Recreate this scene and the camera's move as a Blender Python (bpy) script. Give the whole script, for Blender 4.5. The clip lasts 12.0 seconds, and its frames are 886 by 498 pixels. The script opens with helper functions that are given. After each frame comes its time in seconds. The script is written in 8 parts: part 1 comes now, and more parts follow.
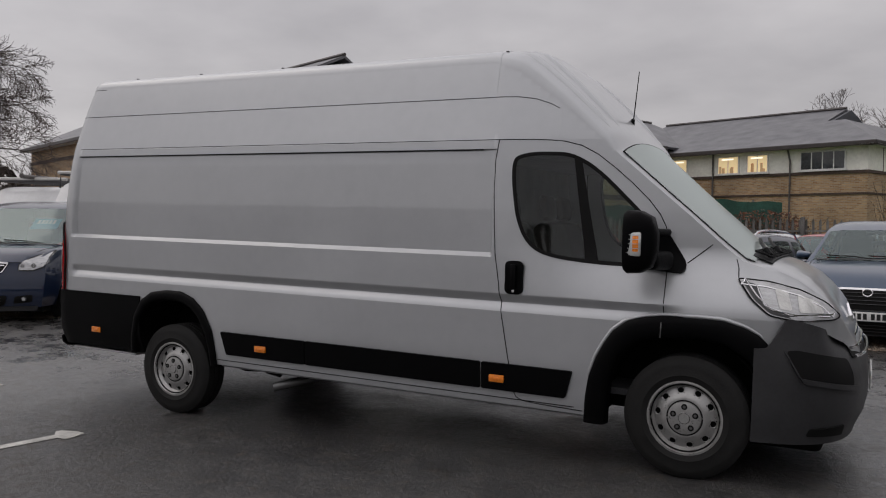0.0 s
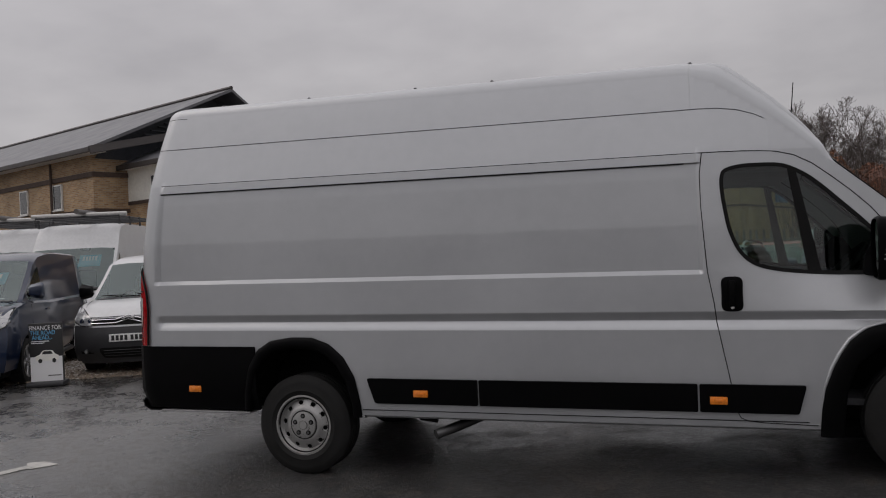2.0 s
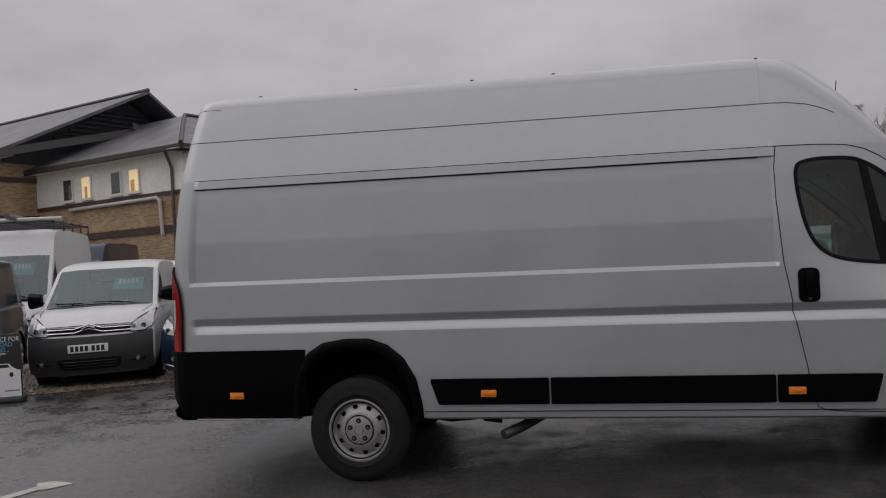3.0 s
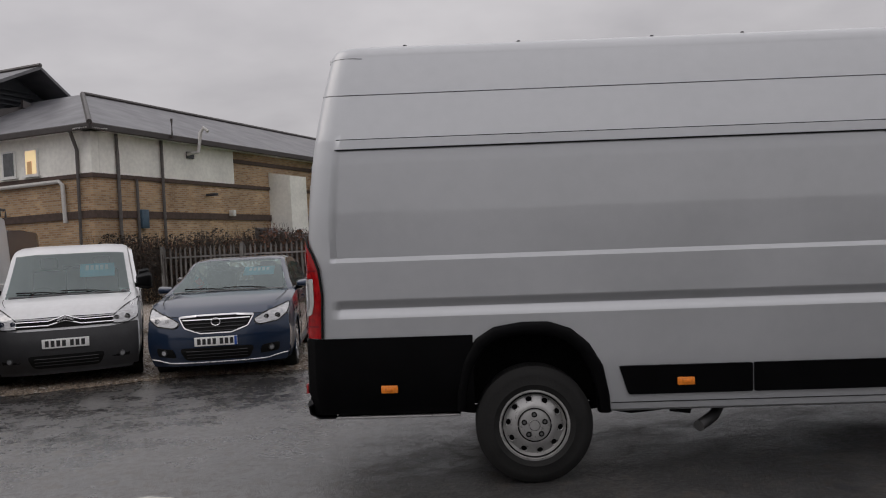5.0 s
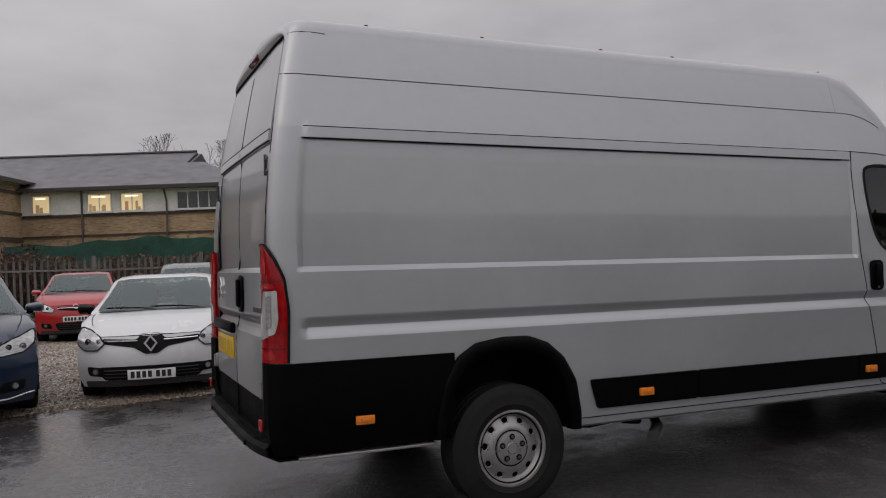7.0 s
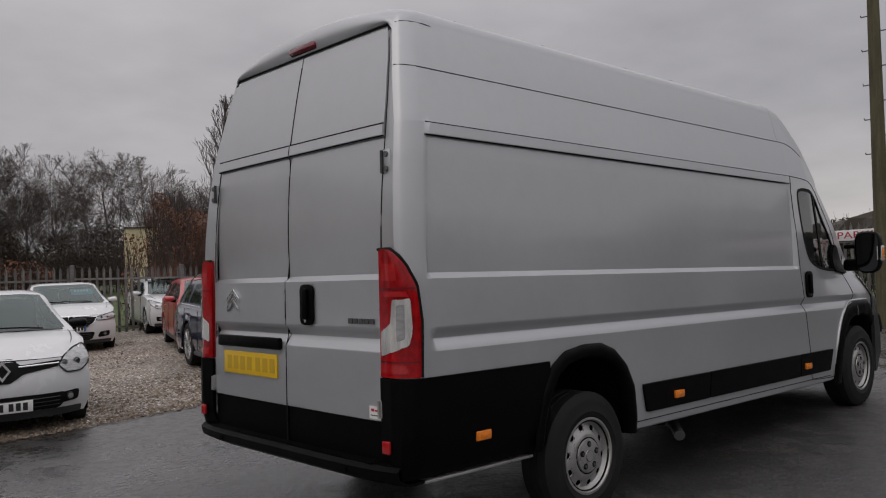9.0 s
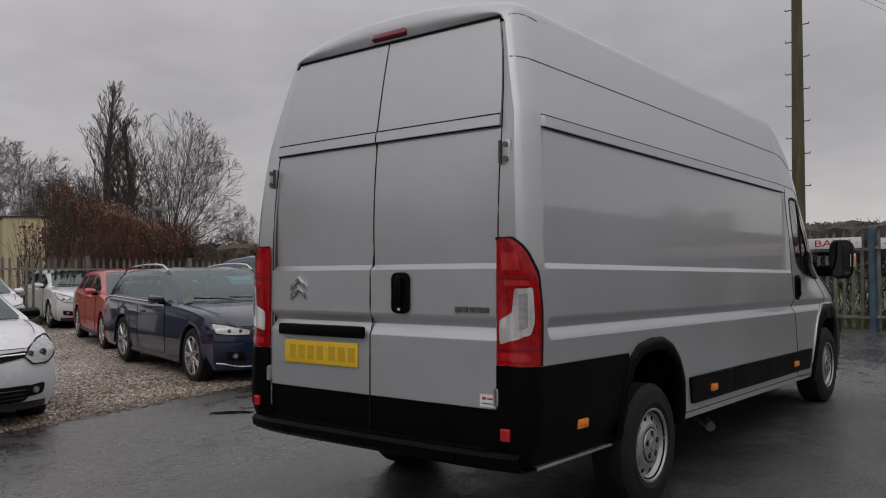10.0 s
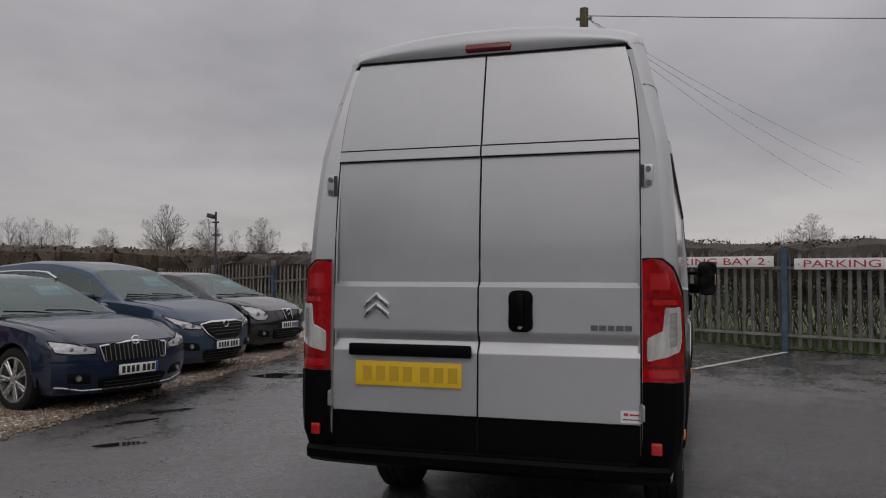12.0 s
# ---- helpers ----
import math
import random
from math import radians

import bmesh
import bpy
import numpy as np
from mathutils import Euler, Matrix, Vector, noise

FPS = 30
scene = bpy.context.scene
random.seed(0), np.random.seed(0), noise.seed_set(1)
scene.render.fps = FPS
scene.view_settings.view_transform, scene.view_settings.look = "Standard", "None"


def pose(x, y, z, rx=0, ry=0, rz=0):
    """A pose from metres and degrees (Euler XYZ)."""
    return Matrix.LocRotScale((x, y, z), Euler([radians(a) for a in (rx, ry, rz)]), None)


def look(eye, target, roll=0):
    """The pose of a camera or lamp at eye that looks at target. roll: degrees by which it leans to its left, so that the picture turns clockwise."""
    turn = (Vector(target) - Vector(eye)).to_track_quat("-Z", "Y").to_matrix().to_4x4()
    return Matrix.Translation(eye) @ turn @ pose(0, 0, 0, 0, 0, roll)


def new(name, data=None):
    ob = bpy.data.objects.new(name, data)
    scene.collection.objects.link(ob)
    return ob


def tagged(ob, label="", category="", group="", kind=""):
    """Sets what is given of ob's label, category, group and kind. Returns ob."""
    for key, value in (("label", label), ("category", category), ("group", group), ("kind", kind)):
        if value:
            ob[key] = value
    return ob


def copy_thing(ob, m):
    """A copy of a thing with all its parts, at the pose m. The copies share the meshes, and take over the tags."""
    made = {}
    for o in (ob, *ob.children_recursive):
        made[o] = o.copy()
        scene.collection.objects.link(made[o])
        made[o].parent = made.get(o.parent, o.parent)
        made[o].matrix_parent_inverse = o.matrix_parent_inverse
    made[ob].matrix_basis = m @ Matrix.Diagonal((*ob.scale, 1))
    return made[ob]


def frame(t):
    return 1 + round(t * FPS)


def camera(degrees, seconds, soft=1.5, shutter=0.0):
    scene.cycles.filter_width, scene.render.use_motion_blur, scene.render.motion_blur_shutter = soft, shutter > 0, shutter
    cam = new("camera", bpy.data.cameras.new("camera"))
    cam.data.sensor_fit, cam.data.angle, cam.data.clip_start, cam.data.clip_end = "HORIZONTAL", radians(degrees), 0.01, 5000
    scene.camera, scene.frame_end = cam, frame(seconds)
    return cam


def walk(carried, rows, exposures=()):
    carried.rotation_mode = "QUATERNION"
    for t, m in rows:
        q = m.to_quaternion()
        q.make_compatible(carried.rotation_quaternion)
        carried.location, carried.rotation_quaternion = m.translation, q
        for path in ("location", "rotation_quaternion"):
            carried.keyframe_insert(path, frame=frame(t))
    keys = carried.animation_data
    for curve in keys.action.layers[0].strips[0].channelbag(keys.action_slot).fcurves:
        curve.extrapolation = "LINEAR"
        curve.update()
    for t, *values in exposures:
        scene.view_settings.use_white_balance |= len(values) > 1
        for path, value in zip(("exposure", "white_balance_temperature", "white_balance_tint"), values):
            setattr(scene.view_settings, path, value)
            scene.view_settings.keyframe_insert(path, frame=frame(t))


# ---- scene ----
cam = camera(57.0, 12.0, soft=1.1)
ROWS = [  # seconds, place, turn
    (0.0, 0.015, 0.005, 1.519, 88.52, -0.55, 28.04),
    (0.5, -0.488, -0.086, 1.507, 88.61, 0.44, 25.70),
    (1.0, -1.025, -0.225, 1.502, 88.66, 0.88, 22.75),
    (1.5, -1.547, -0.403, 1.507, 88.93, 2.07, 20.21),
    (2.0, -2.160, -0.512, 1.530, 90.48, 2.87, 17.85),
    (2.5, -2.706, -0.650, 1.532, 90.55, 2.98, 12.76),
    (3.0, -3.271, -0.634, 1.506, 90.69, 3.44, 11.05),
    (3.5, -3.850, -0.625, 1.473, 90.62, 3.35, 8.60),
    (5.5, -5.780, -0.015, 1.471, 89.57, 2.74, -4.02),
    (6.0, -6.268, 0.170, 1.457, 89.25, 2.13, -12.52),
    (6.5, -6.682, 0.410, 1.465, 90.86, 2.04, -16.95),
    (7.0, -7.132, 0.653, 1.449, 90.68, 2.34, -23.06),
    (9.0, -8.718, 1.868, 1.456, 91.35, 2.25, -42.31),
    (9.5, -9.143, 2.262, 1.420, 91.28, 1.33, -46.62),
    (10.0, -9.514, 2.667, 1.421, 91.31, 0.75, -50.71),
    (10.5, -9.788, 3.135, 1.429, 91.36, 0.61, -58.10),
    (11.0, -10.094, 3.585, 1.447, 91.71, 0.13, -63.72),
    (11.5, -10.269, 4.097, 1.461, 91.77, -0.01, -67.97),
    (12.0, -10.474, 4.636, 1.474, 91.87, -0.12, -72.17),
]
walk(cam, [(t, pose(x, y, z, rx, ry, rz)) for t, x, y, z, rx, ry, rz in ROWS],
     [(t, stops, 6560, 12) for t, stops in ((0.0, 0.16), (0.5, 0.20), (1.0, 0.16), (1.5, 0.22), (2.0, 0.06), (2.5, 0.06), (3.0, 0.04), (4.0, 0.12), (5.5, 0.30), (6.0, 0.28), (6.5, 0.25), (7.0, 0.10), (9.0, 0.09), (10.5, 0.12), (11.0, 0.0), (11.5, 0.0), (12.0, -0.02))])

# ---- light ----
scene.view_settings.exposure = 0.0
world = bpy.data.worlds.new("overcast_sky")
world.use_nodes = True
scene.world = world
SUN_ELEV, SUN_TURN = radians(46), radians(255)


def sky_nodes():
    nt = world.node_tree
    nt.nodes.clear()
    n, l = nt.nodes.new, nt.links.new
    out, bg = n("ShaderNodeOutputWorld"), n("ShaderNodeBackground")
    sky = n("ShaderNodeTexSky")
    sky.sky_type, sky.sun_disc = "NISHITA", False
    sky.sun_elevation, sky.sun_rotation = SUN_ELEV, SUN_TURN
    sky.air_density, sky.dust_density = 1.0, 3.0
    tc = n("ShaderNodeTexCoord")
    sep = n("ShaderNodeSeparateXYZ")
    l(tc.outputs["Generated"], sep.inputs[0])
    # flat cloud sheet: the direction projected on a plane overhead
    den = n("ShaderNodeMath"); den.operation = "ADD"; den.inputs[1].default_value = 0.22
    ab = n("ShaderNodeMath"); ab.operation = "ABSOLUTE"
    l(sep.outputs["Z"], ab.inputs[0]); l(ab.outputs[0], den.inputs[0])
    px_, py_ = n("ShaderNodeMath"), n("ShaderNodeMath")
    px_.operation = py_.operation = "DIVIDE"
    l(sep.outputs["X"], px_.inputs[0]); l(den.outputs[0], px_.inputs[1])
    l(sep.outputs["Y"], py_.inputs[0]); l(den.outputs[0], py_.inputs[1])
    comb = n("ShaderNodeCombineXYZ")
    l(px_.outputs[0], comb.inputs[0]); l(py_.outputs[0], comb.inputs[1])
    big, fine = n("ShaderNodeTexNoise"), n("ShaderNodeTexNoise")
    big.inputs["Scale"].default_value, big.inputs["Detail"].default_value = 0.9, 5.0
    fine.inputs["Scale"].default_value, fine.inputs["Detail"].default_value = 3.2, 6.0
    l(comb.outputs[0], big.inputs["Vector"]); l(comb.outputs[0], fine.inputs["Vector"])
    mixn = n("ShaderNodeMix"); mixn.data_type = "FLOAT"; mixn.inputs[0].default_value = 0.3
    l(big.outputs["Fac"], mixn.inputs[2]); l(fine.outputs["Fac"], mixn.inputs[3])
    ramp = n("ShaderNodeValToRGB")
    ramp.color_ramp.elements[0].position, ramp.color_ramp.elements[0].color = 0.34, (0.375, 0.366, 0.378, 1)
    ramp.color_ramp.elements[1].position, ramp.color_ramp.elements[1].color = 0.66, (0.540, 0.528, 0.536, 1)
    l(mixn.outputs[0], ramp.inputs[0])
    # thinner, brighter cloud low in the east
    low = n("ShaderNodeMapRange"); low.interpolation_type = "SMOOTHSTEP"
    low.inputs[1].default_value, low.inputs[2].default_value = 0.17, 0.015
    l(sep.outputs["Z"], low.inputs[0])
    east = n("ShaderNodeMapRange"); east.interpolation_type = "SMOOTHSTEP"
    east.inputs[1].default_value, east.inputs[2].default_value = 0.2, 1.0
    l(sep.outputs["X"], east.inputs[0])
    both = n("ShaderNodeMath"); both.operation = "MULTIPLY"
    l(low.outputs[0], both.inputs[0]); l(east.outputs[0], both.inputs[1])
    gap = n("ShaderNodeMath"); gap.operation = "MULTIPLY"
    l(both.outputs[0], gap.inputs[0]); l(mixn.outputs[0], gap.inputs[1])
    glow = n("ShaderNodeMix"); glow.data_type = "RGBA"
    l(gap.outputs[0], glow.inputs[0]); l(ramp.outputs[0], glow.inputs[6])
    glow.inputs[7].default_value = (0.62, 0.60, 0.575, 1)
    # a heavier bank of cloud over the east
    bank = n("ShaderNodeMapRange"); bank.interpolation_type = "SMOOTHSTEP"
    bank.inputs[1].default_value, bank.inputs[2].default_value = 0.55, 0.97
    l(sep.outputs["X"], bank.inputs[0])
    hi = n("ShaderNodeMapRange"); hi.interpolation_type = "SMOOTHSTEP"
    hi.inputs[1].default_value, hi.inputs[2].default_value = 0.02, 0.22
    l(sep.outputs["Z"], hi.inputs[0])
    top = n("ShaderNodeMapRange"); top.interpolation_type = "SMOOTHSTEP"
    top.inputs[1].default_value, top.inputs[2].default_value = 0.58, 0.34
    l(sep.outputs["Z"], top.inputs[0])
    band, bk_ = n("ShaderNodeMath"), n("ShaderNodeMath")
    band.operation = bk_.operation = "MULTIPLY"
    l(hi.outputs[0], band.inputs[0]); l(top.outputs[0], band.inputs[1])
    l(bank.outputs[0], bk_.inputs[0]); l(band.outputs[0], bk_.inputs[1])
    shade = n("ShaderNodeMix"); shade.data_type = "RGBA"; shade.blend_type = "MULTIPLY"
    shade.inputs[7].default_value = (0.76, 0.76, 0.77, 1)
    l(bk_.outputs[0], shade.inputs[0]); l(glow.outputs[2], shade.inputs[6])
    # lighter cloud towards the west
    west = n("ShaderNodeMapRange"); west.interpolation_type = "SMOOTHSTEP"
    west.inputs[1].default_value, west.inputs[2].default_value, west.inputs[3].default_value, west.inputs[4].default_value = 0.5, -0.8, 1.0, 1.08
    l(sep.outputs["X"], west.inputs[0])
    mix = n("ShaderNodeMix"); mix.data_type = "RGBA"; mix.inputs[0].default_value = 0.93
    dim = n("ShaderNodeMix"); dim.data_type = "RGBA"; dim.blend_type = "MULTIPLY"; dim.inputs[0].default_value = 1.0
    dim.inputs[7].default_value = (0.08, 0.08, 0.08, 1)
    l(sky.outputs[0], dim.inputs[6])
    l(dim.outputs[2], mix.inputs[6]); l(shade.outputs[2], mix.inputs[7])
    l(mix.outputs[2], bg.inputs[0])
    # overcast: brighter towards the zenith
    zen = n("ShaderNodeMapRange"); zen.interpolation_type = "SMOOTHSTEP"
    zen.inputs[1].default_value, zen.inputs[2].default_value = 0.05, 0.95
    zen.inputs[3].default_value, zen.inputs[4].default_value = 0.97, 1.9
    l(sep.outputs["Z"], zen.inputs[0])
    north = n("ShaderNodeMapRange"); north.interpolation_type = "SMOOTHSTEP"
    north.inputs[1].default_value, north.inputs[2].default_value, north.inputs[3].default_value, north.inputs[4].default_value = 0.1, 0.8, 1.0, 0.90
    l(sep.outputs["Y"], north.inputs[0])
    power, veil = n("ShaderNodeMath"), n("ShaderNodeMath")
    power.operation = veil.operation = "MULTIPLY"
    l(zen.outputs[0], veil.inputs[0]); l(north.outputs[0], veil.inputs[1])
    l(veil.outputs[0], power.inputs[0]); l(west.outputs[0], power.inputs[1]); l(power.outputs[0], bg.inputs[1])
    l(bg.outputs[0], out.inputs[0])


sky_nodes()
sun = new("sun", bpy.data.lights.new("sun", "SUN"))
sun.data.energy, sun.data.angle, sun.data.color = 0.22, radians(40), (1.0, 0.96, 0.9)
sun.matrix_world = look((0, 0, 30), (0 - 30 * math.sin(SUN_TURN) / math.tan(SUN_ELEV), 0 - 30 * math.cos(SUN_TURN) / math.tan(SUN_ELEV), 0))

# ---- materials ----
def material(name, colour, rough=0.5, metal=0.0, coat=0.0, vary=0.0, scale=4.0, bump=0.0, bump_scale=40.0, rough_vary=0.0,
             per_object=0.0, spec=0.5, second=None, coord="Object", stretch=(1, 1, 1)):
    """A principled material with two scales of noise in colour, roughness and relief."""
    m = bpy.data.materials.new(name)
    m.use_nodes = True
    nt = m.node_tree
    b = nt.nodes["Principled BSDF"]
    n, l = nt.nodes.new, nt.links.new
    b.inputs["Base Color"].default_value = (*colour, 1)
    b.inputs["Roughness"].default_value, b.inputs["Metallic"].default_value = rough, metal
    b.inputs["Coat Weight"].default_value, b.inputs["Coat Roughness"].default_value = coat, 0.06
    b.inputs["Specular IOR Level"].default_value = spec
    tc, mp = n("ShaderNodeTexCoord"), n("ShaderNodeMapping")
    mp.inputs["Scale"].default_value = stretch
    l(tc.outputs[coord], mp.inputs[0])
    col = None
    if vary or second:
        a, c = n("ShaderNodeTexNoise"), n("ShaderNodeTexNoise")
        a.inputs["Scale"].default_value, a.inputs["Detail"].default_value = scale, 4
        c.inputs["Scale"].default_value, c.inputs["Detail"].default_value = scale * 9, 5
        l(mp.outputs[0], a.inputs[0]); l(mp.outputs[0], c.inputs[0])
        mx = n("ShaderNodeMix"); mx.data_type = "FLOAT"; mx.inputs[0].default_value = 0.4
        l(a.outputs[0], mx.inputs[2]); l(c.outputs[0], mx.inputs[3])
        rp = n("ShaderNodeValToRGB")
        lo = tuple(v * (1 - vary) for v in colour)
        hi = second or tuple(min(1, v * (1 + vary)) for v in colour)
        rp.color_ramp.elements[0].position, rp.color_ramp.elements[0].color = 0.36, (*lo, 1)
        rp.color_ramp.elements[1].position, rp.color_ramp.elements[1].color = 0.64, (*hi, 1)
        l(mx.outputs[0], rp.inputs[0])
        col = rp.outputs[0]
        if rough_vary:
            mr = n("ShaderNodeMapRange")
            mr.inputs[1].default_value, mr.inputs[2].default_value = 0.35, 0.65
            mr.inputs[3].default_value, mr.inputs[4].default_value = max(0.02, rough - rough_vary), min(1, rough + rough_vary)
            l(mx.outputs[0], mr.inputs[0]); l(mr.outputs[0], b.inputs["Roughness"])
    if per_object:
        oi, hs = n("ShaderNodeObjectInfo"), n("ShaderNodeHueSaturation")
        mr = n("ShaderNodeMapRange")
        mr.inputs[3].default_value, mr.inputs[4].default_value = 1 - per_object, 1 + per_object
        l(oi.outputs["Random"], mr.inputs[0]); l(mr.outputs[0], hs.inputs["Value"])
        if col: l(col, hs.inputs["Color"])
        else: hs.inputs["Color"].default_value = (*colour, 1)
        col = hs.outputs[0]
    if col: l(col, b.inputs["Base Color"])
    if bump:
        t, bp = n("ShaderNodeTexNoise"), n("ShaderNodeBump")
        t.inputs["Scale"].default_value, t.inputs["Detail"].default_value = bump_scale, 6
        bp.inputs["Strength"].default_value, bp.inputs["Distance"].default_value = bump, 0.01
        l(mp.outputs[0], t.inputs[0]); l(t.outputs[0], bp.inputs["Height"]); l(bp.outputs[0], b.inputs["Normal"])
    return m


def pane_material(name, tint, rough=0.03, drops=0.0, ior=1.75, gloss=(0.95, 0.97, 0.97), mist_and_sky=0.0):
    """A thin pane: see-through, with the gloss of both its faces and fine rain on it."""
    m = bpy.data.materials.new(name)
    m.use_nodes = True
    nt = m.node_tree
    nt.nodes.clear()
    n, l = nt.nodes.new, nt.links.new
    out, mix, tr, gl, fr = n("ShaderNodeOutputMaterial"), n("ShaderNodeMixShader"), n("ShaderNodeBsdfTransparent"), n("ShaderNodeBsdfGlossy"), n("ShaderNodeFresnel")
    tr.inputs[0].default_value = (*tint, 1)
    gl.inputs["Color"].default_value = (*gloss, 1)
    gl.inputs["Roughness"].default_value = rough
    fr.inputs["IOR"].default_value = ior
    l(fr.outputs[0], mix.inputs[0]); l(tr.outputs[0], mix.inputs[1]); l(gl.outputs[0], mix.inputs[2]); l(mix.outputs[0], out.inputs[0])
    if mist_and_sky:
        # misted glass and its sky reflection put in as a white film
        film, df = n("ShaderNodeMixShader"), n("ShaderNodeBsdfDiffuse")
        film.inputs[0].default_value, df.inputs[0].default_value = mist_and_sky, (0.80, 0.86, 0.84, 1)
        l(mix.outputs[0], film.inputs[1]); l(df.outputs[0], film.inputs[2]); l(film.outputs[0], out.inputs[0])
    if drops:
        tc, vo, bp = n("ShaderNodeTexCoord"), n("ShaderNodeTexNoise"), n("ShaderNodeBump")
        vo.inputs["Scale"].default_value, vo.inputs["Detail"].default_value = 70, 3
        bp.inputs["Strength"].default_value, bp.inputs["Distance"].default_value = drops, 0.004
        l(tc.outputs["Object"], vo.inputs[0]); l(vo.outputs[0], bp.inputs["Height"])
        l(bp.outputs[0], gl.inputs["Normal"])
    return m


def lamp_material(name, colour, strength):
    m = material(name, colour)
    b = m.node_tree.nodes["Principled BSDF"]
    b.inputs["Emission Color"].default_value, b.inputs["Emission Strength"].default_value = (*colour, 1), strength
    return m


def asphalt_material():
    m = bpy.data.materials.new("wet_asphalt")
    m.use_nodes = True
    nt = m.node_tree
    b = nt.nodes["Principled BSDF"]
    n, l = nt.nodes.new, nt.links.new
    tc = n("ShaderNodeTexCoord")

    def cloud(scale, detail, distortion=0.0, rough=0.5):
        t = n("ShaderNodeTexNoise")
        t.inputs["Scale"].default_value, t.inputs["Detail"].default_value = scale, detail
        t.inputs["Distortion"].default_value, t.inputs["Roughness"].default_value = distortion, rough
        l(tc.outputs["Object"], t.inputs["Vector"])
        return t.outputs[0]

    def spread(source, a, b_, c, d):
        r = n("ShaderNodeMapRange"); r.interpolation_type = "SMOOTHSTEP"
        for i, v in enumerate((a, b_, c, d)): r.inputs[i + 1].default_value = v
        l(source, r.inputs[0])
        return r.outputs[0]

    def math_(op, x, y):
        k = n("ShaderNodeMath"); k.operation = op
        for i, v in enumerate((x, y)):
            if isinstance(v, float): k.inputs[i].default_value = v
            else: l(v, k.inputs[i])
        return k.outputs[0]
    big, mid, clot, grain, fine = cloud(0.33, 4, 0.6), cloud(2.6, 6), cloud(11, 7, 0.8, 0.62), cloud(48, 6, 0, 0.65), cloud(150, 4)
    stones = n("ShaderNodeTexVoronoi"); stones.inputs["Scale"].default_value = 70
    l(tc.outputs["Object"], stones.inputs["Vector"])
    mx = math_("ADD", math_("MULTIPLY", big, 0.60), math_("MULTIPLY", mid, 0.40))
    # colour: dark binder, browner worn patches, paler chippings
    rp = n("ShaderNodeValToRGB")
    rp.color_ramp.elements[0].position, rp.color_ramp.elements[0].color = 0.36, (0.026, 0.026, 0.027, 1)
    rp.color_ramp.elements[1].position, rp.color_ramp.elements[1].color = 0.64, (0.052, 0.050, 0.048, 1)
    l(mx, rp.inputs[0])
    moss = n("ShaderNodeMix"); moss.data_type = "RGBA"
    moss.inputs[7].default_value = (0.050, 0.040, 0.029, 1)
    l(spread(clot, 0.50, 0.68, 0.0, 0.75), moss.inputs[0]); l(rp.outputs[0], moss.inputs[6])
    hs = n("ShaderNodeHueSaturation")
    l(math_("MULTIPLY", spread(grain, 0.30, 0.72, 0.35, 1.75), spread(fine, 0.25, 0.75, 0.6, 1.4)), hs.inputs["Value"])
    l(moss.outputs[2], hs.inputs["Color"])
    chip = n("ShaderNodeMix"); chip.data_type = "RGBA"
    chip.inputs[7].default_value = (0.16, 0.15, 0.14, 1)
    pick = n("ShaderNodeSeparateColor")
    l(stones.outputs["Color"], pick.inputs[0])
    l(math_("MULTIPLY", math_("GREATER_THAN", pick.outputs[0], 0.955), math_("LESS_THAN", stones.outputs["Distance"], 0.34)), chip.inputs[0])
    l(hs.outputs[0], chip.inputs[6])
    sx = n("ShaderNodeSeparateXYZ")
    l(tc.outputs["Object"], sx.inputs[0])
    # smoother western end; the wet sky sheen is put into its paler colour
    sky_sheen = spread(math_("ADD", sx.outputs["X"], math_("MULTIPLY", mx, 2.0)), -5.2, -7.4, 0.0, 1.0)
    # rougher, less glossy zone round the parked van, which darkens the ground
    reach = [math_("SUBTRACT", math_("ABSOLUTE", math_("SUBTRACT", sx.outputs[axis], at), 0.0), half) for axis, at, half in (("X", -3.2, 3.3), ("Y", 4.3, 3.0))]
    van_zone = spread(math_("ADD", math_("MAXIMUM", *reach), math_("MULTIPLY", mx, 5.0)), 3.6, 1.2, 0.0, 1.0)
    wet = spread(mx, 0.40, 0.60, 0.17, 0.42)
    patch_ = spread(clot, 0.42, 0.62, -0.06, 0.10)
    l(math_("ADD", math_("ADD", wet, patch_), math_("MULTIPLY", van_zone, 0.22)), b.inputs["Roughness"])
    l(math_("SUBTRACT", 0.75, math_("MULTIPLY", van_zone, 0.12)), b.inputs["Specular IOR Level"])
    height = math_("ADD", math_("ADD", math_("MULTIPLY", grain, 0.55), math_("MULTIPLY", fine, 0.22)), math_("MULTIPLY", clot, 0.9))
    firm = math_("MULTIPLY", spread(mx, 0.36, 0.58, 0.22, 0.75), math_("SUBTRACT", 1.0, math_("MULTIPLY", sky_sheen, 0.45)))
    tone = n("ShaderNodeHueSaturation")
    l(math_("ADD", 1.0, math_("MULTIPLY", sky_sheen, 0.7)), tone.inputs["Value"]); l(chip.outputs[2], tone.inputs["Color"]); l(tone.outputs[0], b.inputs["Base Color"])
    bp = n("ShaderNodeBump"); bp.inputs["Distance"].default_value = 0.014
    l(math_("ADD", firm, math_("MULTIPLY", van_zone, 0.45)), bp.inputs["Strength"]); l(height, bp.inputs["Height"]); l(bp.outputs[0], b.inputs["Normal"])
    # thin film of water that lies flatter than the grit
    b.inputs["Coat IOR"].default_value = 1.4
    l(math_("SUBTRACT", 0.9, math_("MULTIPLY", van_zone, 0.55)), b.inputs["Coat Weight"])
    l(math_("ADD", wet, patch_), b.inputs["Coat Roughness"])
    bc = n("ShaderNodeBump"); bc.inputs["Distance"].default_value = 0.010
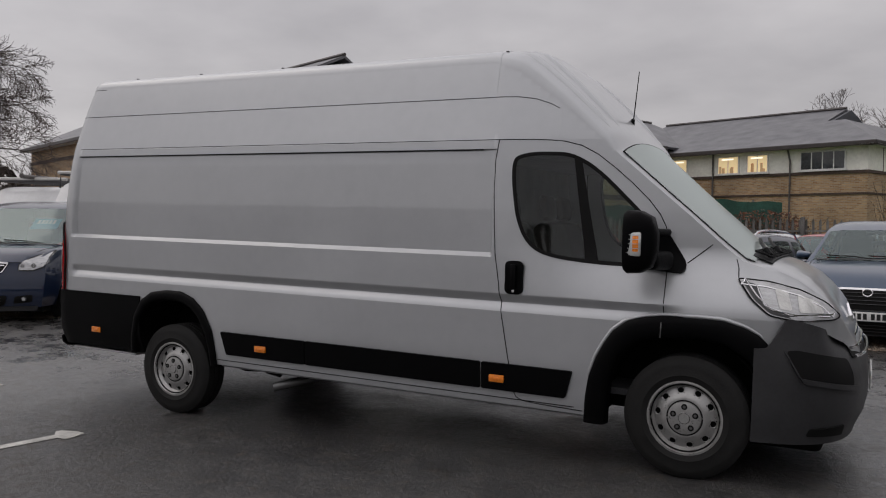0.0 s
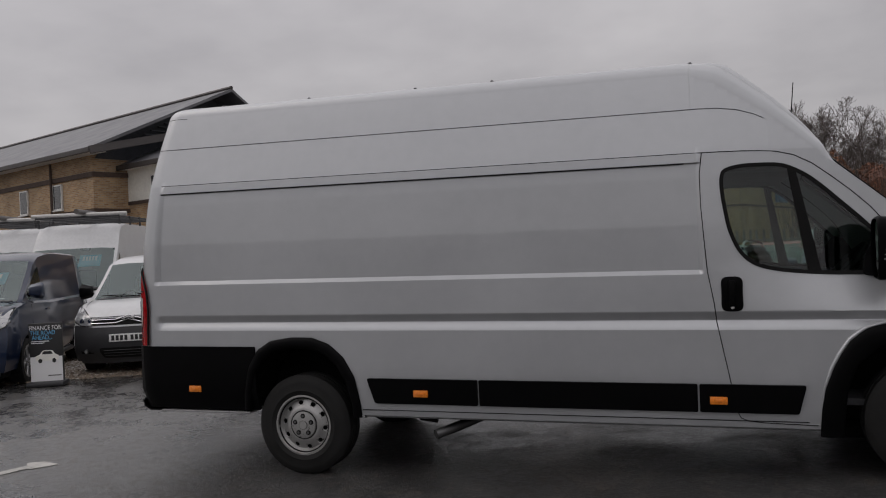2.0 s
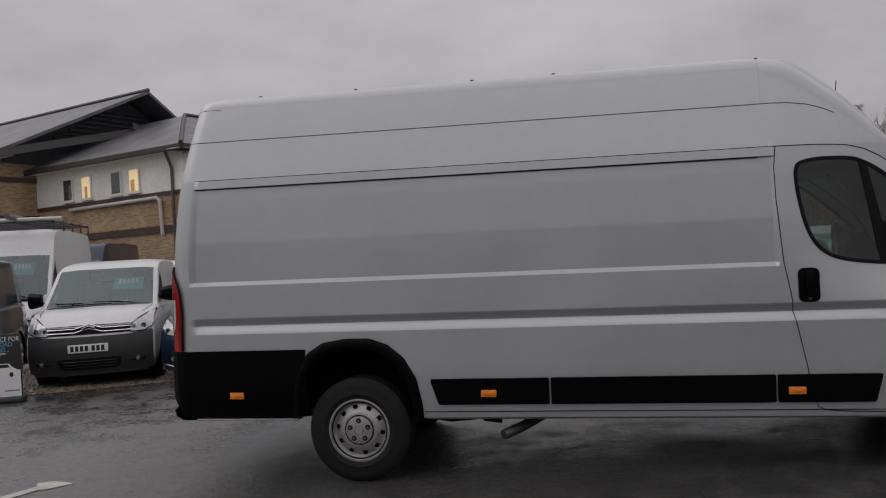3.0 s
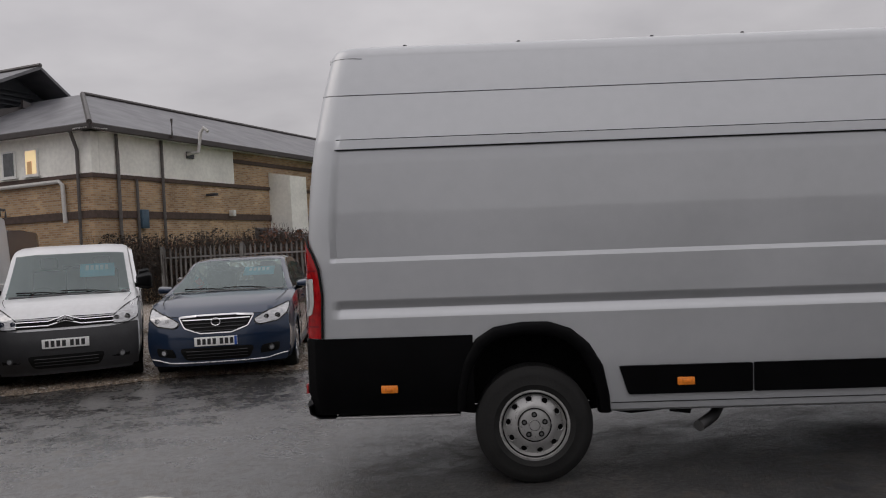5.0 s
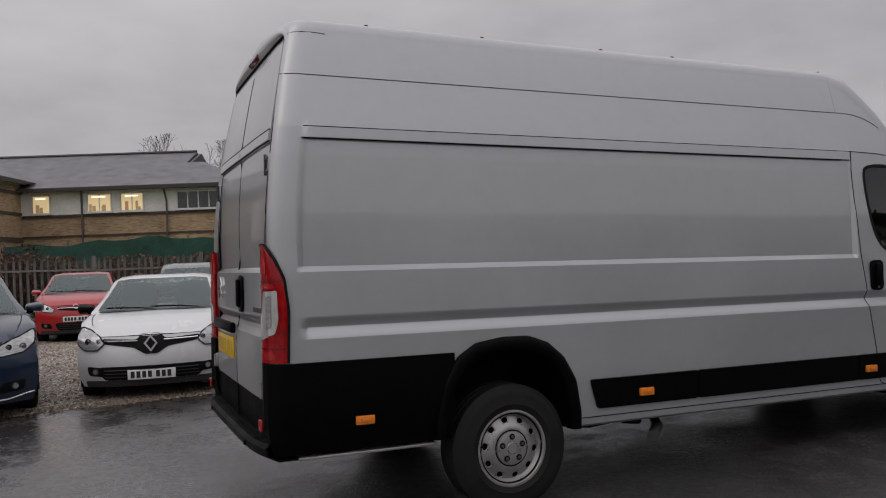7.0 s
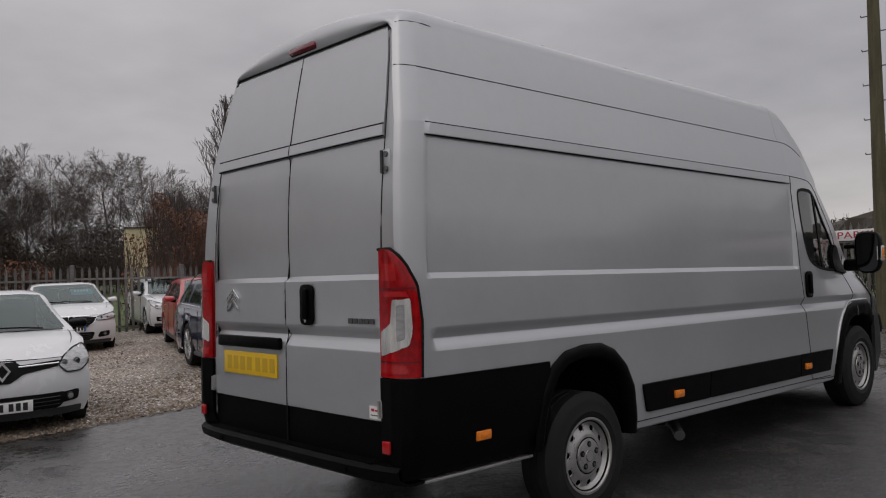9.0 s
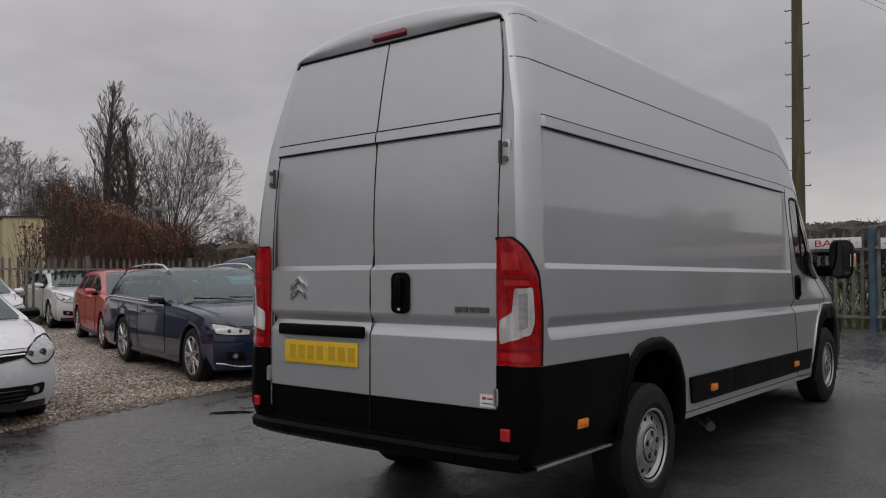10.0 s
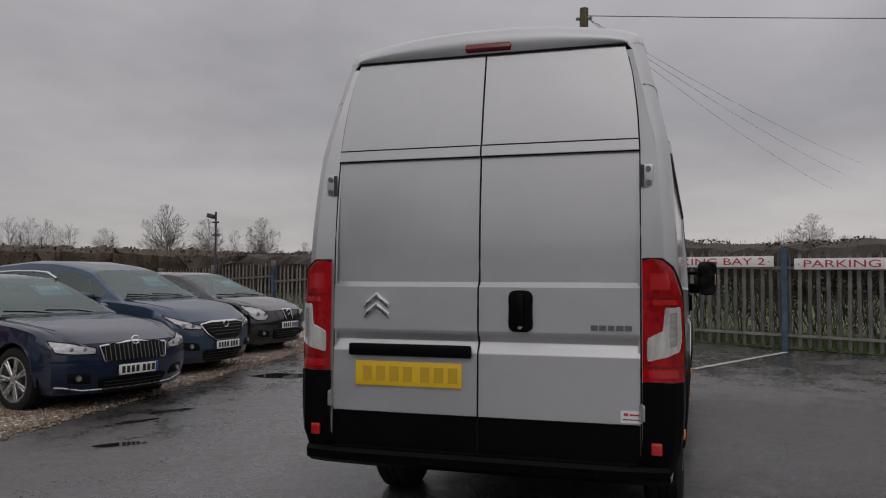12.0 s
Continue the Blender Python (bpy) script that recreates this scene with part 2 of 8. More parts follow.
    l(math_("MULTIPLY", firm, 0.6), bc.inputs["Strength"]); l(height, bc.inputs["Height"]); l(bc.outputs[0], b.inputs["Coat Normal"])
    return m


def brick_material():
    m = bpy.data.materials.new("buff_brick")
    m.use_nodes = True
    nt = m.node_tree
    b = nt.nodes["Principled BSDF"]
    n, l = nt.nodes.new, nt.links.new
    tc = n("ShaderNodeTexCoord")
    sep, comb, sm = n("ShaderNodeSeparateXYZ"), n("ShaderNodeCombineXYZ"), n("ShaderNodeMath")
    l(tc.outputs["Object"], sep.inputs[0])
    sm.operation = "ADD"
    l(sep.outputs["X"], sm.inputs[0]); l(sep.outputs["Y"], sm.inputs[1])
    l(sm.outputs[0], comb.inputs[0]); l(sep.outputs["Z"], comb.inputs[1])
    br = n("ShaderNodeTexBrick")
    br.inputs["Scale"].default_value = 1.0
    br.inputs["Brick Width"].default_value, br.inputs["Row Height"].default_value, br.inputs["Mortar Size"].default_value = 0.225, 0.075, 0.011
    br.inputs["Color1"].default_value, br.inputs["Color2"].default_value = (0.31, 0.175, 0.085, 1), (0.52, 0.35, 0.19, 1)
    br.inputs["Mortar"].default_value = (0.40, 0.345, 0.27, 1)
    l(comb.outputs[0], br.inputs["Vector"])
    ns = n("ShaderNodeTexNoise"); ns.inputs["Scale"].default_value, ns.inputs["Detail"].default_value = 0.7, 6
    l(tc.outputs["Object"], ns.inputs[0])
    mr = n("ShaderNodeMapRange"); mr.inputs[1].default_value, mr.inputs[2].default_value, mr.inputs[3].default_value, mr.inputs[4].default_value = 0.3, 0.7, 0.75, 1.15
    l(ns.outputs[0], mr.inputs[0])
    hs = n("ShaderNodeHueSaturation"); l(mr.outputs[0], hs.inputs["Value"]); l(br.outputs[0], hs.inputs["Color"])
    l(hs.outputs[0], b.inputs["Base Color"])
    bp = n("ShaderNodeBump"); bp.inputs["Strength"].default_value, bp.inputs["Distance"].default_value = 0.5, 0.01
    l(br.outputs["Fac"], bp.inputs["Height"]); bp.invert = True
    l(bp.outputs[0], b.inputs["Normal"])
    b.inputs["Roughness"].default_value = 0.85
    return m


def slate_material():
    m = bpy.data.materials.new("wet_slate")
    m.use_nodes = True
    nt = m.node_tree
    b = nt.nodes["Principled BSDF"]
    n, l = nt.nodes.new, nt.links.new
    tc = n("ShaderNodeTexCoord")
    wv = n("ShaderNodeTexWave"); wv.wave_profile, wv.bands_direction = "SAW", "Z"
    wv.inputs["Scale"].default_value, wv.inputs["Distortion"].default_value = 2.6, 0.3
    l(tc.outputs["Object"], wv.inputs[0])
    ns = n("ShaderNodeTexNoise"); ns.inputs["Scale"].default_value, ns.inputs["Detail"].default_value = 1.3, 7
    l(tc.outputs["Object"], ns.inputs[0])
    rp = n("ShaderNodeValToRGB")
    rp.color_ramp.elements[0].position, rp.color_ramp.elements[0].color = 0.3, (0.075, 0.075, 0.085, 1)
    rp.color_ramp.elements[1].position, rp.color_ramp.elements[1].color = 0.7, (0.165, 0.165, 0.175, 1)
    l(ns.outputs[0], rp.inputs[0]); l(rp.outputs[0], b.inputs["Base Color"])
    bp = n("ShaderNodeBump"); bp.inputs["Strength"].default_value, bp.inputs["Distance"].default_value = 0.4, 0.02
    l(wv.outputs[0], bp.inputs["Height"]); l(bp.outputs[0], b.inputs["Normal"])
    b.inputs["Roughness"].default_value = 0.42
    return m


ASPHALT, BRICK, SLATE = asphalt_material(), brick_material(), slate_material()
SILVER = material("silver_metallic_paint", (0.45, 0.46, 0.474), 0.36, 0.5, 0.7, vary=0.04, scale=1.2, rough_vary=0.08)
BLACK_TRIM = material("black_textured_plastic", (0.0020, 0.0020, 0.0024), 0.44, spec=0.07, vary=0.25, scale=5, bump=0.15, bump_scale=300, rough_vary=0.08)
DARK_TRIM = material("dark_grey_plastic", (0.03, 0.03, 0.032), 0.45, vary=0.2, scale=6, rough_vary=0.08)
BUMPER = material("black_grained_bumper", (0.007, 0.007, 0.0075), 0.5, spec=0.17, vary=0.25, scale=6, rough_vary=0.08)
SEAM = material("grey_sealed_seam", (0.10, 0.10, 0.105), 0.6, spec=0.3, vary=0.1, scale=3)
# cars' own grey; on the van's nose sky light put into the colour
NOSE_PLASTIC = material("dark_grey_bumper_plastic", (0.030, 0.030, 0.032), 0.48, spec=0.4, vary=0.2, scale=6, rough_vary=0.08)
GAP = material("dark_rubber_joint", (0.005, 0.005, 0.005), 0.7, spec=0.2)
RUBBER = material("tyre_rubber", (0.015, 0.0148, 0.0144), 0.68, spec=0.2, vary=0.3, scale=9, bump=0.2, bump_scale=90, rough_vary=0.12)
STEEL = material("silver_painted_steel_wheel", (0.38, 0.377, 0.368), 0.36, 0.65, vary=0.14, scale=14, rough_vary=0.1)
ALLOY = material("alloy_wheel", (0.5, 0.5, 0.51), 0.28, 0.85, vary=0.1, scale=12, rough_vary=0.08)
CHROME = material("chrome", (0.75, 0.75, 0.76), 0.08, 1.0)
NUT = material("dull_steel_bolt", (0.16, 0.16, 0.16), 0.45, 0.9)
AMBER = material("amber_reflector", (0.80, 0.22, 0.015), 0.18, coat=0.5, vary=0.2, scale=60)
RED_LENS = material("red_lamp_lens", (0.30, 0.003, 0.005), 0.12, coat=0.12, spec=0.3, vary=0.45, scale=5, stretch=(1, 1, 0.6))
DARK_RED = material("dark_red_lens", (0.15, 0.003, 0.009), 0.22, coat=0.2, vary=0.2, scale=30)
REFLEX = material("red_reflector", (0.40, 0.009, 0.011), 0.15, coat=0.6, vary=0.2, scale=80)
CLEAR_LENS = material("clear_lamp_lens", (0.58, 0.58, 0.56), 0.12, 0.35, coat=1.0, vary=0.25, scale=9, stretch=(1, 4, 0.5))
HEADLAMP = material("headlamp_lens", (0.40, 0.405, 0.41), 0.16, 0.5, coat=1.0, vary=0.3, scale=16, stretch=(1, 1, 4))
GLASS_VAN = pane_material("cab_glass", (0.50, 0.60, 0.55), 0.02, ior=1.6)
GLASS_WET = pane_material("wet_screen_glass", (0.80, 0.88, 0.85), 0.06, 0.2, 2.7, (0.90, 1.0, 0.97), mist_and_sky=0.34)
GLASS_CAR = pane_material("wet_car_glass", (0.60, 0.74, 0.72), 0.03, 0.04, 2.05, (0.84, 0.96, 0.95))
CABIN = material("dark_cabin_fabric", (0.03, 0.03, 0.033), 0.85, vary=0.3, scale=12)
SEAT = material("grey_seat_fabric", (0.055, 0.055, 0.06), 0.9, vary=0.25, scale=14)
CABIN_GREY = material("grey_cabin_trim", (0.13, 0.13, 0.135), 0.7, vary=0.15, scale=6)
UNDERSIDE = material("dirty_underbody", (0.008, 0.008, 0.008), 0.85, spec=0.1, vary=0.4, scale=5)
YELLOW_PLATE = material("yellow_plate", (0.75, 0.48, 0.02), 0.35, vary=0.05)
WHITE_PLATE = material("white_plate", (0.75, 0.75, 0.73), 0.35, vary=0.05)
INK = material("black_print", (0.015, 0.015, 0.015), 0.5)
BLUE_BAND = material("blue_print", (0.02, 0.08, 0.35), 0.4)
WHITE_PRINT = material("white_print", (0.78, 0.78, 0.78), 0.5)
RED_PRINT = material("red_print", (0.42, 0.02, 0.04), 0.5)
CYAN_PRINT = material("cyan_card", (0.10, 0.42, 0.55), 0.5, vary=0.1)
LIGHT_BLUE_PRINT = material("light_blue_print", (0.12, 0.42, 0.70), 0.5)
WHITE_PAINT = material("worn_white_road_paint", (0.46, 0.45, 0.42), 0.55, vary=0.35, scale=5, bump=0.3, bump_scale=60)
CLADDING = material("off_white_wall_cladding", (0.82, 0.81, 0.75), 0.6, vary=0.12, scale=0.8, rough_vary=0.1)
BROWN_BAND = material("dark_brown_brick_band", (0.075, 0.05, 0.04), 0.8, vary=0.3, scale=8)
FASCIA = material("dark_brown_fascia", (0.045, 0.038, 0.036), 0.5, vary=0.2, scale=4)
LOUVRE = material("slate_grey_louvre", (0.05, 0.055, 0.065), 0.5, vary=0.2, scale=4)
PIPE_GREY = material("grey_plastic_pipe", (0.10, 0.09, 0.085), 0.45, vary=0.2, scale=7)
PIPE_WHITE = material("white_plastic_pipe", (0.52, 0.51, 0.49), 0.4, vary=0.1, scale=7)
UPVC = material("white_window_frame", (0.72, 0.72, 0.70), 0.35, vary=0.06, scale=9)
PANE_DARK = material("dim_window_pane", (0.05, 0.055, 0.06), 0.04, coat=0.3, vary=0.5, scale=1.1)
PANE_LIT = lamp_material("lit_window_pane", (1.0, 0.76, 0.42), 0.36)
ROOM = lamp_material("furniture_in_lit_room", (0.62, 0.42, 0.22), 0.16)
STRIP_LIGHT = lamp_material("strip_light", (1.0, 0.93, 0.76), 1.0)
GALV = material("weathered_galvanised_steel", (0.185, 0.178, 0.168), 0.5, 0.35, vary=0.35, scale=3, rough_vary=0.12, per_object=0.25)
BLUE_WINDOW = material("blue_window_paint", (0.05, 0.16, 0.33), 0.4, vary=0.15, scale=3)
BLUE_POST = material("faded_blue_paint_steel", (0.05, 0.09, 0.13), 0.5, vary=0.35, scale=5)
POLE_WOOD = material("creosoted_pole_wood", (0.085, 0.075, 0.04), 0.85, vary=0.35, scale=3, bump=0.5, bump_scale=30, stretch=(6, 6, 0.6))
BARK = material("grey_brown_bark", (0.075, 0.062, 0.055), 0.9, vary=0.35, scale=3)
TWIG = material("winter_twig", (0.095, 0.078, 0.072), 0.9, vary=0.3, scale=2)
TWIG_FAR = material("winter_twig_far", (0.075, 0.066, 0.062), 0.95, vary=0.2, scale=0.3)
HEDGE_TWIG = material("hedge_twig", (0.055, 0.043, 0.036), 0.9, vary=0.3, scale=4)
GREEN_NET = material("dark_green_netting", (0.02, 0.075, 0.055), 0.8, vary=0.35, scale=2, bump=0.4, bump_scale=30)
CABLE = material("black_cable", (0.02, 0.02, 0.02), 0.6)
PAINT = {
    "navy": material("navy_metallic_paint", (0.007, 0.015, 0.041), 0.35, 0.0, 1.0, spec=0.12, vary=0.06, scale=2),
    "blue": material("blue_metallic_paint", (0.009, 0.022, 0.052), 0.35, 0.3, 0.9, spec=0.2, vary=0.05, scale=2),
    "slate": material("slate_blue_metallic_paint", (0.035, 0.060, 0.105), 0.38, 0.35, 0.9, spec=0.2, vary=0.05, scale=2),
    "white": material("white_car_paint", (0.68, 0.69, 0.70), 0.25, 0.0, 0.8, vary=0.012, scale=1.2, rough_vary=0.03),
    "dirty_white": material("dull_white_van_paint", (0.58, 0.585, 0.59), 0.38, 0.0, 0.4, vary=0.08, scale=2, rough_vary=0.1),
    "red": material("red_car_paint", (0.42, 0.012, 0.016), 0.28, 0.0, 0.7, vary=0.1, scale=2),
    "black": material("black_car_paint", (0.012, 0.010, 0.012), 0.2, 0.2, 1.0, vary=0.15, scale=2),
    "grey": material("dark_grey_car_paint", (0.05, 0.053, 0.058), 0.25, 0.4, 1.0, vary=0.12, scale=2),
}


def leaf_material(name, a, b, c):
    m = bpy.data.materials.new(name)
    m.use_nodes = True
    nt = m.node_tree
    p = nt.nodes["Principled BSDF"]
    ge, rp = nt.nodes.new("ShaderNodeNewGeometry"), nt.nodes.new("ShaderNodeValToRGB")
    rp.color_ramp.elements[0].color, rp.color_ramp.elements[1].color = (*a, 1), (*c, 1)
    e = rp.color_ramp.elements.new(0.5)
    e.color = (*b, 1)
    nt.links.new(ge.outputs["Random Per Island"], rp.inputs[0])
    nt.links.new(rp.outputs[0], p.inputs["Base Color"])
    p.inputs["Roughness"].default_value = 0.7
    return m


BEECH = leaf_material("brown_beech_leaf", (0.075, 0.032, 0.02), (0.15, 0.06, 0.032), (0.23, 0.10, 0.05))
HEDGE_LEAF = leaf_material("dull_hedge_leaf", (0.020, 0.016, 0.010), (0.037, 0.028, 0.018), (0.062, 0.042, 0.026))
IVY = leaf_material("dark_green_leaf", (0.018, 0.036, 0.012), (0.036, 0.062, 0.018), (0.062, 0.085, 0.030))
GRASS = leaf_material("grass_blade", (0.05, 0.085, 0.025), (0.075, 0.11, 0.035), (0.11, 0.13, 0.05))
STONE = leaf_material("gravel_stone", (0.065, 0.048, 0.034), (0.16, 0.118, 0.082), (0.28, 0.228, 0.175))


def gravel_material():
    m = bpy.data.materials.new("damp_gravel")
    m.use_nodes = True
    nt = m.node_tree
    b = nt.nodes["Principled BSDF"]
    n, l = nt.nodes.new, nt.links.new
    tc, vo, big, big2 = n("ShaderNodeTexCoord"), n("ShaderNodeTexVoronoi"), n("ShaderNodeTexNoise"), n("ShaderNodeTexVoronoi")
    vo.inputs["Scale"].default_value, big2.inputs["Scale"].default_value = 42, 19
    big.inputs["Scale"].default_value, big.inputs["Detail"].default_value = 0.9, 5
    for t in (vo, big, big2): l(tc.outputs["Object"], t.inputs["Vector"])
    sp = n("ShaderNodeSeparateColor")
    l(vo.outputs["Color"], sp.inputs[0])
    rp = n("ShaderNodeValToRGB")
    for p, c in ((0.0, (0.065, 0.049, 0.035)), (0.45, (0.168, 0.122, 0.083)), (0.8, (0.22, 0.168, 0.12)), (1.0, (0.32, 0.262, 0.205))):
        e = rp.color_ramp.elements[0] if p == 0 else rp.color_ramp.elements[1] if p == 1 else rp.color_ramp.elements.new(p)
        e.color = (*c, 1)
    l(sp.outputs[0], rp.inputs[0])
    mr = n("ShaderNodeMapRange")
    mr.inputs[1].default_value, mr.inputs[2].default_value, mr.inputs[3].default_value, mr.inputs[4].default_value = 0.3, 0.7, 0.72, 1.2
    l(big.outputs[0], mr.inputs[0])
    hs = n("ShaderNodeHueSaturation")
    l(mr.outputs[0], hs.inputs["Value"]); l(rp.outputs[0], hs.inputs["Color"]); l(hs.outputs[0], b.inputs["Base Color"])
    mx = n("ShaderNodeMix"); mx.data_type = "FLOAT"; mx.inputs[0].default_value = 0.45
    l(vo.outputs["Distance"], mx.inputs[2]); l(big2.outputs["Distance"], mx.inputs[3])
    bp = n("ShaderNodeBump"); bp.invert = True
    bp.inputs["Strength"].default_value, bp.inputs["Distance"].default_value = 1.0, 0.02
    l(mx.outputs[0], bp.inputs["Height"]); l(bp.outputs[0], b.inputs["Normal"])
    b.inputs["Roughness"].default_value = 0.6
    return m


GRAVEL = gravel_material()
FIELD = material("rough_grass_ground", (0.075, 0.105, 0.033), 0.9, vary=0.35, scale=0.6, bump=0.5, bump_scale=8)

# ---- tools ----
FALL = [(-15, -0.2475), (5.6, 0.010), (6.4, 0.013), (12.0, -0.02), (15.0, -0.035), (20.0, -0.02), (26.0, 0.06), (34.0, 0.25)]

RISE = [(-30.0, 0.06), (-14.0, 0.05), (-11.0, 0.035), (-9.0, 0.0), (-7.0, -0.018), (-6.0, -0.0165), (-5.0, 0.0), (14.0, 0.3325)]


def ground_z(x, y):
    """Height of the gently sloping yard."""
    return curve(RISE, x) + curve(FALL, y)


def part(name, bm, mat, parent=None, label="", smooth=30, m=None):
    """Links a bmesh as one mesh object, under a thing where one is given."""
    bmesh.ops.recalc_face_normals(bm, faces=bm.faces)
    me = bpy.data.meshes.new(name)
    bm.to_mesh(me)
    bm.free()
    me.materials.append(mat)
    if smooth:
        me.shade_smooth()
        if smooth < 180:
            me.set_sharp_from_angle(angle=radians(smooth))
    ob = new(name, me)
    if parent: ob.parent = parent
    if m is not None: ob.matrix_basis = m
    if label: ob["label"] = label
    return ob


def raw(name, verts, faces, mat, parent=None, label="", smooth=False):
    me = bpy.data.meshes.new(name)
    me.from_pydata(verts, [], faces)
    me.materials.append(mat)
    if smooth: me.shade_smooth()
    ob = new(name, me)
    if parent: ob.parent = parent
    if label: ob["label"] = label
    return ob


def empty(name, m, label, category, group=""):
    ob = new(name)
    ob.empty_display_size = 0.2
    ob.matrix_basis = m
    return tagged(ob, label, category, group)


def box(x0, x1, y0, y1, z0, z1, bevel=0.0, segments=2, bm=None):
    bm = bm or bmesh.new()
    made = bmesh.ops.create_cube(bm, size=1, matrix=Matrix.Translation(((x0 + x1) / 2, (y0 + y1) / 2, (z0 + z1) / 2)) @ Matrix.Diagonal((x1 - x0, y1 - y0, z1 - z0, 1)))
    if bevel:
        es = {e for v in made["verts"] for e in v.link_edges}
        bmesh.ops.bevel(bm, geom=list(es), offset=bevel, segments=segments, profile=0.5, affect="EDGES")
    return bm


def rod(a, b, r0, r1=None, sides=12, bm=None, caps=True):
    bm = bm or bmesh.new()
    a, b = Vector(a), Vector(b)
    m = Matrix.Translation((a + b) / 2) @ (b - a).to_track_quat("Z", "Y").to_matrix().to_4x4()
    bmesh.ops.create_cone(bm, cap_ends=caps, segments=sides, radius1=r0, radius2=r0 if r1 is None else r1, depth=(b - a).length, matrix=m)
    return bm


def tube(points, r, sides=8, bm=None, radii=None, closed=False):
    """A round bar swept along points."""
    bm = bm or bmesh.new()
    ps = [Vector(p) for p in points]
    rings = []
    for i, p in enumerate(ps):
        a = ps[i - 1] if (i or closed) else p
        b = ps[(i + 1) % len(ps)] if (i < len(ps) - 1 or closed) else p
        d = (b - a).normalized()
        u = d.cross(Vector((0, 0, 1)))
        u = d.cross(Vector((1, 0, 0))) if u.length < 0.05 else u
        u.normalize()
        w = d.cross(u)
        rr = radii[i] if radii else r
        rings.append([bm.verts.new(p + rr * (math.cos(2 * math.pi * k / sides) * u + math.sin(2 * math.pi * k / sides) * w)) for k in range(sides)])
    for i in range(len(rings) - (0 if closed else 1)):
        A, B = rings[i], rings[(i + 1) % len(rings)]
        for k in range(sides):
            bm.faces.new((A[k], A[(k + 1) % sides], B[(k + 1) % sides], B[k]))
    if not closed:
        bm.faces.new(rings[0]), bm.faces.new(rings[-1])
    return bm


def grid(f, us, vs, bm=None, keep=None, wrap=False):
    """A sheet of quads through f(u, v)."""
    bm = bm or bmesh.new()
    vv = [[bm.verts.new(f(u, v)) for v in vs] for u in us]
    n = len(us)
    for i in range(n if wrap else n - 1):
        for j in range(len(vs) - 1):
            if keep is None or keep((us[i] + us[(i + 1) % n]) / 2, (vs[j] + vs[j + 1]) / 2):
                q = [vv[i][j], vv[(i + 1) % n][j], vv[(i + 1) % n][j + 1], vv[i][j + 1]]
                try: bm.faces.new(q)
                except ValueError: pass
    loose = [v for v in bm.verts if not v.link_faces]
    bmesh.ops.delete(bm, geom=loose, context="VERTS")
    return bm


def lathe(profile, steps=32, bm=None, keep=None):
    """Turns (radius, along) round the y axis."""
    us = [2 * math.pi * k / steps for k in range(steps)]
    bm = bm or bmesh.new()
    vv = [[bm.verts.new((r * math.cos(u), a, r * math.sin(u))) for r, a in profile] for u in us]
    for i in range(steps):
        for j in range(len(profile) - 1):
            if keep and not keep(i, j): continue
            A, B = vv[i], vv[(i + 1) % steps]
            bm.faces.new((A[j], B[j], B[j + 1], A[j + 1]))
    return bm


def thicken(bm, t):
    """Gives a sheet a thickness along its normals."""
    bmesh.ops.recalc_face_normals(bm, faces=bm.faces)
    bmesh.ops.solidify(bm, geom=bm.faces[:], thickness=t)
    return bm


def prism(poly, y0, y1, plane="xz", bm=None, bevel=0.0):
    """A polygon pushed along its third axis."""
    bm = bm or bmesh.new()
    at = {"xz": lambda a, b, c: (a, c, b), "xy": lambda a, b, c: (a, b, c), "yz": lambda a, b, c: (c, a, b)}[plane]
    A = [bm.verts.new(at(a, b, y0)) for a, b in poly]
    B = [bm.verts.new(at(a, b, y1)) for a, b in poly]
    n = len(poly)
    fs = [bm.faces.new(A), bm.faces.new(B[::-1])]
    for i in range(n): fs.append(bm.faces.new((A[i], B[i], B[(i + 1) % n], A[(i + 1) % n])))
    if bevel:
        bmesh.ops.recalc_face_normals(bm, faces=fs)
        es = {e for f in fs[:2] for e in f.edges}
        bmesh.ops.bevel(bm, geom=list(es), offset=bevel, segments=2, profile=0.5, affect="EDGES")
    return bm


def curve(points, x):
    """Smooth-ish value at x through (x, value) points."""
    if x <= points[0][0]: return points[0][1]
    for (a, u), (b, v) in zip(points, points[1:]):
        if x <= b:
            k = (x - a) / (b - a)
            return u + (v - u) * k
    return points[-1][1]


def step(a, b, x):
    k = min(1, max(0, (x - a) / (b - a)))
    return k * k * (3 - 2 * k)


def spans(poly, x):
    """Lowest and highest crossing of a polygon at x."""
    zs = []
    for (a, u), (b, v) in zip(poly, poly[1:] + poly[:1]):
        if (a - x) * (b - x) <= 0 and a != b:
            zs.append(u + (v - u) * (x - a) / (b - a))
    return (min(zs), max(zs)) if zs else None


def inside(poly, x, z):
    hit = False
    for (a, u), (b, v) in zip(poly, poly[1:] + poly[:1]):
        if (u > z) != (v > z) and x < a + (b - a) * (z - u) / (v - u): hit = not hit
    return hit


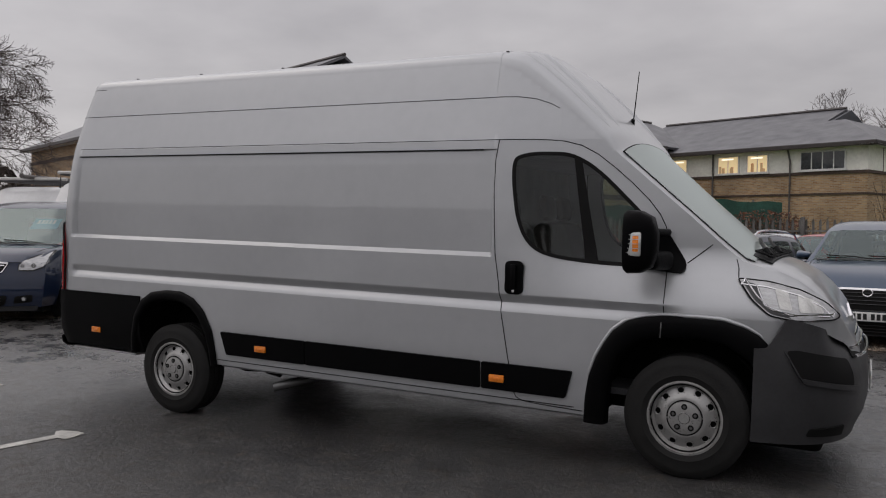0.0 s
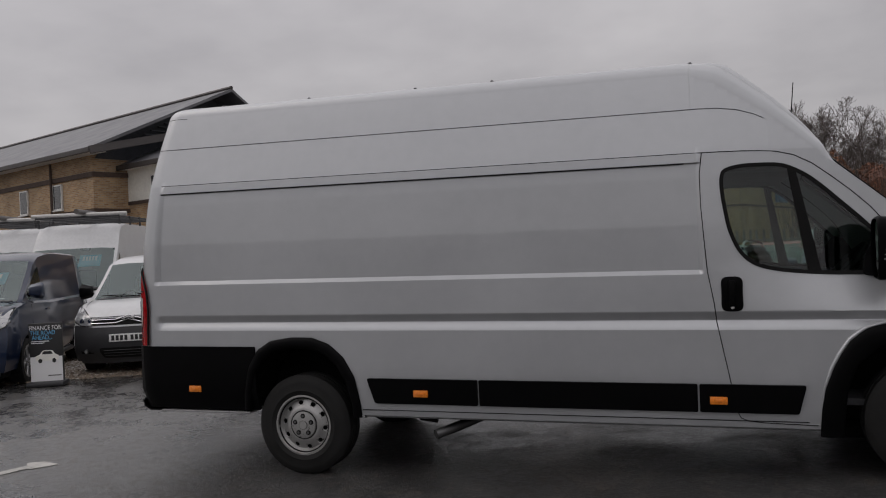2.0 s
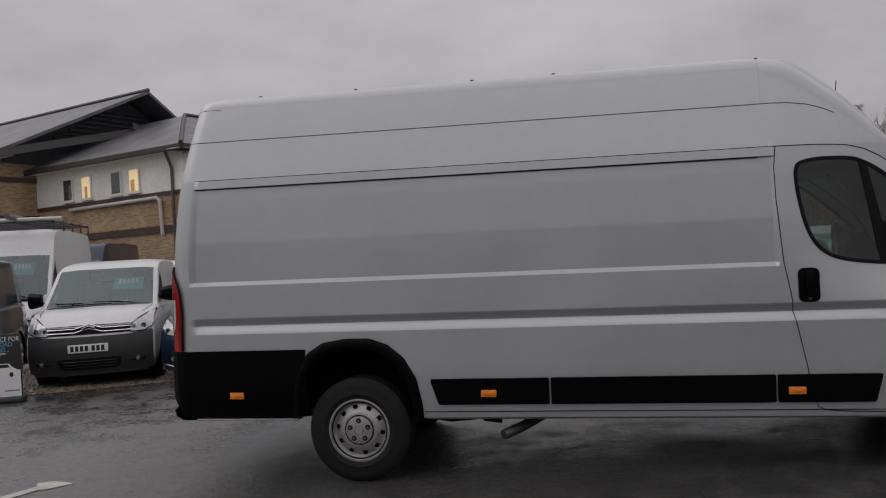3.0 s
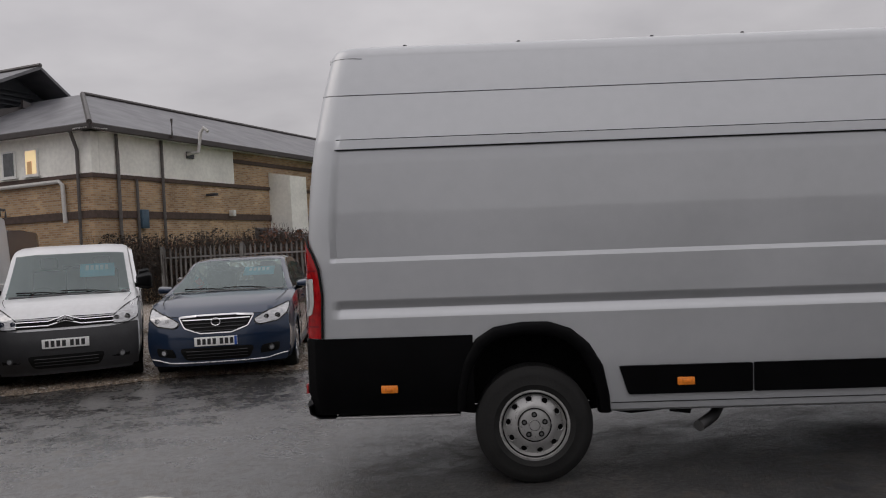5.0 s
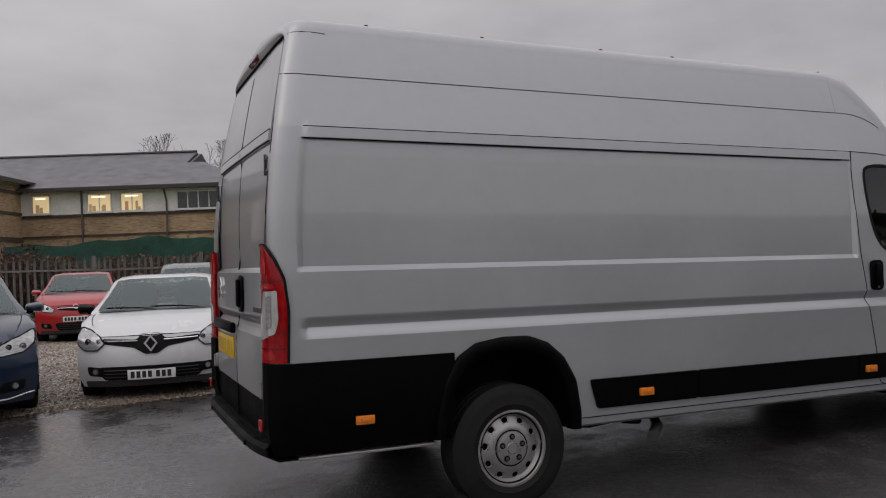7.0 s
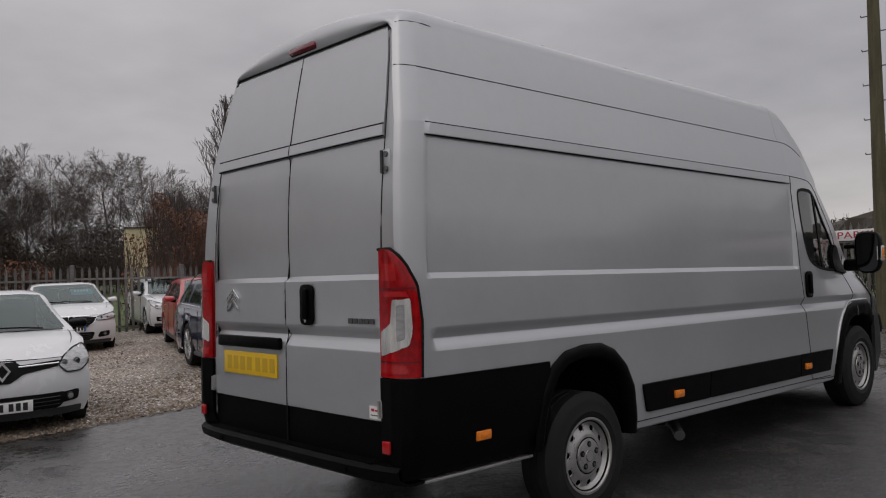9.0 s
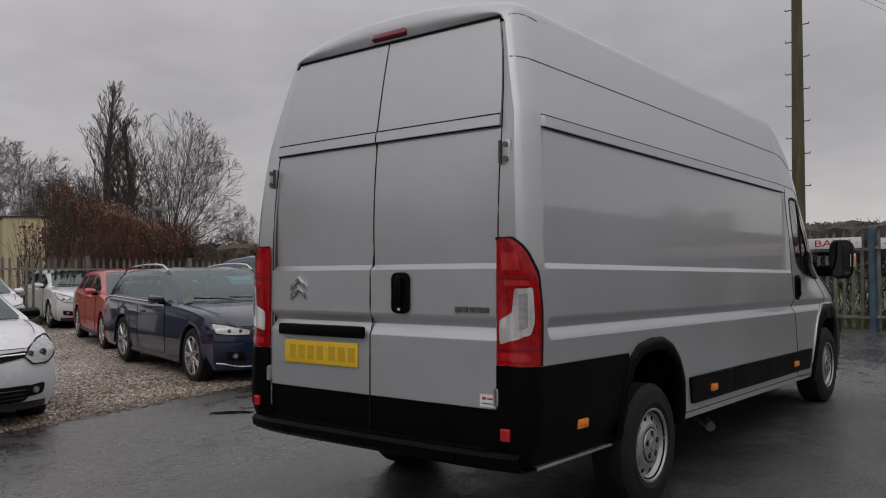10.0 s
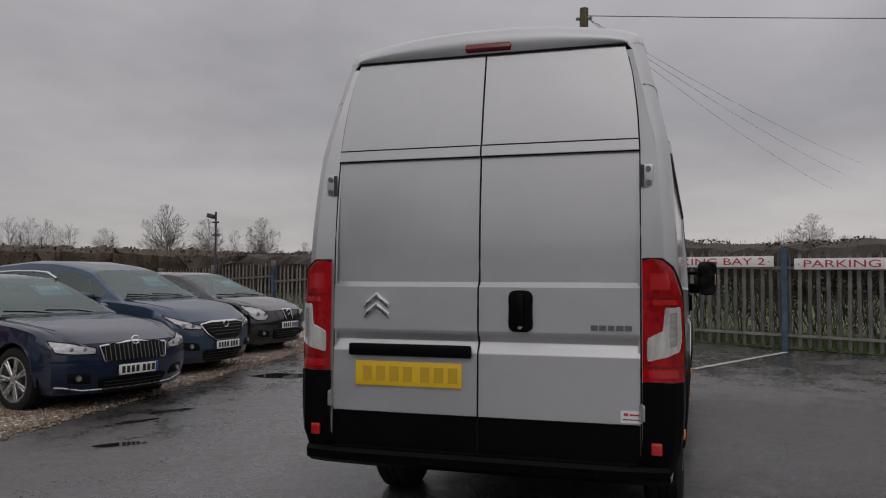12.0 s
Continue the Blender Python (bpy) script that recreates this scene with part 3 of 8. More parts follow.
def patch(poly, surf, cols=14, rows=5, thick=0.0, bm=None):
    """A sheet that covers a polygon of (a, b) and lies on surf(a, b)."""
    bm = bm or bmesh.new()
    lo, hi = min(p[0] for p in poly), max(p[0] for p in poly)
    e = (hi - lo) * 0.002
    xs = sorted({lo + e + (hi - lo - 2 * e) * i / cols for i in range(cols + 1)} | {min(max(p[0], lo + e), hi - e) for p in poly})
    prev = None
    for x in xs:
        s = spans(poly, x)
        if not s: continue
        col = [bm.verts.new(surf(x, s[0] + (s[1] - s[0]) * j / rows)) for j in range(rows + 1)]
        if prev:
            for j in range(rows): bm.faces.new((prev[j], col[j], col[j + 1], prev[j + 1]))
        prev = col
    bmesh.ops.remove_doubles(bm, verts=bm.verts, dist=1e-5)
    if thick: thicken(bm, thick)
    return bm


def ring_patch(poly, inner, surf, bm=None):
    """A band between two outlines of the same count, lying on surf."""
    bm = bm or bmesh.new()
    A, B = [bm.verts.new(surf(*p)) for p in poly], [bm.verts.new(surf(*p)) for p in inner]
    n = len(poly)
    for i in range(n): bm.faces.new((A[i], A[(i + 1) % n], B[(i + 1) % n], B[i]))
    return bm


def rounded(poly, r, steps=4):
    """A polygon with its corners cut round."""
    out = []
    n = len(poly)
    for i in range(n):
        p, a, b = Vector(poly[i]), Vector(poly[i - 1]), Vector(poly[(i + 1) % n])
        da, db = min(r, (a - p).length / 2.2), min(r, (b - p).length / 2.2)
        s, e = p + (a - p).normalized() * da, p + (b - p).normalized() * db
        for k in range(steps + 1):
            t = k / steps
            out.append(tuple((1 - t) ** 2 * s + 2 * t * (1 - t) * p + t * t * e))
    return out


def shrink(poly, d):
    """Moves an outline inwards by about d."""
    n, c = len(poly), Vector((sum(p[0] for p in poly) / len(poly), sum(p[1] for p in poly) / len(poly)))
    area = sum(poly[i][0] * poly[(i + 1) % n][1] - poly[(i + 1) % n][0] * poly[i][1] for i in range(n))
    s = 1 if area > 0 else -1
    out = []
    for i in range(n):
        a, p, b = Vector(poly[i - 1]), Vector(poly[i]), Vector(poly[(i + 1) % n])
        t = (b - a)
        if t.length < 1e-9: t = b - p
        t.normalize()
        out.append((p[0] - s * t[1] * d, p[1] + s * t[0] * d))
    return out


def lettering(text, size, mat, parent, m, name="letter", extrude=0.002, squeeze=1.0):
    """Raised letters, each an object of its own."""
    cu = bpy.data.curves.new(name, "FONT")
    cu.body, cu.size, cu.extrude, cu.align_x, cu.align_y = text, size, extrude, "CENTER", "CENTER"
    tmp = bpy.data.objects.new(name, cu)
    me = bpy.data.meshes.new_from_object(tmp)
    bpy.data.objects.remove(tmp)
    bm = bmesh.new()
    bm.from_mesh(me)
    bmesh.ops.remove_doubles(bm, verts=bm.verts, dist=1e-5)
    left = set(bm.verts)
    groups = []
    while left:
        stack, isle = [next(iter(left))], set()
        while stack:
            v = stack.pop()
            if v in isle: continue
            isle.add(v)
            stack += [e.other_vert(v) for e in v.link_edges]
        left -= isle
        groups.append(sorted(isle, key=lambda v: v.index))
    bm.verts.index_update()
    groups.sort(key=lambda g: min(v.co.x for v in g))
    for g in groups:
        inside_g = set(g)
        at = {v: i for i, v in enumerate(g)}
        faces = [[at[v] for v in f.verts] for f in bm.faces if f.verts[0] in inside_g]
        ob = raw(name, [tuple(v.co) for v in g], faces, mat, parent)
        ob.matrix_basis = m @ Matrix.Diagonal((squeeze, 1, 1, 1))
    bm.free()

# ---- ground ----
def edge_y(x):
    """Where the asphalt ends and the gravel begins."""
    return 10.9 + 0.11 * (x + 3) - min(2.0, 0.6 * max(0, -9 - x))


def build_ground():
    xs = sorted({-400, -200, -100, -60, -40} | {-30 + 0.75 * i for i in range(65)} | {30, 50, 90, 180, 400})
    ys = sorted({-300, -120, -60, -35} | {-22 + 0.75 * i for i in range(80)} | {48, 70, 110, 200, 400})
    bm = grid(lambda x, y: (x, y, ground_z(x, y) - (0.02 if y > edge_y(x) + 0.8 or y > 13 else 0)), xs, ys)
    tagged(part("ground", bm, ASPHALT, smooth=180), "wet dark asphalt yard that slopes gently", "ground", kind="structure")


def build_gravel():
    rnd = random.Random(4)
    xs = [-30 + 0.4 * i for i in range(107)]
    wob = {x: 0.10 * noise.noise((x * 0.9, 0, 0)) + 0.05 * noise.noise((x * 3.1, 5, 0)) for x in xs}

    def f(x, v):
        y = edge_y(x) + wob[x] + v * (27.5 - edge_y(x))
        return (x, y, ground_z(x, y) + 0.004 + 0.012 * step(0, 0.02, v) + 0.02 * step(0, 0.05, v) * noise.noise((x * 0.8, y * 0.8, 1)))
    vs = [0, 0.006, 0.012, 0.02, 0.04, 0.07] + [0.1 + 0.05 * i for i in range(19)]
    g = tagged(part("gravel_surface", grid(f, xs, vs), GRAVEL, smooth=180), "damp brown and grey gravel parking strip", "gravel", kind="structure")
    # loose stones along the front of the strip
    V, F = [], []
    for k in range(34000):
        x = rnd.uniform(-14, 5)
        d = abs(rnd.gauss(0, 1.4)) - 0.12 if k % 2 else rnd.uniform(0, 9.5)
        y = edge_y(x) + d
        s = rnd.uniform(0.010, 0.028)
        z = ground_z(x, y) + 0.012
        i = len(V)
        a = rnd.uniform(0, 6.3)
        for k in range(4):
            r = s * rnd.uniform(0.7, 1.2)
            V.append((x + r * math.cos(a + k * 1.571), y + r * math.sin(a + k * 1.571), z + rnd.uniform(-0.004, 0.004)))
        V.append((x + rnd.uniform(-0.3, 0.3) * s, y + rnd.uniform(-0.3, 0.3) * s, z + s * rnd.uniform(0.5, 1.0)))
        F += [(i, i + 1, i + 4), (i + 1, i + 2, i + 4), (i + 2, i + 3, i + 4), (i + 3, i, i + 4)]
    tagged(raw("loose_stones", V, F, STONE), "loose pale and brown gravel stones", "gravel", kind="stuff")


def road_strip(name, pts, width, label):
    bm = bmesh.new()
    rows = []
    for i, p in enumerate(pts):
        a, b = Vector(pts[max(0, i - 1)]), Vector(pts[min(len(pts) - 1, i + 1)])
        d = (b - a).normalized()
        nn = Vector((-d[1], d[0])) * width / 2
        rows.append([bm.verts.new((q[0], q[1], ground_z(q[0], q[1]) + 0.005)) for q in (Vector(p) + nn, Vector(p) - nn)])
    for A, B in zip(rows, rows[1:]): bm.faces.new((A[0], A[1], B[1], B[0]))
    return tagged(part(name, bm, WHITE_PAINT, smooth=0), label, "road marking", kind="structure")


def build_markings():
    road_strip("line_bay", [(2.0 + i * 0.29, 4.81 - i * 0.15) for i in range(11)], 0.09, "thin worn white parking bay line")
    # painted arrow: long shaft and a blunt head
    def painted(poly, at, turn):
        c, s = math.cos(radians(turn)), math.sin(radians(turn))
        bm = prism(poly, 0, 0.004, "xy")
        for v in bm.verts:
            x, y = at[0] + c * v.co.x - s * v.co.y, at[1] + s * v.co.x + c * v.co.y
            v.co = (x, y, ground_z(x, y) + 0.003 + v.co.z)
        return part("road_arrow", bm, WHITE_PAINT, smooth=0)
    o = painted([(0, -0.05), (1.265, -0.04), (1.28, -0.12), (1.36, -0.105), (1.445, -0.055), (1.43, 0.03), (1.365, 0.155), (1.325, 0.16), (1.28, 0.055), (0, 0.05)], (-5.50, 2.63), 75)
    tagged(o, "worn white painted arrow on the asphalt", "road marking", kind="structure")
    o = painted([(0, -0.05), (1.06, -0.045), (1.085, -0.085), (1.18, -0.115), (1.275, -0.135), (1.26, -0.04), (1.25, 0.06), (1.15, 0.145), (1.10, 0.055), (0, 0.05)], (-7.87, 3.72), 68)
    tagged(o, "worn white painted arrow tip on the asphalt", "road marking", kind="structure")


build_ground()
build_gravel()
build_markings()

# ---- the silver van ----
# van axes: x forward from the rear axle, y to its left, z up; the body sits nose-down
VAN = pose(-5.008, 5.784, -0.004, 0, 1.089, 0.55)
ROOF = [(-1.357, 2.775), (-1.33, 2.797), (-1.28, 2.808), (-1.15, 2.812), (-0.6, 2.812), (0, 2.812), (2.55, 2.812), (2.8, 2.812), (2.90, 2.808), (2.955, 2.788), (3.04, 2.722), (3.12, 2.648), (3.2, 2.575), (3.35, 2.422), (3.5, 2.258),
        (3.56, 2.19), (3.9, 1.868), (4.2, 1.605), (4.33, 1.485), (4.38, 1.46), (4.45, 1.435), (4.55, 1.40), (4.66, 1.34), (4.75, 1.255), (4.82, 1.155), (4.87, 1.06), (4.91, 0.97), (4.95, 0.85)]
EDGE = [(-1.357, 2.640), (-1.335, 2.672), (-1.30, 2.690), (-1.22, 2.697), (-0.5, 2.692), (1.0, 2.680), (2.7, 2.676), (2.88, 2.61), (3.05, 2.49), (3.2, 2.38), (3.35, 2.25), (3.55, 2.07), (3.75, 1.90), (4.0, 1.688), (4.2, 1.51), (4.31, 1.425), (4.45, 1.385), (4.6, 1.315), (4.72, 1.228), (4.82, 1.13), (4.9, 0.97), (4.95, 0.84)]
WIDE = [(0.3, 0.965), (0.5, 1.0), (0.75, 1.018), (1.1, 1.02), (1.41, 1.012), (1.7, 1.0), (2.0, 0.978), (2.15, 0.962), (2.45, 0.894), (2.6, 0.858), (2.70, 0.832)]
NOSE_LOW = [(3.8, 0), (4.1, 0.012), (4.3, 0.04), (4.5, 0.085), (4.65, 0.15), (4.8, 0.27), (4.88, 0.42), (4.94, 0.62), (4.97, 0.8)]
NOSE_TOP = [(2.8, 0), (3.2, 0.03), (3.55, 0.10), (3.9, 0.14), (4.31, 0.2), (4.5, 0.27), (4.65, 0.35), (4.75, 0.43), (4.85, 0.56), (4.95, 0.7)]
WINDOW = [(2.915, 2.035), (2.965, 2.058), (3.06, 2.072), (3.24, 2.068), (3.31, 2.050), (3.40, 2.003), (3.49, 1.932), (3.595, 1.830), (3.70, 1.728), (3.805, 1.618), (3.875, 1.535), (3.915, 1.390), (3.85, 1.368),
          (3.55, 1.372), (3.38, 1.382), (3.235, 1.398), (3.12, 1.424), (3.045, 1.468), (2.987, 1.54), (2.940, 1.66), (2.908, 1.855), (2.900, 1.975)]


def van_half(x, z):
    """Half the body's width."""
    k = step(1.1, 1.5, z)
    w = curve(WIDE, z) - (1 - k) * curve(NOSE_LOW, x) - k * curve(NOSE_TOP, x)
    if x < -1.227:
        d = min(1, (-1.227 - x) / 0.13)
        w -= 0.065 * (1 - math.sqrt(max(0, 1 - d * d)))
    return max(0.02, w)


def ramp(a, b, x):
    return min(1, max(0, (x - a) / (b - a)))


def pressed(z):
    """Crisp pressing of sides and doors: belt ledge, rail and the long groove below."""
    d = -0.033 * ramp(1.392, 1.420, z) * (1 - 0.65 * ramp(1.420, 2.07, z)) * (1 - ramp(2.084, 2.092, z))
    d += 0.009 * ramp(2.084, 2.092, z) * (1 - ramp(2.145, 2.152, z))
    return d, -0.036 * ramp(1.048, 1.105, z) * (1 - ramp(1.107, 1.160, z))


PRESS = {1.04, 1.048, 1.08, 1.105, 1.107, 1.135, 1.160, 1.166, 1.386, 1.392, 1.420, 1.426, 2.07, 2.084, 2.092, 2.098, 2.145, 2.152}  # heights of the pressed edges


def van_relief(x, z):
    panel, groove = pressed(z)
    return panel * ramp(-1.215, -1.18, x) * (1 - ramp(2.768, 2.79, x)) + groove * ramp(-1.20, -1.165, x) * (1 - step(3.85, 4.05, x))


def van_lean(x, z):
    """The rear end leans forward towards the roof."""
    return 0.175 * max(0, (z - 1.55) / 1.2) ** 1.7 * (1 - step(-1.357, -0.6, x))


def van_side(x, z, off=0.0, left=False):
    y = van_half(x, z) + van_relief(x, z) + off
    return Vector((x + van_lean(x, z), y if left else -y, z))


def van_bottom(x):
    if x < -0.40: return 0.90
    if x < 0.44: return max(0.447, curve([(-0.40, 0.83), (-0.345, 0.88), (-0.232, 0.95), (-0.063, 0.975), (0.105, 0.973), (0.235, 0.925), (0.33, 0.845), (0.405, 0.71), (0.438, 0.535), (0.44, 0.447)], x))
    if x < 3.455: return 0.447
    if x < 4.45: return curve([(3.455, 0.447), (3.46, 0.57), (3.48, 0.70), (3.56, 0.89), (3.62, 0.97), (3.70, 1.03), (3.80, 1.055), (3.90, 1.068), (4.09, 1.07), (4.24, 1.06), (4.36, 1.02), (4.45, 0.95)], x)
    return curve([(4.45, 0.95), (4.50, 0.94), (4.55, 1.075), (4.65, 1.075), (4.75, 1.045), (4.85, 0.98), (4.95, 0.82)], x)


def van_top_point(x, k, left):
    """Roll-over from the side's top edge (k = 0) to the middle (k = 1)."""
    ze, zr = curve(EDGE, x), curve(ROOF, x)
    w = van_half(x, ze) + van_relief(x, ze)
    screen = step(3.5, 3.6, x) * (1 - step(4.3, 4.5, x))
    a = k * math.pi / 2
    p, q = 0.78, 0.62
    y = w * math.cos(a) ** p
    z1 = ze + (zr - ze) * math.sin(a) ** q
    z2 = ze + (zr - ze) * (1 - (1 - k) ** 2.2)
    y2 = w * (1 - k)
    y, z = y * (1 - screen) + y2 * screen, z1 * (1 - screen) + z2 * screen
    over = 0.035 * math.sin(a) ** 2 * (1 - step(-1.357, -0.95, x))
    z += 0.026 * math.sin(a) ** 6 * (1 - step(-1.357, -0.3, x))
    return Vector((x + van_lean(x, z) - over, y if left else -y, z))


def build_van():
    van = empty("panel_van", VAN, "silver long high-roof panel van with black plastic cladding", "van")
    xs = sorted({round(-1.357 + 0.0117 * i, 4) for i in range(13)} | {-1.19, -1.18, -1.165} | {round(-1.16 + 0.04 * i, 4) for i in range(154)} | {round(4.4 + 0.02 * i, 4) for i in range(28)}
                | {round(-0.44 + 0.02 * i, 4) for i in range(45)} | {round(3.445 + 0.015 * i, 4) for i in range(68)} | {2.768, 2.779, 2.79} | {round(2.88 + 0.012 * i, 4) for i in range(47)})
    zs = sorted({round(0.447 + 0.05 * i, 4) for i in range(45)} | PRESS | {2.667, 2.68} | {round(1.36 + 0.0125 * i, 4) for i in range(58)})
    bm = bmesh.new()
    hole = shrink(WINDOW, 0.010)
    for left in (False, True):
        cols = []
        for x in xs:
            lo, hi = van_bottom(x), curve(EDGE, x)
            zc = [min(max(z, lo), hi) for z in zs] + [hi]
            cols.append([bm.verts.new(van_side(x, z, 0, left)) for z in zc] + [bm.verts.new(van_top_point(x, k / 12, left)) for k in range(1, 13)])
        ns = len(zs)
        for i in range(len(xs) - 1):
            A, B, xm = cols[i], cols[i + 1], (xs[i] + xs[i + 1]) / 2
            for j in range(len(A) - 1):
                zm = (A[j].co.z + A[j + 1].co.z + B[j].co.z + B[j + 1].co.z) / 4
                if j < ns and inside(hole, xm, zm): continue
                if j > ns and 3.575 < xm < 4.36: continue
                if (A[j].co - A[j + 1].co).length < 1e-5 and (B[j].co - B[j + 1].co).length < 1e-5: continue
                bm.faces.new((A[j], B[j], B[j + 1], A[j + 1]))
    bmesh.ops.remove_doubles(bm, verts=bm.verts, dist=0.0005)
    part("body_shell", bm, SILVER, van, "silver metallic bodywork", smooth=38)

    # windscreen on the same surface
    bm = bmesh.new()
    us = [3.575 + (4.36 - 3.575) * i / 14 for i in range(15)]
    vs = [k / 12 for k in range(1, 13)]
    for left in (False, True): grid(lambda x, k: van_top_point(x, k, left) + Vector((0.004, 0, 0.004)), us, vs, bm)
    bmesh.ops.remove_doubles(bm, verts=bm.verts, dist=0.0005)
    part("windscreen", bm, GLASS_WET, van, "pale windscreen glass with raindrops", smooth=180)
    bm = bmesh.new()
    for left in (False, True):
        tube([van_top_point(x, 1.1 / 12, left) + Vector((0.002, 0, 0.002)) for x in us], 0.0045, 6, bm)
    tube([van_top_point(3.575, k / 12, False) for k in range(1, 13)] + [van_top_point(3.575, k / 12, True) for k in range(12, 0, -1)], 0.007, 6, bm)
    part("windscreen_seal", bm, GAP, van)
    # cowl and wipers
    bm = bmesh.new()
    for left in (False, True): grid(lambda x, k: van_top_point(x, k, left) + Vector((0, 0, 0.012)), [4.335 + 0.02 * i for i in range(7)], [k / 12 for k in range(3, 13)], bm)
    bmesh.ops.remove_doubles(bm, verts=bm.verts, dist=0.0005)
    cw = part("cowl_panel", thicken(bm, 0.006), BUMPER, van, "ribbed black scuttle panel")
    for i in range(15):
        y = -0.63 + 0.09 * i
        part("cowl_rib", tube([(4.345, y, 1.488), (4.40, y, 1.472), (4.45, y, 1.452)], 0.008, 6), BUMPER, cw)
    for y0, y1 in ((-0.55, 0.02), (0.05, 0.6)):
        bm = tube([(4.40, y0, 1.49), (4.34, (y0 + y1) / 2, 1.525), (4.30, y1, 1.55)], 0.012, 6)
        tube([(4.43, y0 - 0.05, 1.46), (4.40, y0, 1.495)], 0.018, 8, bm)
        part("wiper", bm, BLACK_TRIM, van)

    # rear face with its two doors
    def rear(y, z, off=0.0, plain=False):
        w = 0.90
        return Vector((-1.350 + 0.175 * max(0, (z - 1.55) / 1.2) ** 1.7 + 0.012 * (abs(y) / w) ** 4 - off - (rear_relief(z) if plain is False else 0), y, z))

    def rear_relief(z): return sum(pressed(z))

    def door_edge(z): return curve([(0.5, 0.828), (1.6, 0.828), (2.1, 0.824), (2.3, 0.812), (2.5, 0.787), (2.667, 0.748), (2.70, 0.738)], z)
    zr = sorted({round(0.72 + 0.055 * i, 4) for i in range(36) if 0.72 + 0.055 * i < 2.66} | PRESS | {2.667})
    for side, name in ((-1, "rear_door"), (1, "rear_door")):
        bm = grid(lambda k, z: rear(side * (0.005 + k * (door_edge(z) - 0.008)), z, 0.012), [i / 10 for i in range(11)], zr)
        thicken(bm, 0.02)
        d = part(name, bm, SILVER, van, "silver rear load door", smooth=38)
        bm = grid(lambda k, z: rear(side * (0.006 + k * (door_edge(z) - 0.01)), z, 0.004), [i / 8 for i in range(9)], [0.505, 0.56, 0.62, 0.68, 0.715])
        part("lower_panel", thicken(bm, 0.015), BLACK_TRIM, d, "black lower door panel")
        for zz in (2.088, 2.149):
            bm = tube([rear(side * (0.01 + k * (door_edge(zz) - 0.012)), zz, 0.014) for k in (0, 0.2, 0.4, 0.6, 0.8, 1)], 0.0045, 6)
            part("door_joint", bm, GAP, d)
        for zz in (1.955, 0.78):
            hw_ = 0.03 if zz > 1 else 0.016
            hz_ = 0.062 if zz > 1 else 0.048
            h = box(-0.022, 0.022, -hw_, hw_, -hz_, hz_, 0.012)
            hp = part("hinge", h, SILVER if zz > 1 else STEEL, d, "silver door hinge with two bolts", m=Matrix.Translation(rear(side * (0.864 if zz > 1 else 0.842), zz, 0.012)))
            for dz in (-0.035, 0.035) if zz > 1 else ():
                part("bolt", rod((-0.03, side * 0.004, dz), (-0.018, side * 0.004, dz), 0.014), NUT, hp)
            part("hinge_pin", rod((-0.026, -side * hw_ * 0.87, 0.007 - hz_), (-0.026, -side * hw_ * 0.87, hz_ - 0.007), 0.009 if zz > 1 else 0.006), DARK_TRIM if zz > 1 else STEEL, hp)
    # pillars between doors and sides
    for side in (-1, 1):
        bm = bmesh.new()

        def pillar(k, z):
            a = rear(side * (door_edge(z) - 0.012), z, -0.002, True)
            b = van_side(-1.357, z, 0, side > 0)
            return a.lerp(b, k)
        grid(pillar, [0, 0.25, 0.5, 0.75, 1], [0.5 + 0.09 * i for i in range(24)] + [2.64], bm)
        part("rear_pillar", bm, SILVER, van, smooth=60)
    # roof lip over the doors
    ends = [van_top_point(-1.357, k / 24, True) for k in range(25)]

    def lip(k, s):
        c = abs(2 * k - 1)
        f = (1 - c) * 24
        i = min(23, int(f))
        e = ends[i].lerp(ends[i + 1], f - i)
        sg = 1 if k > 0.5 else -1
        p0 = rear(sg * 0.75 * e[1] / ends[0][1], 2.672, 0.016, True)
        q = p0.lerp(Vector((e[0], sg * e[1], e[2])), s)
        q[0] -= 0.022 * math.sin(math.pi * s) * (1 - c ** 6)
        return q
    part("roof_lip", grid(lip, [i / 24 for i in range(25)], [0, 0.2, 0.4, 0.6, 0.8, 0.95, 1]), SILVER, van, "silver roof edge above the doors", smooth=60)
    bm = tube([lip(k / 16, 0) + Vector((-0.004, 0, -0.004)) for k in range(17)], 0.006, 6)
    part("roof_joint", bm, GAP, van)
    b = box(-0.012, 0.03, -0.13, 0.13, -0.026, 0.026, 0.012)
    part("brake_light", b, DARK_RED, van, "dark red high brake light", m=Matrix.Translation(lip(0.5, 0.34) + Vector((0.006, -0.012, 0))) @ Matrix.Rotation(radians(28), 4, "Y"))
    for side in (-1, 1):
        bm = tube([rear(side * (door_edge(z) + 0.001), z, 0.001, True) for z in [0.52 + 0.08 * i for i in range(27)]], 0.0035, 6)
        part("door_joint", bm, GAP, van)
    part("door_joint", tube([rear(0, z, 0.010) for z in [0.5 + 0.07 * i for i in range(31)]], 0.005, 6), GAP, van)

    def handle(name, c, m, h=0.215, w=0.132):
        hd = part(name, prism(rounded([(-w / 2, -h / 2), (w / 2, -h / 2), (w / 2 * 0.92, 0), (w / 2, h / 2), (-w / 2, h / 2), (-w / 2 * 0.92, 0)], 0.045), 0, 0.012, "xy", bevel=0.004), BLACK_TRIM, van, "black recessed handle", m=m)
        part("grip", box(-0.022, 0.022, -h * 0.36, h * 0.40, 0.010, 0.034, 0.012), BLACK_TRIM, hd)
        part("lock", rod((0, -h * 0.38, 0.008), (0, -h * 0.38, 0.020), 0.011), CHROME, hd)
    side_m = lambda x, z, o=0.0: Matrix.Translation(van_side(x, z, o)) @ Matrix.Rotation(radians(90), 4, "X")
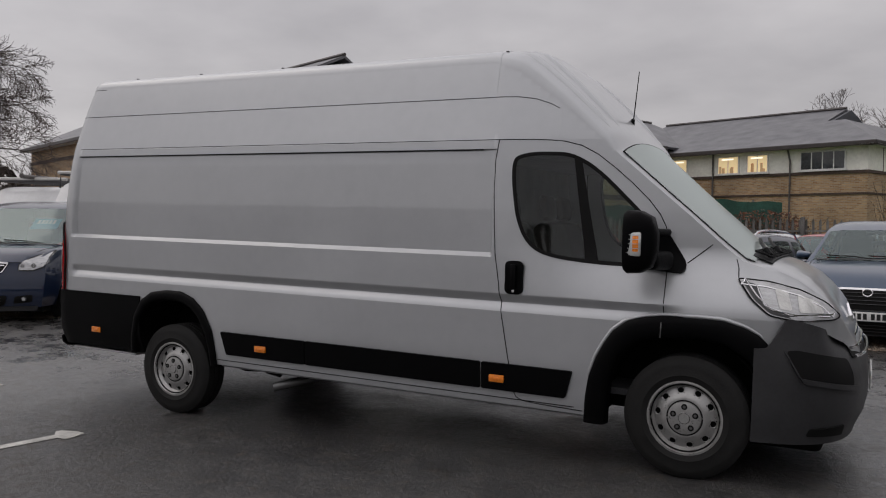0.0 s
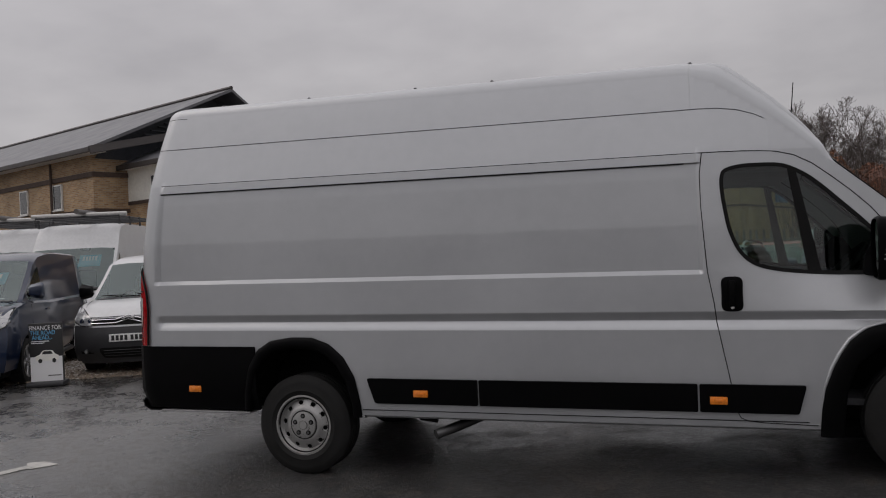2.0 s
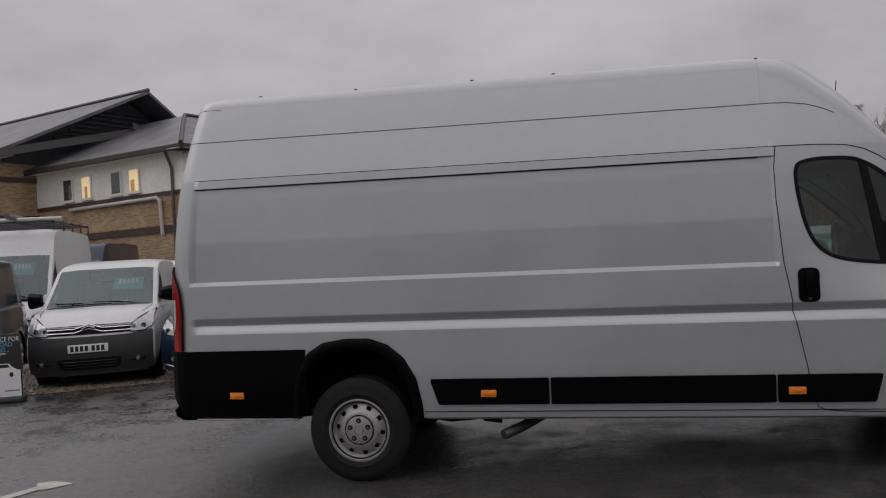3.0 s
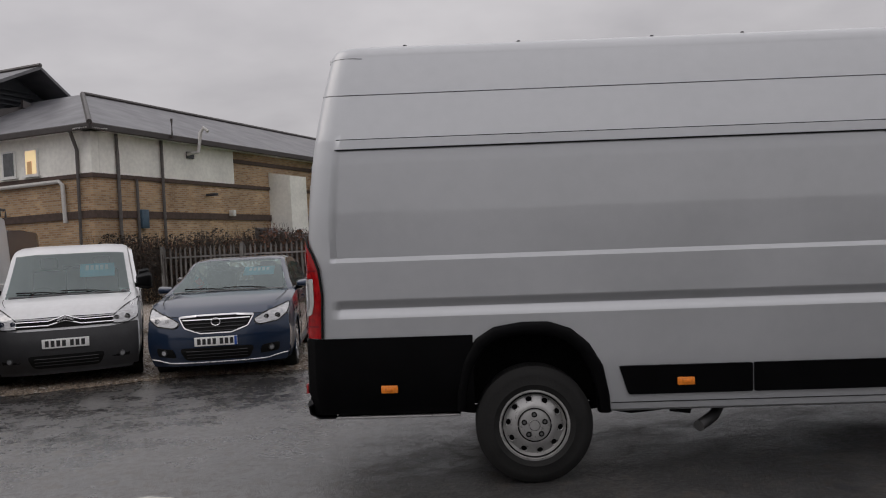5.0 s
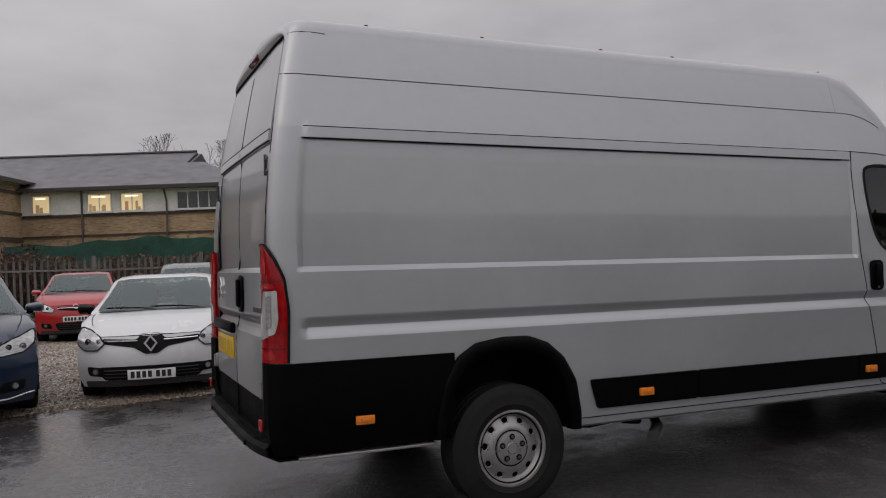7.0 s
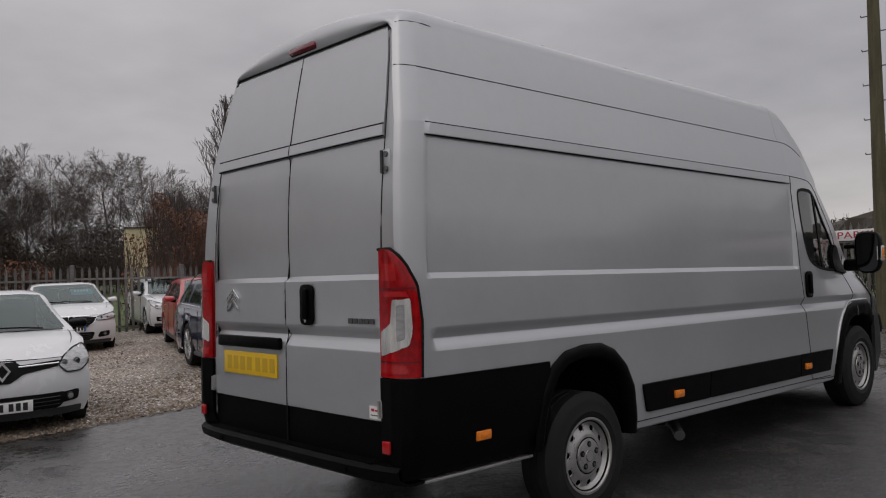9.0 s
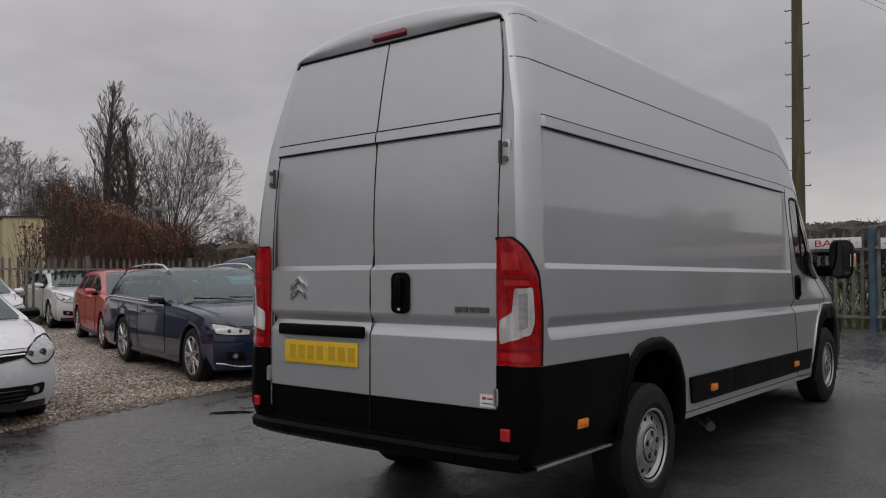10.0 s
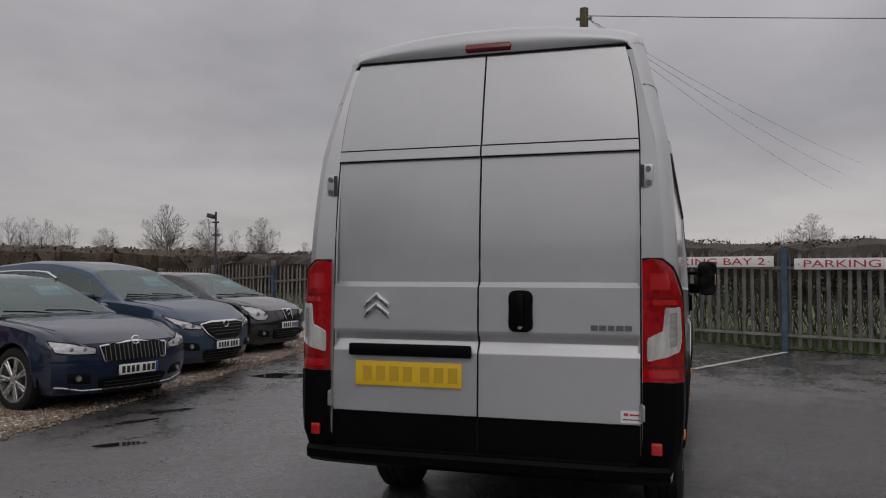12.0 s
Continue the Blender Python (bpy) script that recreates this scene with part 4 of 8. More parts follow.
    rear_m = lambda y, z, o=0.0: Matrix.Translation(rear(y, z, o)) @ Matrix.Rotation(radians(-90), 4, "Z") @ Matrix.Rotation(radians(90), 4, "X")
    handle("door_handle", None, side_m(2.955, 1.268, 0.004))
    handle("rear_door_handle", None, rear_m(-0.228, 1.27, 0.016))
    # rear badge, model badge, plate lamp bar, plate, sticker
    for dz in (0.0, -0.052):
        bm = prism([(-0.072, -0.045), (0, 0.012), (0.072, -0.045), (0.072, -0.012), (0, 0.045), (-0.072, -0.012)], 0, 0.012, "xy", bevel=0.003)
        part("badge", bm, CHROME, van, "chrome double-arrow badge", m=rear_m(0.568, 1.316 + dz, 0.014))
    for i, w in enumerate((0.034, 0.034, 0.03, 0.036, 0.034)):
        bm = prism([(-w / 2, -0.013), (w / 2, -0.013), (w / 2, 0.013), (-w / 2, 0.013)], 0, 0.004, "xy")
        part("badge_bar", bm, NUT, van, m=rear_m(-0.602 - i * 0.042, 1.192, 0.0165))
    bm = box(-0.345, 0.345, -0.03, 0.036, 0, 0.035, 0.012)
    part("plate_light_bar", bm, BLACK_TRIM, van, "black plate light bar", m=rear_m(0.376, 1.05, 0.012))
    pl = part("rear_plate", box(-0.30, 0.30, -0.066, 0.066, 0, 0.008, 0.003), YELLOW_PLATE, van, "yellow rear number plate", m=rear_m(0.385, 0.925, 0.014))
    for i in range(7):
        part("plate_bar", box(-0.23 + i * 0.077 - 0.026 + (0.02 if i > 3 else 0), -0.23 + i * 0.077 + 0.026 + (0.02 if i > 3 else 0), -0.04, 0.04, 0.008, 0.0095), material_plate_bar, pl)
    st = part("sticker", box(-0.06, 0.06, -0.03, 0.03, 0, 0.002), WHITE_PLATE, van, "white dealer sticker", m=rear_m(-0.79, 0.758, 0.0135))
    part("sticker_bar", box(-0.045, -0.022, 0.004, 0.018, 0.002, 0.003), RED_PRINT, st)
    part("sticker_bar", box(-0.016, 0.05, 0.006, 0.014, 0.002, 0.003), RED_PRINT, st)
    part("sticker_bar", box(-0.05, 0.05, -0.016, -0.011, 0.002, 0.003), INK, st)
    van_lamps(van, rear)
    van_cladding(van, rear)
    van_door_and_mirror(van)
    van_front(van)
    van_joints(van)
    van_cab(van)
    van_under(van)
    for x, z, y in ((0, 0.362, 0), (4.035, 0.508, 0)):
        for s in (-1, 1):
            van_wheel(van, x, s * 0.985, z, s)
    # roof fixing studs
    for x in (-0.75, 0.0, 0.85, 1.42, 2.75):
        p = van_top_point(x, 0.35, False)
        part("roof_stud", rod(p - Vector((0, 0, 0.01)), p + Vector((0, 0, 0.005)), 0.016, 0.011, 8), DARK_TRIM, van)
    p = Vector((3.42, 0.0, curve(ROOF, 3.42)))
    a = part("aerial_base", rod(p - Vector((0.02, 0, 0.02)), p + Vector((0, 0, 0.035)), 0.03, 0.012, 10), BLACK_TRIM, van)
    part("aerial", rod((3.42, 0, p[2] + 0.02), (3.45, 0.0, p[2] + 0.37), 0.0045, 0.003, 6), BLACK_TRIM, van, "thin black roof aerial")
    return van


MIRROR = material("tinted_mirror_glass", (0.06, 0.062, 0.065), 0.05, 1.0)
material_plate_bar = material("dark_plate_print", (0.52, 0.33, 0.025), 0.4)


def van_lamps(van, rear):
    for side in (-1, 1):
        left = side > 0

        def surf(u, z, o=0.0):
            """u: 0 at the door edge, 1 at the front end on the side; wraps the corner."""
            pts = [Vector((-1.363, side * 0.838, z)), Vector((-1.370, side * 0.922, z)), Vector((-1.350, side * 0.978, z)), van_side(-1.297, z, 0.014, left), van_side(-1.238, z, 0.008, left)]
            f = u * 4
            i = min(3, int(f))
            a, b = pts[i], pts[i + 1]
            p = a.lerp(b, f - i)
            n = Vector((-1, 0, 0)).lerp(Vector((0, side, 0)), u).normalized()
            return p + n * o
        def front(z): return curve([(0.93, 0.84), (1.2, 0.87), (1.36, 0.79), (1.46, 0.60), (1.50, 0.48), (1.535, 0.28)], z)
        zs = [0.935 + 0.02 * i for i in range(31)]
        bm = grid(lambda k, z: surf(k * front(z), z, 0.006 + 0.010 * math.sin(math.pi * k) ** 0.5), [i / 14 for i in range(15)], zs)
        t = part("tail_lamp", thicken(bm, 0.03), RED_LENS, van, "red and clear upright tail lamp", smooth=60)
        edge = [surf(front(z), z, 0.006) for z in zs] + [surf(front(zs[-1]) * k, zs[-1], 0.008) for k in (0.8, 0.6, 0.4, 0.2, 0)]
        part("lamp_seal", tube(edge, 0.008, 6), GAP, t, smooth=60)
        lens = rounded([(0.07, 1.035), (0.36, 1.06), (0.60, 1.085), (0.66, 1.15), (0.64, 1.30), (0.33, 1.295), (0.29, 1.185), (0.07, 1.145)], 0.022, 3)
        on = lambda k, z: surf(k, z, 0.008 + 0.0115 * math.sin(math.pi * min(1, k / front(z))) ** 0.5)
        part("reversing_lens", patch(lens, on, 14, 8), CLEAR_LENS, t, "clear reversing and indicator lens", smooth=60)
        part("lens_edge", tube([on(k, z) for k, z in lens], 0.0024, 5, closed=True), CLEAR_LENS, t)
        proud = lambda k, z: surf(k, z, 0.0095 + 0.0125 * math.sin(math.pi * min(1, k / front(z))) ** 0.5)
        part("bulb_bowl", patch(rounded([(0.40, 1.10), (0.55, 1.115), (0.55, 1.275), (0.40, 1.27)], 0.02, 3), proud, 6, 8), HEADLAMP, t, "silvered bowl behind the clear lens", smooth=60)
        for z0, z1 in ((1.345, 1.353), (1.004, 1.012)):
            f = 0.92 * front(z1)
            part("lens_band", patch([(0.03, z0), (f, z0), (f, z1), (0.03, z1)], on, 10, 3), DARK_RED, t, "dark red lens band", smooth=60)
        # inner glow of the lens painted as brighter red patches
        for z0, z1, u0, u1 in ((1.385, 1.465, 0.10, 0.42), (1.31, 1.335, 0.14, 0.62), (0.955, 0.995, 0.08, 0.60)):
            part("reflector_window", patch(rounded([(u0, z0), (u1, z0), (u1 * 0.92, z1), (u0, z1)], 0.014, 3), on, 10, 4), REFLEX, t, "brighter red patch, painted inner glow of the lens", smooth=60)


# arch trims, from the sill over the wheel to the bumper: outer and inner outline
FRONT_ARCH = [(3.430, 0.405), (3.440, 0.570), (3.458, 0.695), (3.498, 0.815), (3.545, 0.905), (3.60, 0.988), (3.680, 1.052), (3.782, 1.082), (3.895, 1.098), (4.09, 1.101), (4.230, 1.096), (4.350, 1.061), (4.425, 1.018), (4.490, 0.950), (4.54, 0.82), (4.56, 0.60)]
FRONT_ARCH_IN = [(3.570, 0.405), (3.578, 0.536), (3.597, 0.694), (3.645, 0.830), (3.76, 0.925), (3.895, 0.958), (4.08, 0.972), (4.24, 0.945), (4.37, 0.860), (4.45, 0.72), (4.49, 0.52)]
REAR_ARCH = [(-0.470, 0.462), (-0.462, 0.60), (-0.420, 0.775), (-0.345, 0.905), (-0.232, 0.974), (-0.063, 1.000), (0.105, 0.998), (0.235, 0.952), (0.342, 0.862), (0.425, 0.718), (0.460, 0.535), (0.466, 0.43)]
REAR_ARCH_IN = [(-0.410, 0.462), (-0.395, 0.60), (-0.355, 0.735), (-0.285, 0.835), (-0.190, 0.893), (-0.05, 0.915), (0.095, 0.905), (0.20, 0.865), (0.285, 0.79), (0.350, 0.67), (0.385, 0.53), (0.392, 0.43)]


def along(pts, n):
    """n + 1 points at even steps along a line."""
    ds = [0.0]
    for a, b in zip(pts, pts[1:]): ds.append(ds[-1] + math.dist(a, b))
    return [tuple(curve([(d, p[c]) for d, p in zip(ds, pts)], ds[-1] * i / n) for c in (0, 1)) for i in range(n + 1)]


def van_cladding(van, rear):
    # black rear corner bumpers, rear bumper with step, arches, sill strips
    for side in (-1, 1):
        left = side > 0

        def surf(u, z):
            pts = [Vector((-1.372, side * 0.836, z)), Vector((-1.388, side * 0.94, z)), Vector((-1.375, side * 0.985, z)), van_side(-1.32, z, 0.03, left), van_side(-0.9, z, 0.016, left), van_side(-0.36, z, 0.012, left)]
            f = min(4.999, u * 5)
            i = int(f)
            p = pts[i].lerp(pts[i + 1], f - i)
            tuck = 0.05 * (1 - step(0.44, 0.62, z))
            return p + Vector((tuck * (1 - u), -side * tuck * 0.8, 0))

        def ztop(u): return 0.925
        bm = grid(lambda u, k: surf(u, 0.455 + k * (0.475)), [i / 30 for i in range(31)], [0, 0.03, 0.1, 0.3, 0.5, 0.7, 0.9, 0.97, 1])
        c = part("rear_corner_bumper", thicken(bm, 0.02), BLACK_TRIM, van, "black plastic rear corner bumper", smooth=40)
        m = Matrix.Translation(van_side(-0.877, 0.612, 0.012, left))
        mk = part("side_marker", box(-0.052, 0.052, -0.010, 0.010, -0.024, 0.024, 0.006), AMBER, c, "amber side marker", m=m)
        part("marker_lens", box(-0.026, 0.02, -0.013, 0.013, -0.012, 0.012, 0.004), AMBER, mk)
        part("reflector", box(-0.008, 0.008, -0.026, 0.026, -0.03, 0.03, 0.005), REFLEX, c, "red reflector", m=Matrix.Translation((-1.398, side * 0.905, 0.615)))
        # wheel arch lips
        for cx, rx, rz, cz, outer, inner, name in ((0.0, 0.495, 0.56, 0.44, REAR_ARCH, REAR_ARCH_IN, "rear_arch"), (4.0, 0.53, 0.60, 0.455, FRONT_ARCH, FRONT_ARCH_IN, "front_arch")):
            oo, ii = along(outer, 56), along(inner, 56)

            def lipf(u, k):
                (xa, za), (xb, zb) = oo[u], ii[u]
                x, z = xa + (xb - xa) * k, za + (zb - za) * k
                out = curve([(0, 0.004), (0.12, 0.020), (0.5, 0.028), (0.8, 0.022), (0.93, 0.004), (1, -0.05)], k)
                return Vector((x, side * (van_half(min(x, 4.45), max(z, 0.45)) + out), z))
            bm = grid(lipf, list(range(57)), [0, 0.06, 0.12, 0.3, 0.5, 0.7, 0.82, 0.93, 1.0])
            ar = part(name, thicken(bm, 0.012), BLACK_TRIM, van, "black plastic wheel arch trim", smooth=50)
            if name == "front_arch":
                part("arch_lip", tube([van_side(x, z + 0.004, 0.002, left) for x, z in along(outer[1:14], 44)], 0.012, 8, radii=[0.012 * min(1, 0.25 + k / 9, 0.25 + (44 - k) / 9) for k in range(45)]), SILVER, van, smooth=60)
                part("trim_joint", tube([van_side(x, z, 0.030, left) for x, z in ((3.893, 1.08), (3.893, 1.03), (3.890, 0.97))], 0.004, 6), NUT, ar)
            # wheel well
            bm = grid(lambda a, y: (cx + (rx - 0.02) * math.cos(radians(a)), side * y, cz - 0.02 + (rz - 0.02) * math.sin(radians(a))), [9 * i for i in range(21)], [0.55, 0.75, 0.965])
            bm.faces.new([bm.verts.new((cx + (rx - 0.02) * math.cos(radians(9 * i)), side * 0.55, cz - 0.02 + (rz - 0.02) * math.sin(radians(9 * i)))) for i in range(21)])
            part("wheel_well", bm, UNDERSIDE, van, smooth=60)
        # sill strips
        for x0, x1, mk in ((0.518, 1.320, 0.917), (1.327, 2.737, None), (2.744, 3.360, 2.857)):
            a = 0.055 if x0 < 1 else 0.0
            b = -0.045 if x1 > 3 else 0.0
            poly = [(x0, 0.712), (x1, 0.712), (x1 + b, 0.537), (x0 + a, 0.537)]
            bm = patch(rounded(poly, 0.015, 3), lambda x, z: van_side(x, z, 0.016, left), 10, 4)
            s = part("sill_strip", thicken(bm, 0.016), BLACK_TRIM, van, "black side rubbing strip", smooth=40)
            if mk:
                q = part("side_marker", box(-0.052, 0.052, -0.010, 0.010, -0.024, 0.024, 0.006), AMBER, s, "amber side marker", m=Matrix.Translation(van_side(mk, 0.613, 0.022, left)))
                part("marker_lens", box(-0.026, 0.02, -0.013, 0.013, -0.012, 0.012, 0.004), AMBER, q)
        bm = grid(lambda x, k: van_side(x, 0.447, 0.006 - 0.05 * k, left) + Vector((0, 0, -0.02 * k + 0.03 * (1 - k))), [0.47 + 0.1 * i for i in range(31)], [0, 0.3, 1])
        part("sill_panel", thicken(bm, 0.006), SILVER, van, smooth=60)
        part("sill_joint", tube([van_side(0.47 + 0.1 * i, 0.488, 0.001, left) for i in range(30)], 0.003, 6), GAP, van)
    # rear bumper with tread step
    bm = bmesh.new()
    prof = [(-1.32, 0.53), (-1.418, 0.525), (-1.438, 0.505), (-1.428, 0.46), (-1.37, 0.43), (-1.26, 0.43)]
    def bump(k, j):
        y = -0.965 + 1.93 * k
        x, z = prof[j]
        return Vector((x + 0.05 * abs(2 * k - 1) ** 6, y, z))
    grid(bump, [i / 24 for i in range(25)], list(range(6)), bm)
    b = part("rear_bumper", thicken(bm, 0.01), BLACK_TRIM, van, "black rear bumper with a tread step", smooth=40)
    for i in range(5):
        part("tread_rib", box(-1.408 + i * 0.018, -1.400 + i * 0.018, -0.80, 0.80, 0.526, 0.533, 0.002), BLACK_TRIM, b)
    for s in (-0.62, 0.62):
        part("sensor_cap", rod((-1.437, s, 0.48), (-1.42, s, 0.48), 0.014), BLACK_TRIM, b)


def van_door_and_mirror(van):
    for left in (False, True):
        sg = 1 if left else -1
        sf = lambda x, z: van_side(x, z, 0.004, left)
        out = rounded(WINDOW, 0.06, 3)
        door = part("door_window_seal", thicken(ring_patch(out, shrink(out, 0.023), lambda x, z: van_side(x, z, 0.003, left)), 0.008), GAP, van, "black window surround", smooth=0)
        gl = shrink(out, 0.016)
        part("door_glass", patch(gl, lambda x, z: van_side(x, z, -0.004, left), 20, 6), GLASS_VAN, van, "tinted cab door glass", smooth=180)
        bm = patch([(3.295, 2.055), (3.345, 2.03), (3.475, 1.385), (3.40, 1.385)], lambda x, z: van_side(x, z, 0.002, left), 8, 6)
        part("window_divider", thicken(bm, 0.008), GAP, van)
        # mirror: arm, shell, indicator, glass
        base = Vector((3.97, sg * van_half(3.97, 1.45), 1.44))
        bm = patch(rounded([(3.70, 1.372), (3.985, 1.348), (4.005, 1.40), (3.875, 1.60), (3.80, 1.61), (3.72, 1.50)], 0.03), lambda x, z: van_side(x, z, 0.022, left), 12, 5)
        mb = part("mirror_mount", thicken(bm, 0.03), BLACK_TRIM, van, "black mirror mount", smooth=50)
        for x0, x1, y0, z0, z1, bv in ((3.76, 3.89, 1.17, 1.365, 1.475, 0.035), (3.80, 3.87, 1.17, 1.565, 1.605, 0.016)):
            arm = box(x0, x1, min(sg * 0.955, sg * y0), max(sg * 0.955, sg * y0), z0, z1, bv, 3)
            for v in arm.verts:
                if abs(v.co.y) < 1.05: v.co.x += 0.05
            part("mirror_arm", arm, BLACK_TRIM, mb, smooth=50)
        bm = bmesh.new()
        def shell(a, k):
            ca, sa = math.cos(a), math.sin(a)
            e = 0.55
            w = 0.098 * abs(ca) ** e * (1 if ca > 0 else -1)
            h = 0.182 * abs(sa) ** e * (1 if sa > 0 else -1)
            r = [0.92, 1.0, 0.97, 0.80, 0.35][k]
            return Vector((3.715 + [0, 0.02, 0.09, 0.15, 0.18][k], sg * (1.20 + w * r * (1.05 + 0.1 * sa)), 1.526 + h * r))
        n = 28
        us = [2 * math.pi * i / n for i in range(n)]
        vv = [[bm.verts.new(shell(u, k)) for k in range(5)] for u in us]
        for i in range(n):
            for k in range(4): bm.faces.new((vv[i][k], vv[(i + 1) % n][k], vv[(i + 1) % n][k + 1], vv[i][k + 1]))
        bm.faces.new([v[4] for v in vv])
        ms = part("mirror_shell", bm, BLACK_TRIM, mb, "large black door mirror", smooth=60)
        bm = bmesh.new()
        bm.faces.new([bm.verts.new(shell(u, 0) + Vector((0.012, 0, 0))) for u in us])
        part("mirror_glass", bm, MIRROR, mb, smooth=0)
        q = part("indicator", box(-0.05, 0.05, -0.012, 0.012, -0.068, 0.068, 0.012), CLEAR_LENS, mb, "clear and amber indicator lens",
                 m=Matrix.Translation((3.775, sg * 1.292, 1.515)) @ Matrix.Rotation(sg * radians(12), 4, "Z"))
        part("indicator_bulb", box(0.0, 0.042, -0.014, 0.014, -0.045, 0.05, 0.008), AMBER, q)
        for i in range(5): part("lens_rib", box(-0.046, 0.046, -0.0145, 0.0145, -0.05 + i * 0.025, -0.047 + i * 0.025), CLEAR_LENS, q)


def van_front(van):
    # black bumper round the nose
    def nose(t, z, o=0.0):
        """t: -1 right side to 1 left side round the front."""
        a = t * math.pi / 2
        y = 0.985 * (abs(math.sin(a)) ** 0.62) * (1 if t > 0 else -1)
        x = 4.40 + 0.565 * (abs(math.cos(a)) ** 0.80)
        tuck = 0.07 * step(0.62, 0.40, z) + (0.16 - 0.10 * step(0.42, 0.68, abs(t))) * step(0.80, 1.12, z)
        d = Vector((math.cos(a), math.sin(a), 0))
        p = Vector((x, y, z)) + d * (o - tuck * abs(math.cos(a)) ** 0.5)
        return p
    ts = [-1 + i / 48 for i in range(97)]
    def ztop(t): return curve([(0, 0.93), (0.3, 0.95), (0.4, 1.0), (0.5, 1.05), (0.7, 1.095), (0.84, 1.125), (0.87, 1.11), (0.93, 1.0), (0.96, 0.955), (1, 0.95)], abs(t))
    bm = grid(lambda t, k: nose(t, 0.425 + k * (ztop(t) - 0.425), 0.012), ts, [0, 0.04, 0.1, 0.25, 0.4, 0.55, 0.7, 0.85, 1])
    fb = part("front_bumper", thicken(bm, 0.03), NOSE_PLASTIC, van, "plastic front bumper, greyed for sky light", smooth=45)
    for s in (-1, 1):
        bm = patch(rounded([(0.36, 0.75), (0.78, 0.80), (0.86, 0.95), (0.80, 0.955), (0.40, 0.90)], 0.02), lambda t, z: nose(s * t, z, 0.016), 10, 3)
        part("bumper_recess", thicken(bm, 0.01), GAP, fb, "dark bumper recess", smooth=60)
        bm = patch(rounded([(0.33, 0.715), (0.76, 0.775), (0.855, 0.93), (0.87, 0.95), (0.79, 0.805), (0.33, 0.745)], 0.01), lambda t, z: nose(s * t, z, 0.030), 14, 2)
        part("bumper_blade", thicken(bm, 0.022), DARK_TRIM, fb, smooth=50)
        bm = patch(rounded([(0.40, 0.465), (0.72, 0.475), (0.70, 0.515), (0.42, 0.53)], 0.01), lambda t, z: nose(s * t, z, 0.02), 8, 2)
        part("fog_recess", thicken(bm, 0.01), GAP, fb, smooth=60)
        left = s > 0
        hl = rounded([(4.285, 1.335), (4.45, 1.322), (4.62, 1.28), (4.75, 1.215), (4.825, 1.14), (4.79, 1.118), (4.60, 1.11), (4.47, 1.135), (4.37, 1.22)], 0.025)
        bm = patch(hl, lambda x, z: van_side(x, z, 0.012, left), 18, 5)
        h = part("headlamp", thicken(bm, 0.02), HEADLAMP, van, "clear swept-back headlamp", smooth=60)
        part("headlamp_rim", tube([van_side(x, z, 0.012, left) for x, z in hl], 0.0045, 6, closed=True), GAP, h, smooth=60)
        inner = shrink(hl, 0.032)
        part("reflector_frame", tube([van_side(x, z, 0.0135, left) for x, z in inner], 0.005, 5, closed=True), CHROME, h, smooth=60)
        over = lambda x, z: van_side(x, z, 0.0155, left)
        bz = rounded([(4.315, 1.318), (4.385, 1.305), (4.435, 1.185), (4.56, 1.137), (4.585, 1.122), (4.475, 1.146), (4.38, 1.226)], 0.012)
        part("lamp_bezel", patch(bz, over, 10, 5), DARK_TRIM, h, "dark lamp bezel", smooth=60)
        part("bezel_edge", tube([over(x, z) for x, z in ((4.39, 1.30), (4.44, 1.19), (4.57, 1.14), (4.77, 1.135))], 0.006, 6), CHROME, h, smooth=60)
        for q in ([(4.485, 1.285), (4.55, 1.275), (4.585, 1.165), (4.52, 1.175)], [(4.60, 1.262), (4.71, 1.215), (4.745, 1.155), (4.62, 1.158)]):
            part("reflector_bowl", patch(rounded(q, 0.016), over, 6, 4), CLEAR_LENS, h, "bright lamp reflector", smooth=60)
    bm = grid(lambda t, z: nose(t, z, 0.02), [-0.33 + 0.66 * i / 16 for i in range(17)], [0.90, 0.93, 0.97, 1.0])
    gr = part("grille", thicken(bm, 0.01), GAP, van, "dark front grille")
    for z in (0.91, 0.955, 1.0):
        part("grille_bar", tube([nose(-0.33 + 0.66 * i / 12, z, 0.04) for i in range(13)], 0.010, 6), CHROME, gr)
    for dz in (0, -0.055):
        part("badge", prism([(-0.10, -0.05), (0, 0.02), (0.10, -0.05), (0.10, -0.012), (0, 0.06), (-0.10, -0.012)], 0, 0.014, "yz"), CHROME, van,
             "chrome front badge", m=Matrix.Translation((4.855, 0, 1.10 + dz)) @ Matrix.Rotation(radians(-20), 4, "Y"))
    p = part("front_plate", box(0, 0.01, -0.26, 0.26, -0.055, 0.055, 0.003), WHITE_PLATE, van, "white front number plate", m=Matrix.Translation((4.985, 0, 0.72)))
    for i in range(7): part("plate_bar", box(0.01, 0.0115, -0.215 + i * 0.062, -0.175 + i * 0.062, -0.035, 0.035), INK, p)


